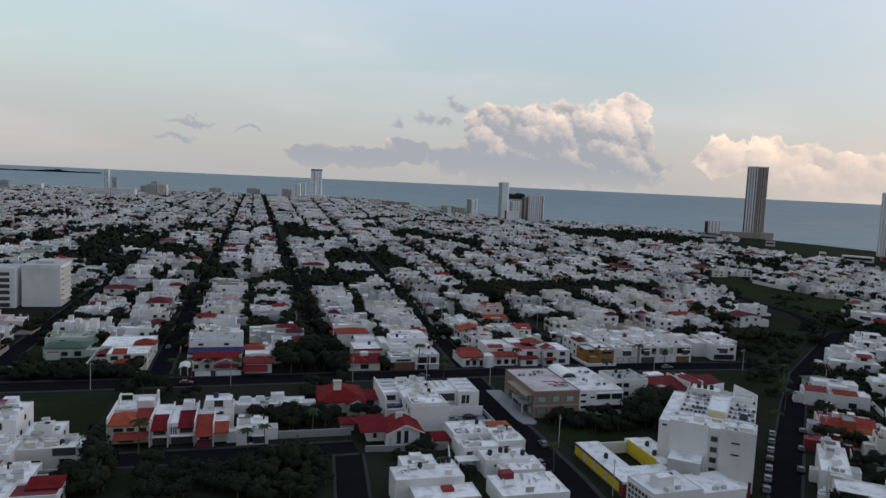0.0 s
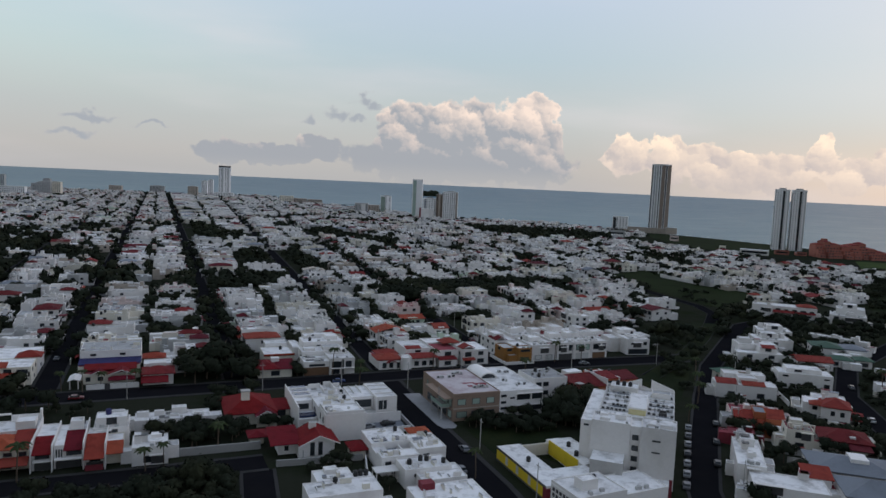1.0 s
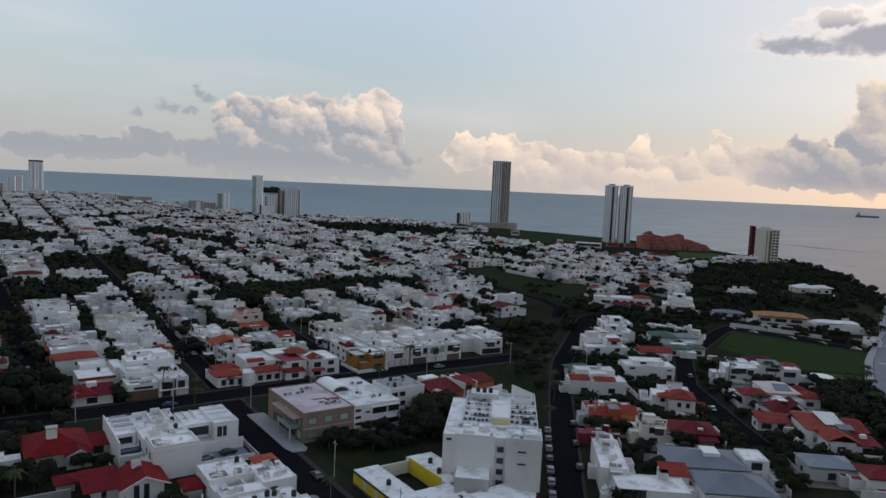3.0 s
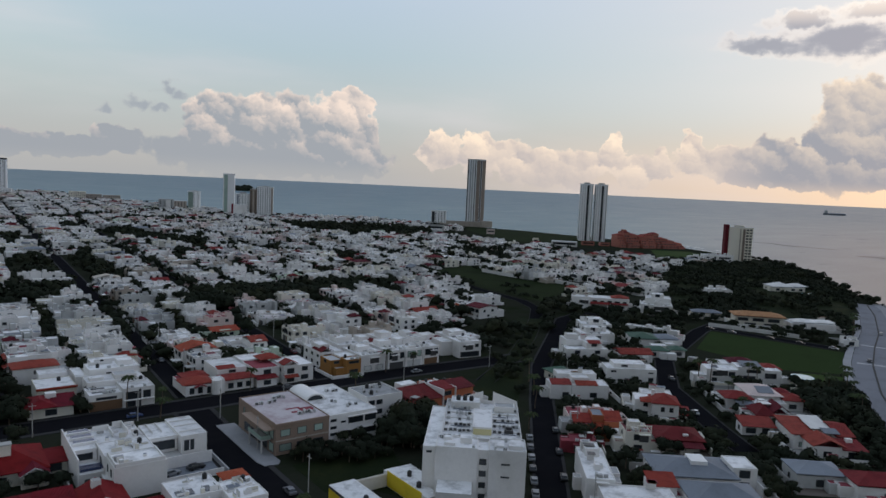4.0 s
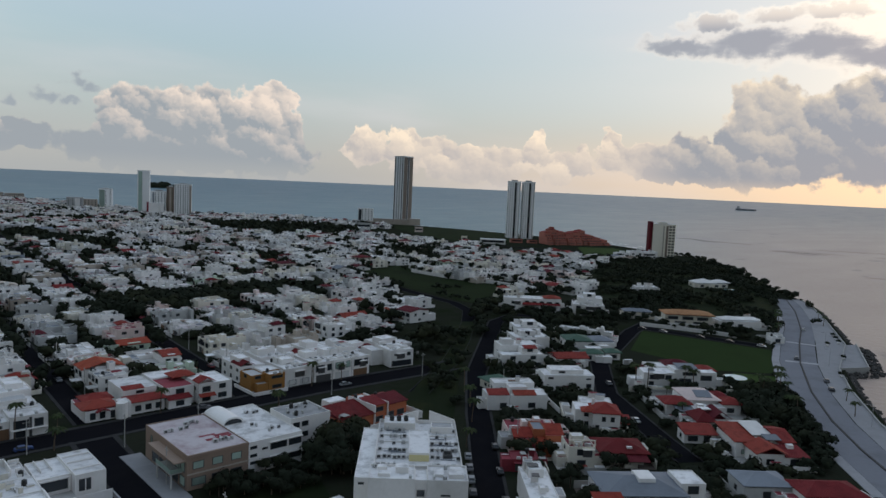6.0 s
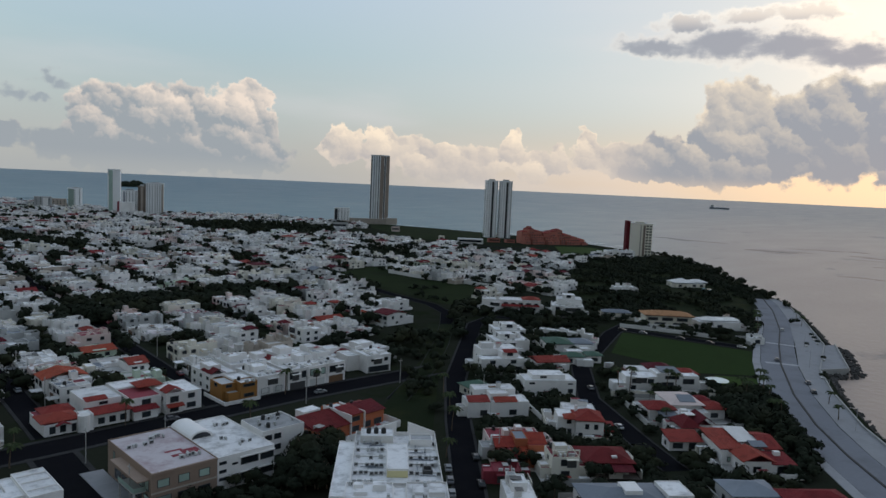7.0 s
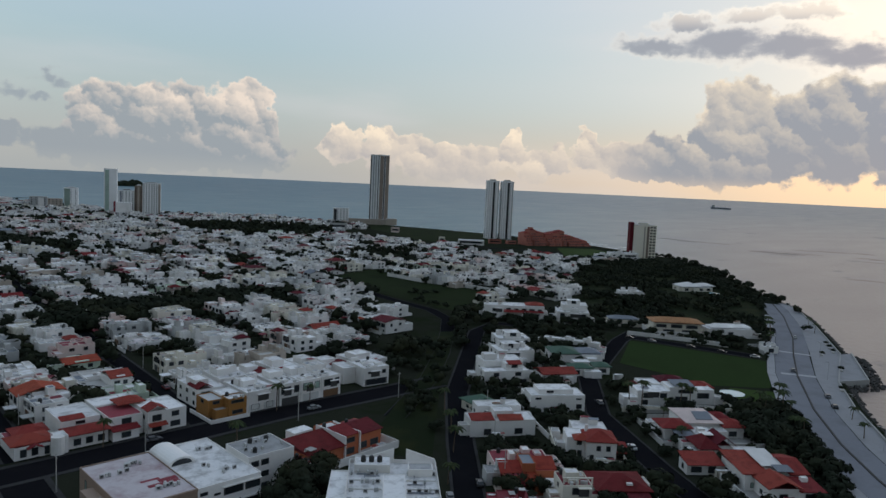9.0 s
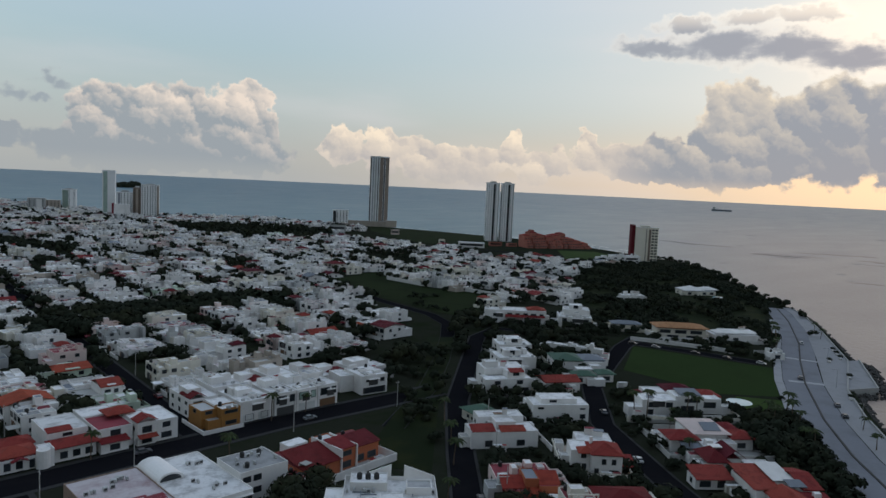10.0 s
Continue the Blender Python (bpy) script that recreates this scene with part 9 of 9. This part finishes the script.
# palms
palm_rng = random.Random(31)
for x, y in ((299, 127), (281, 118.5), (455, 190), (478, 201), (395, 191), (402, 194), (410, 197), (420, 201), (436, 209), (283, 150), (280, 143), (275, 139), (286, 147), (272, 146), (266, 134), (262, 130), (278, 150)):
    if near_street(x, y, -1.2) and y < 160 and x < 300:
        x, y = x - 6.5, y + 5.5
    put_palm(x, y, palm_rng.uniform(0.8, 1.25), palm_rng, "palms of the seafront")
for x, y in ((17, 192), (0, 180), (-26, 181), (4, 181), (-19, 247.5), (-14, 249), (-25, 249), (-4, 249), (66, 236), (70, 249), (60, 250), (98, 249.5), (249, 178), (256, 172), (259, 169), (262, 167), (246, 181), (238, 164), (229, 153), (154, 176), (170, 190), (180, 201), (190, 214), (72.6, 155), (150, 249), (163, 250), (122, 222)):
    put_palm(x, y, palm_rng.uniform(0.7, 1.1), palm_rng, "palms of the gardens")

# planters with shrubs on the promenade
PLANTER = Geo().box(-1.6, -0.6, 0, 1.6, 0.6, 0.5, "concrete").mesh("trough")
shrub_rng = random.Random(77)
SHRUB = leaf_crown(shrub_rng, 1.3, 2.2, 160, 0.2, 3).mesh("shrub")
for x, y, turn in ((426, 175, 25), (409, 166.5, 25), (418, 171, 25), (398, 168, 20), (372, 152, 25), (336, 141, 25)):
    e = thing("planter", pose(x, y, 0.1, 0, 0, turn), "concrete planter with a dark shrub on the promenade", "planter", "planters of the promenade")
    part("trough", PLANTER, e)
    part("shrub", SHRUB, e, m=pose(0, 0, 0.2))
# boulders below the sea wall
rock_rng = random.Random(41)
rock_shapes = []
for i in range(5):
    bm = bmesh.new()
    bmesh.ops.create_icosphere(bm, subdivisions=1, radius=1.0)
    for v in bm.verts:
        v.co *= 0.75 + 0.5 * noise.noise(v.co * 1.3 + Vector((i * 7, 0, 0)))
    g = Geo().add([tuple(v.co) for v in bm.verts], [tuple(v.index for v in f.verts) for f in bm.faces], ROCK)
    bm.free()
    rock_shapes.append(g)
rocks = Geo()
PLATFORM = [(350, 145), (363, 138), (390, 149), (416, 159.5)]
for a, b in list(zip(SEAWALL[2:], SEAWALL[3:])) + list(zip(PLATFORM, PLATFORM[1:])):
    ln = math.hypot(b[0] - a[0], b[1] - a[1])
    for i in range(int(ln * 2.2)):
        k, off = rock_rng.random(), rock_rng.uniform(0.8, 6.5)
        x, y = a[0] + (b[0] - a[0]) * k + off * 0.45, a[1] + (b[1] - a[1]) * k - off * 0.9
        s = rock_rng.uniform(0.7, 1.5)
        rocks.joined(rock_rng.choice(rock_shapes), pose(x, y, -0.9 - off * 0.35, 0, 0, rock_rng.uniform(0, 360)) @ Matrix.Diagonal((s * 1.2, s, s * 0.8, 1)))
tagged(part("boulders", rocks), "dark boulders piled below the sea wall", "rocks", kind="stuff")
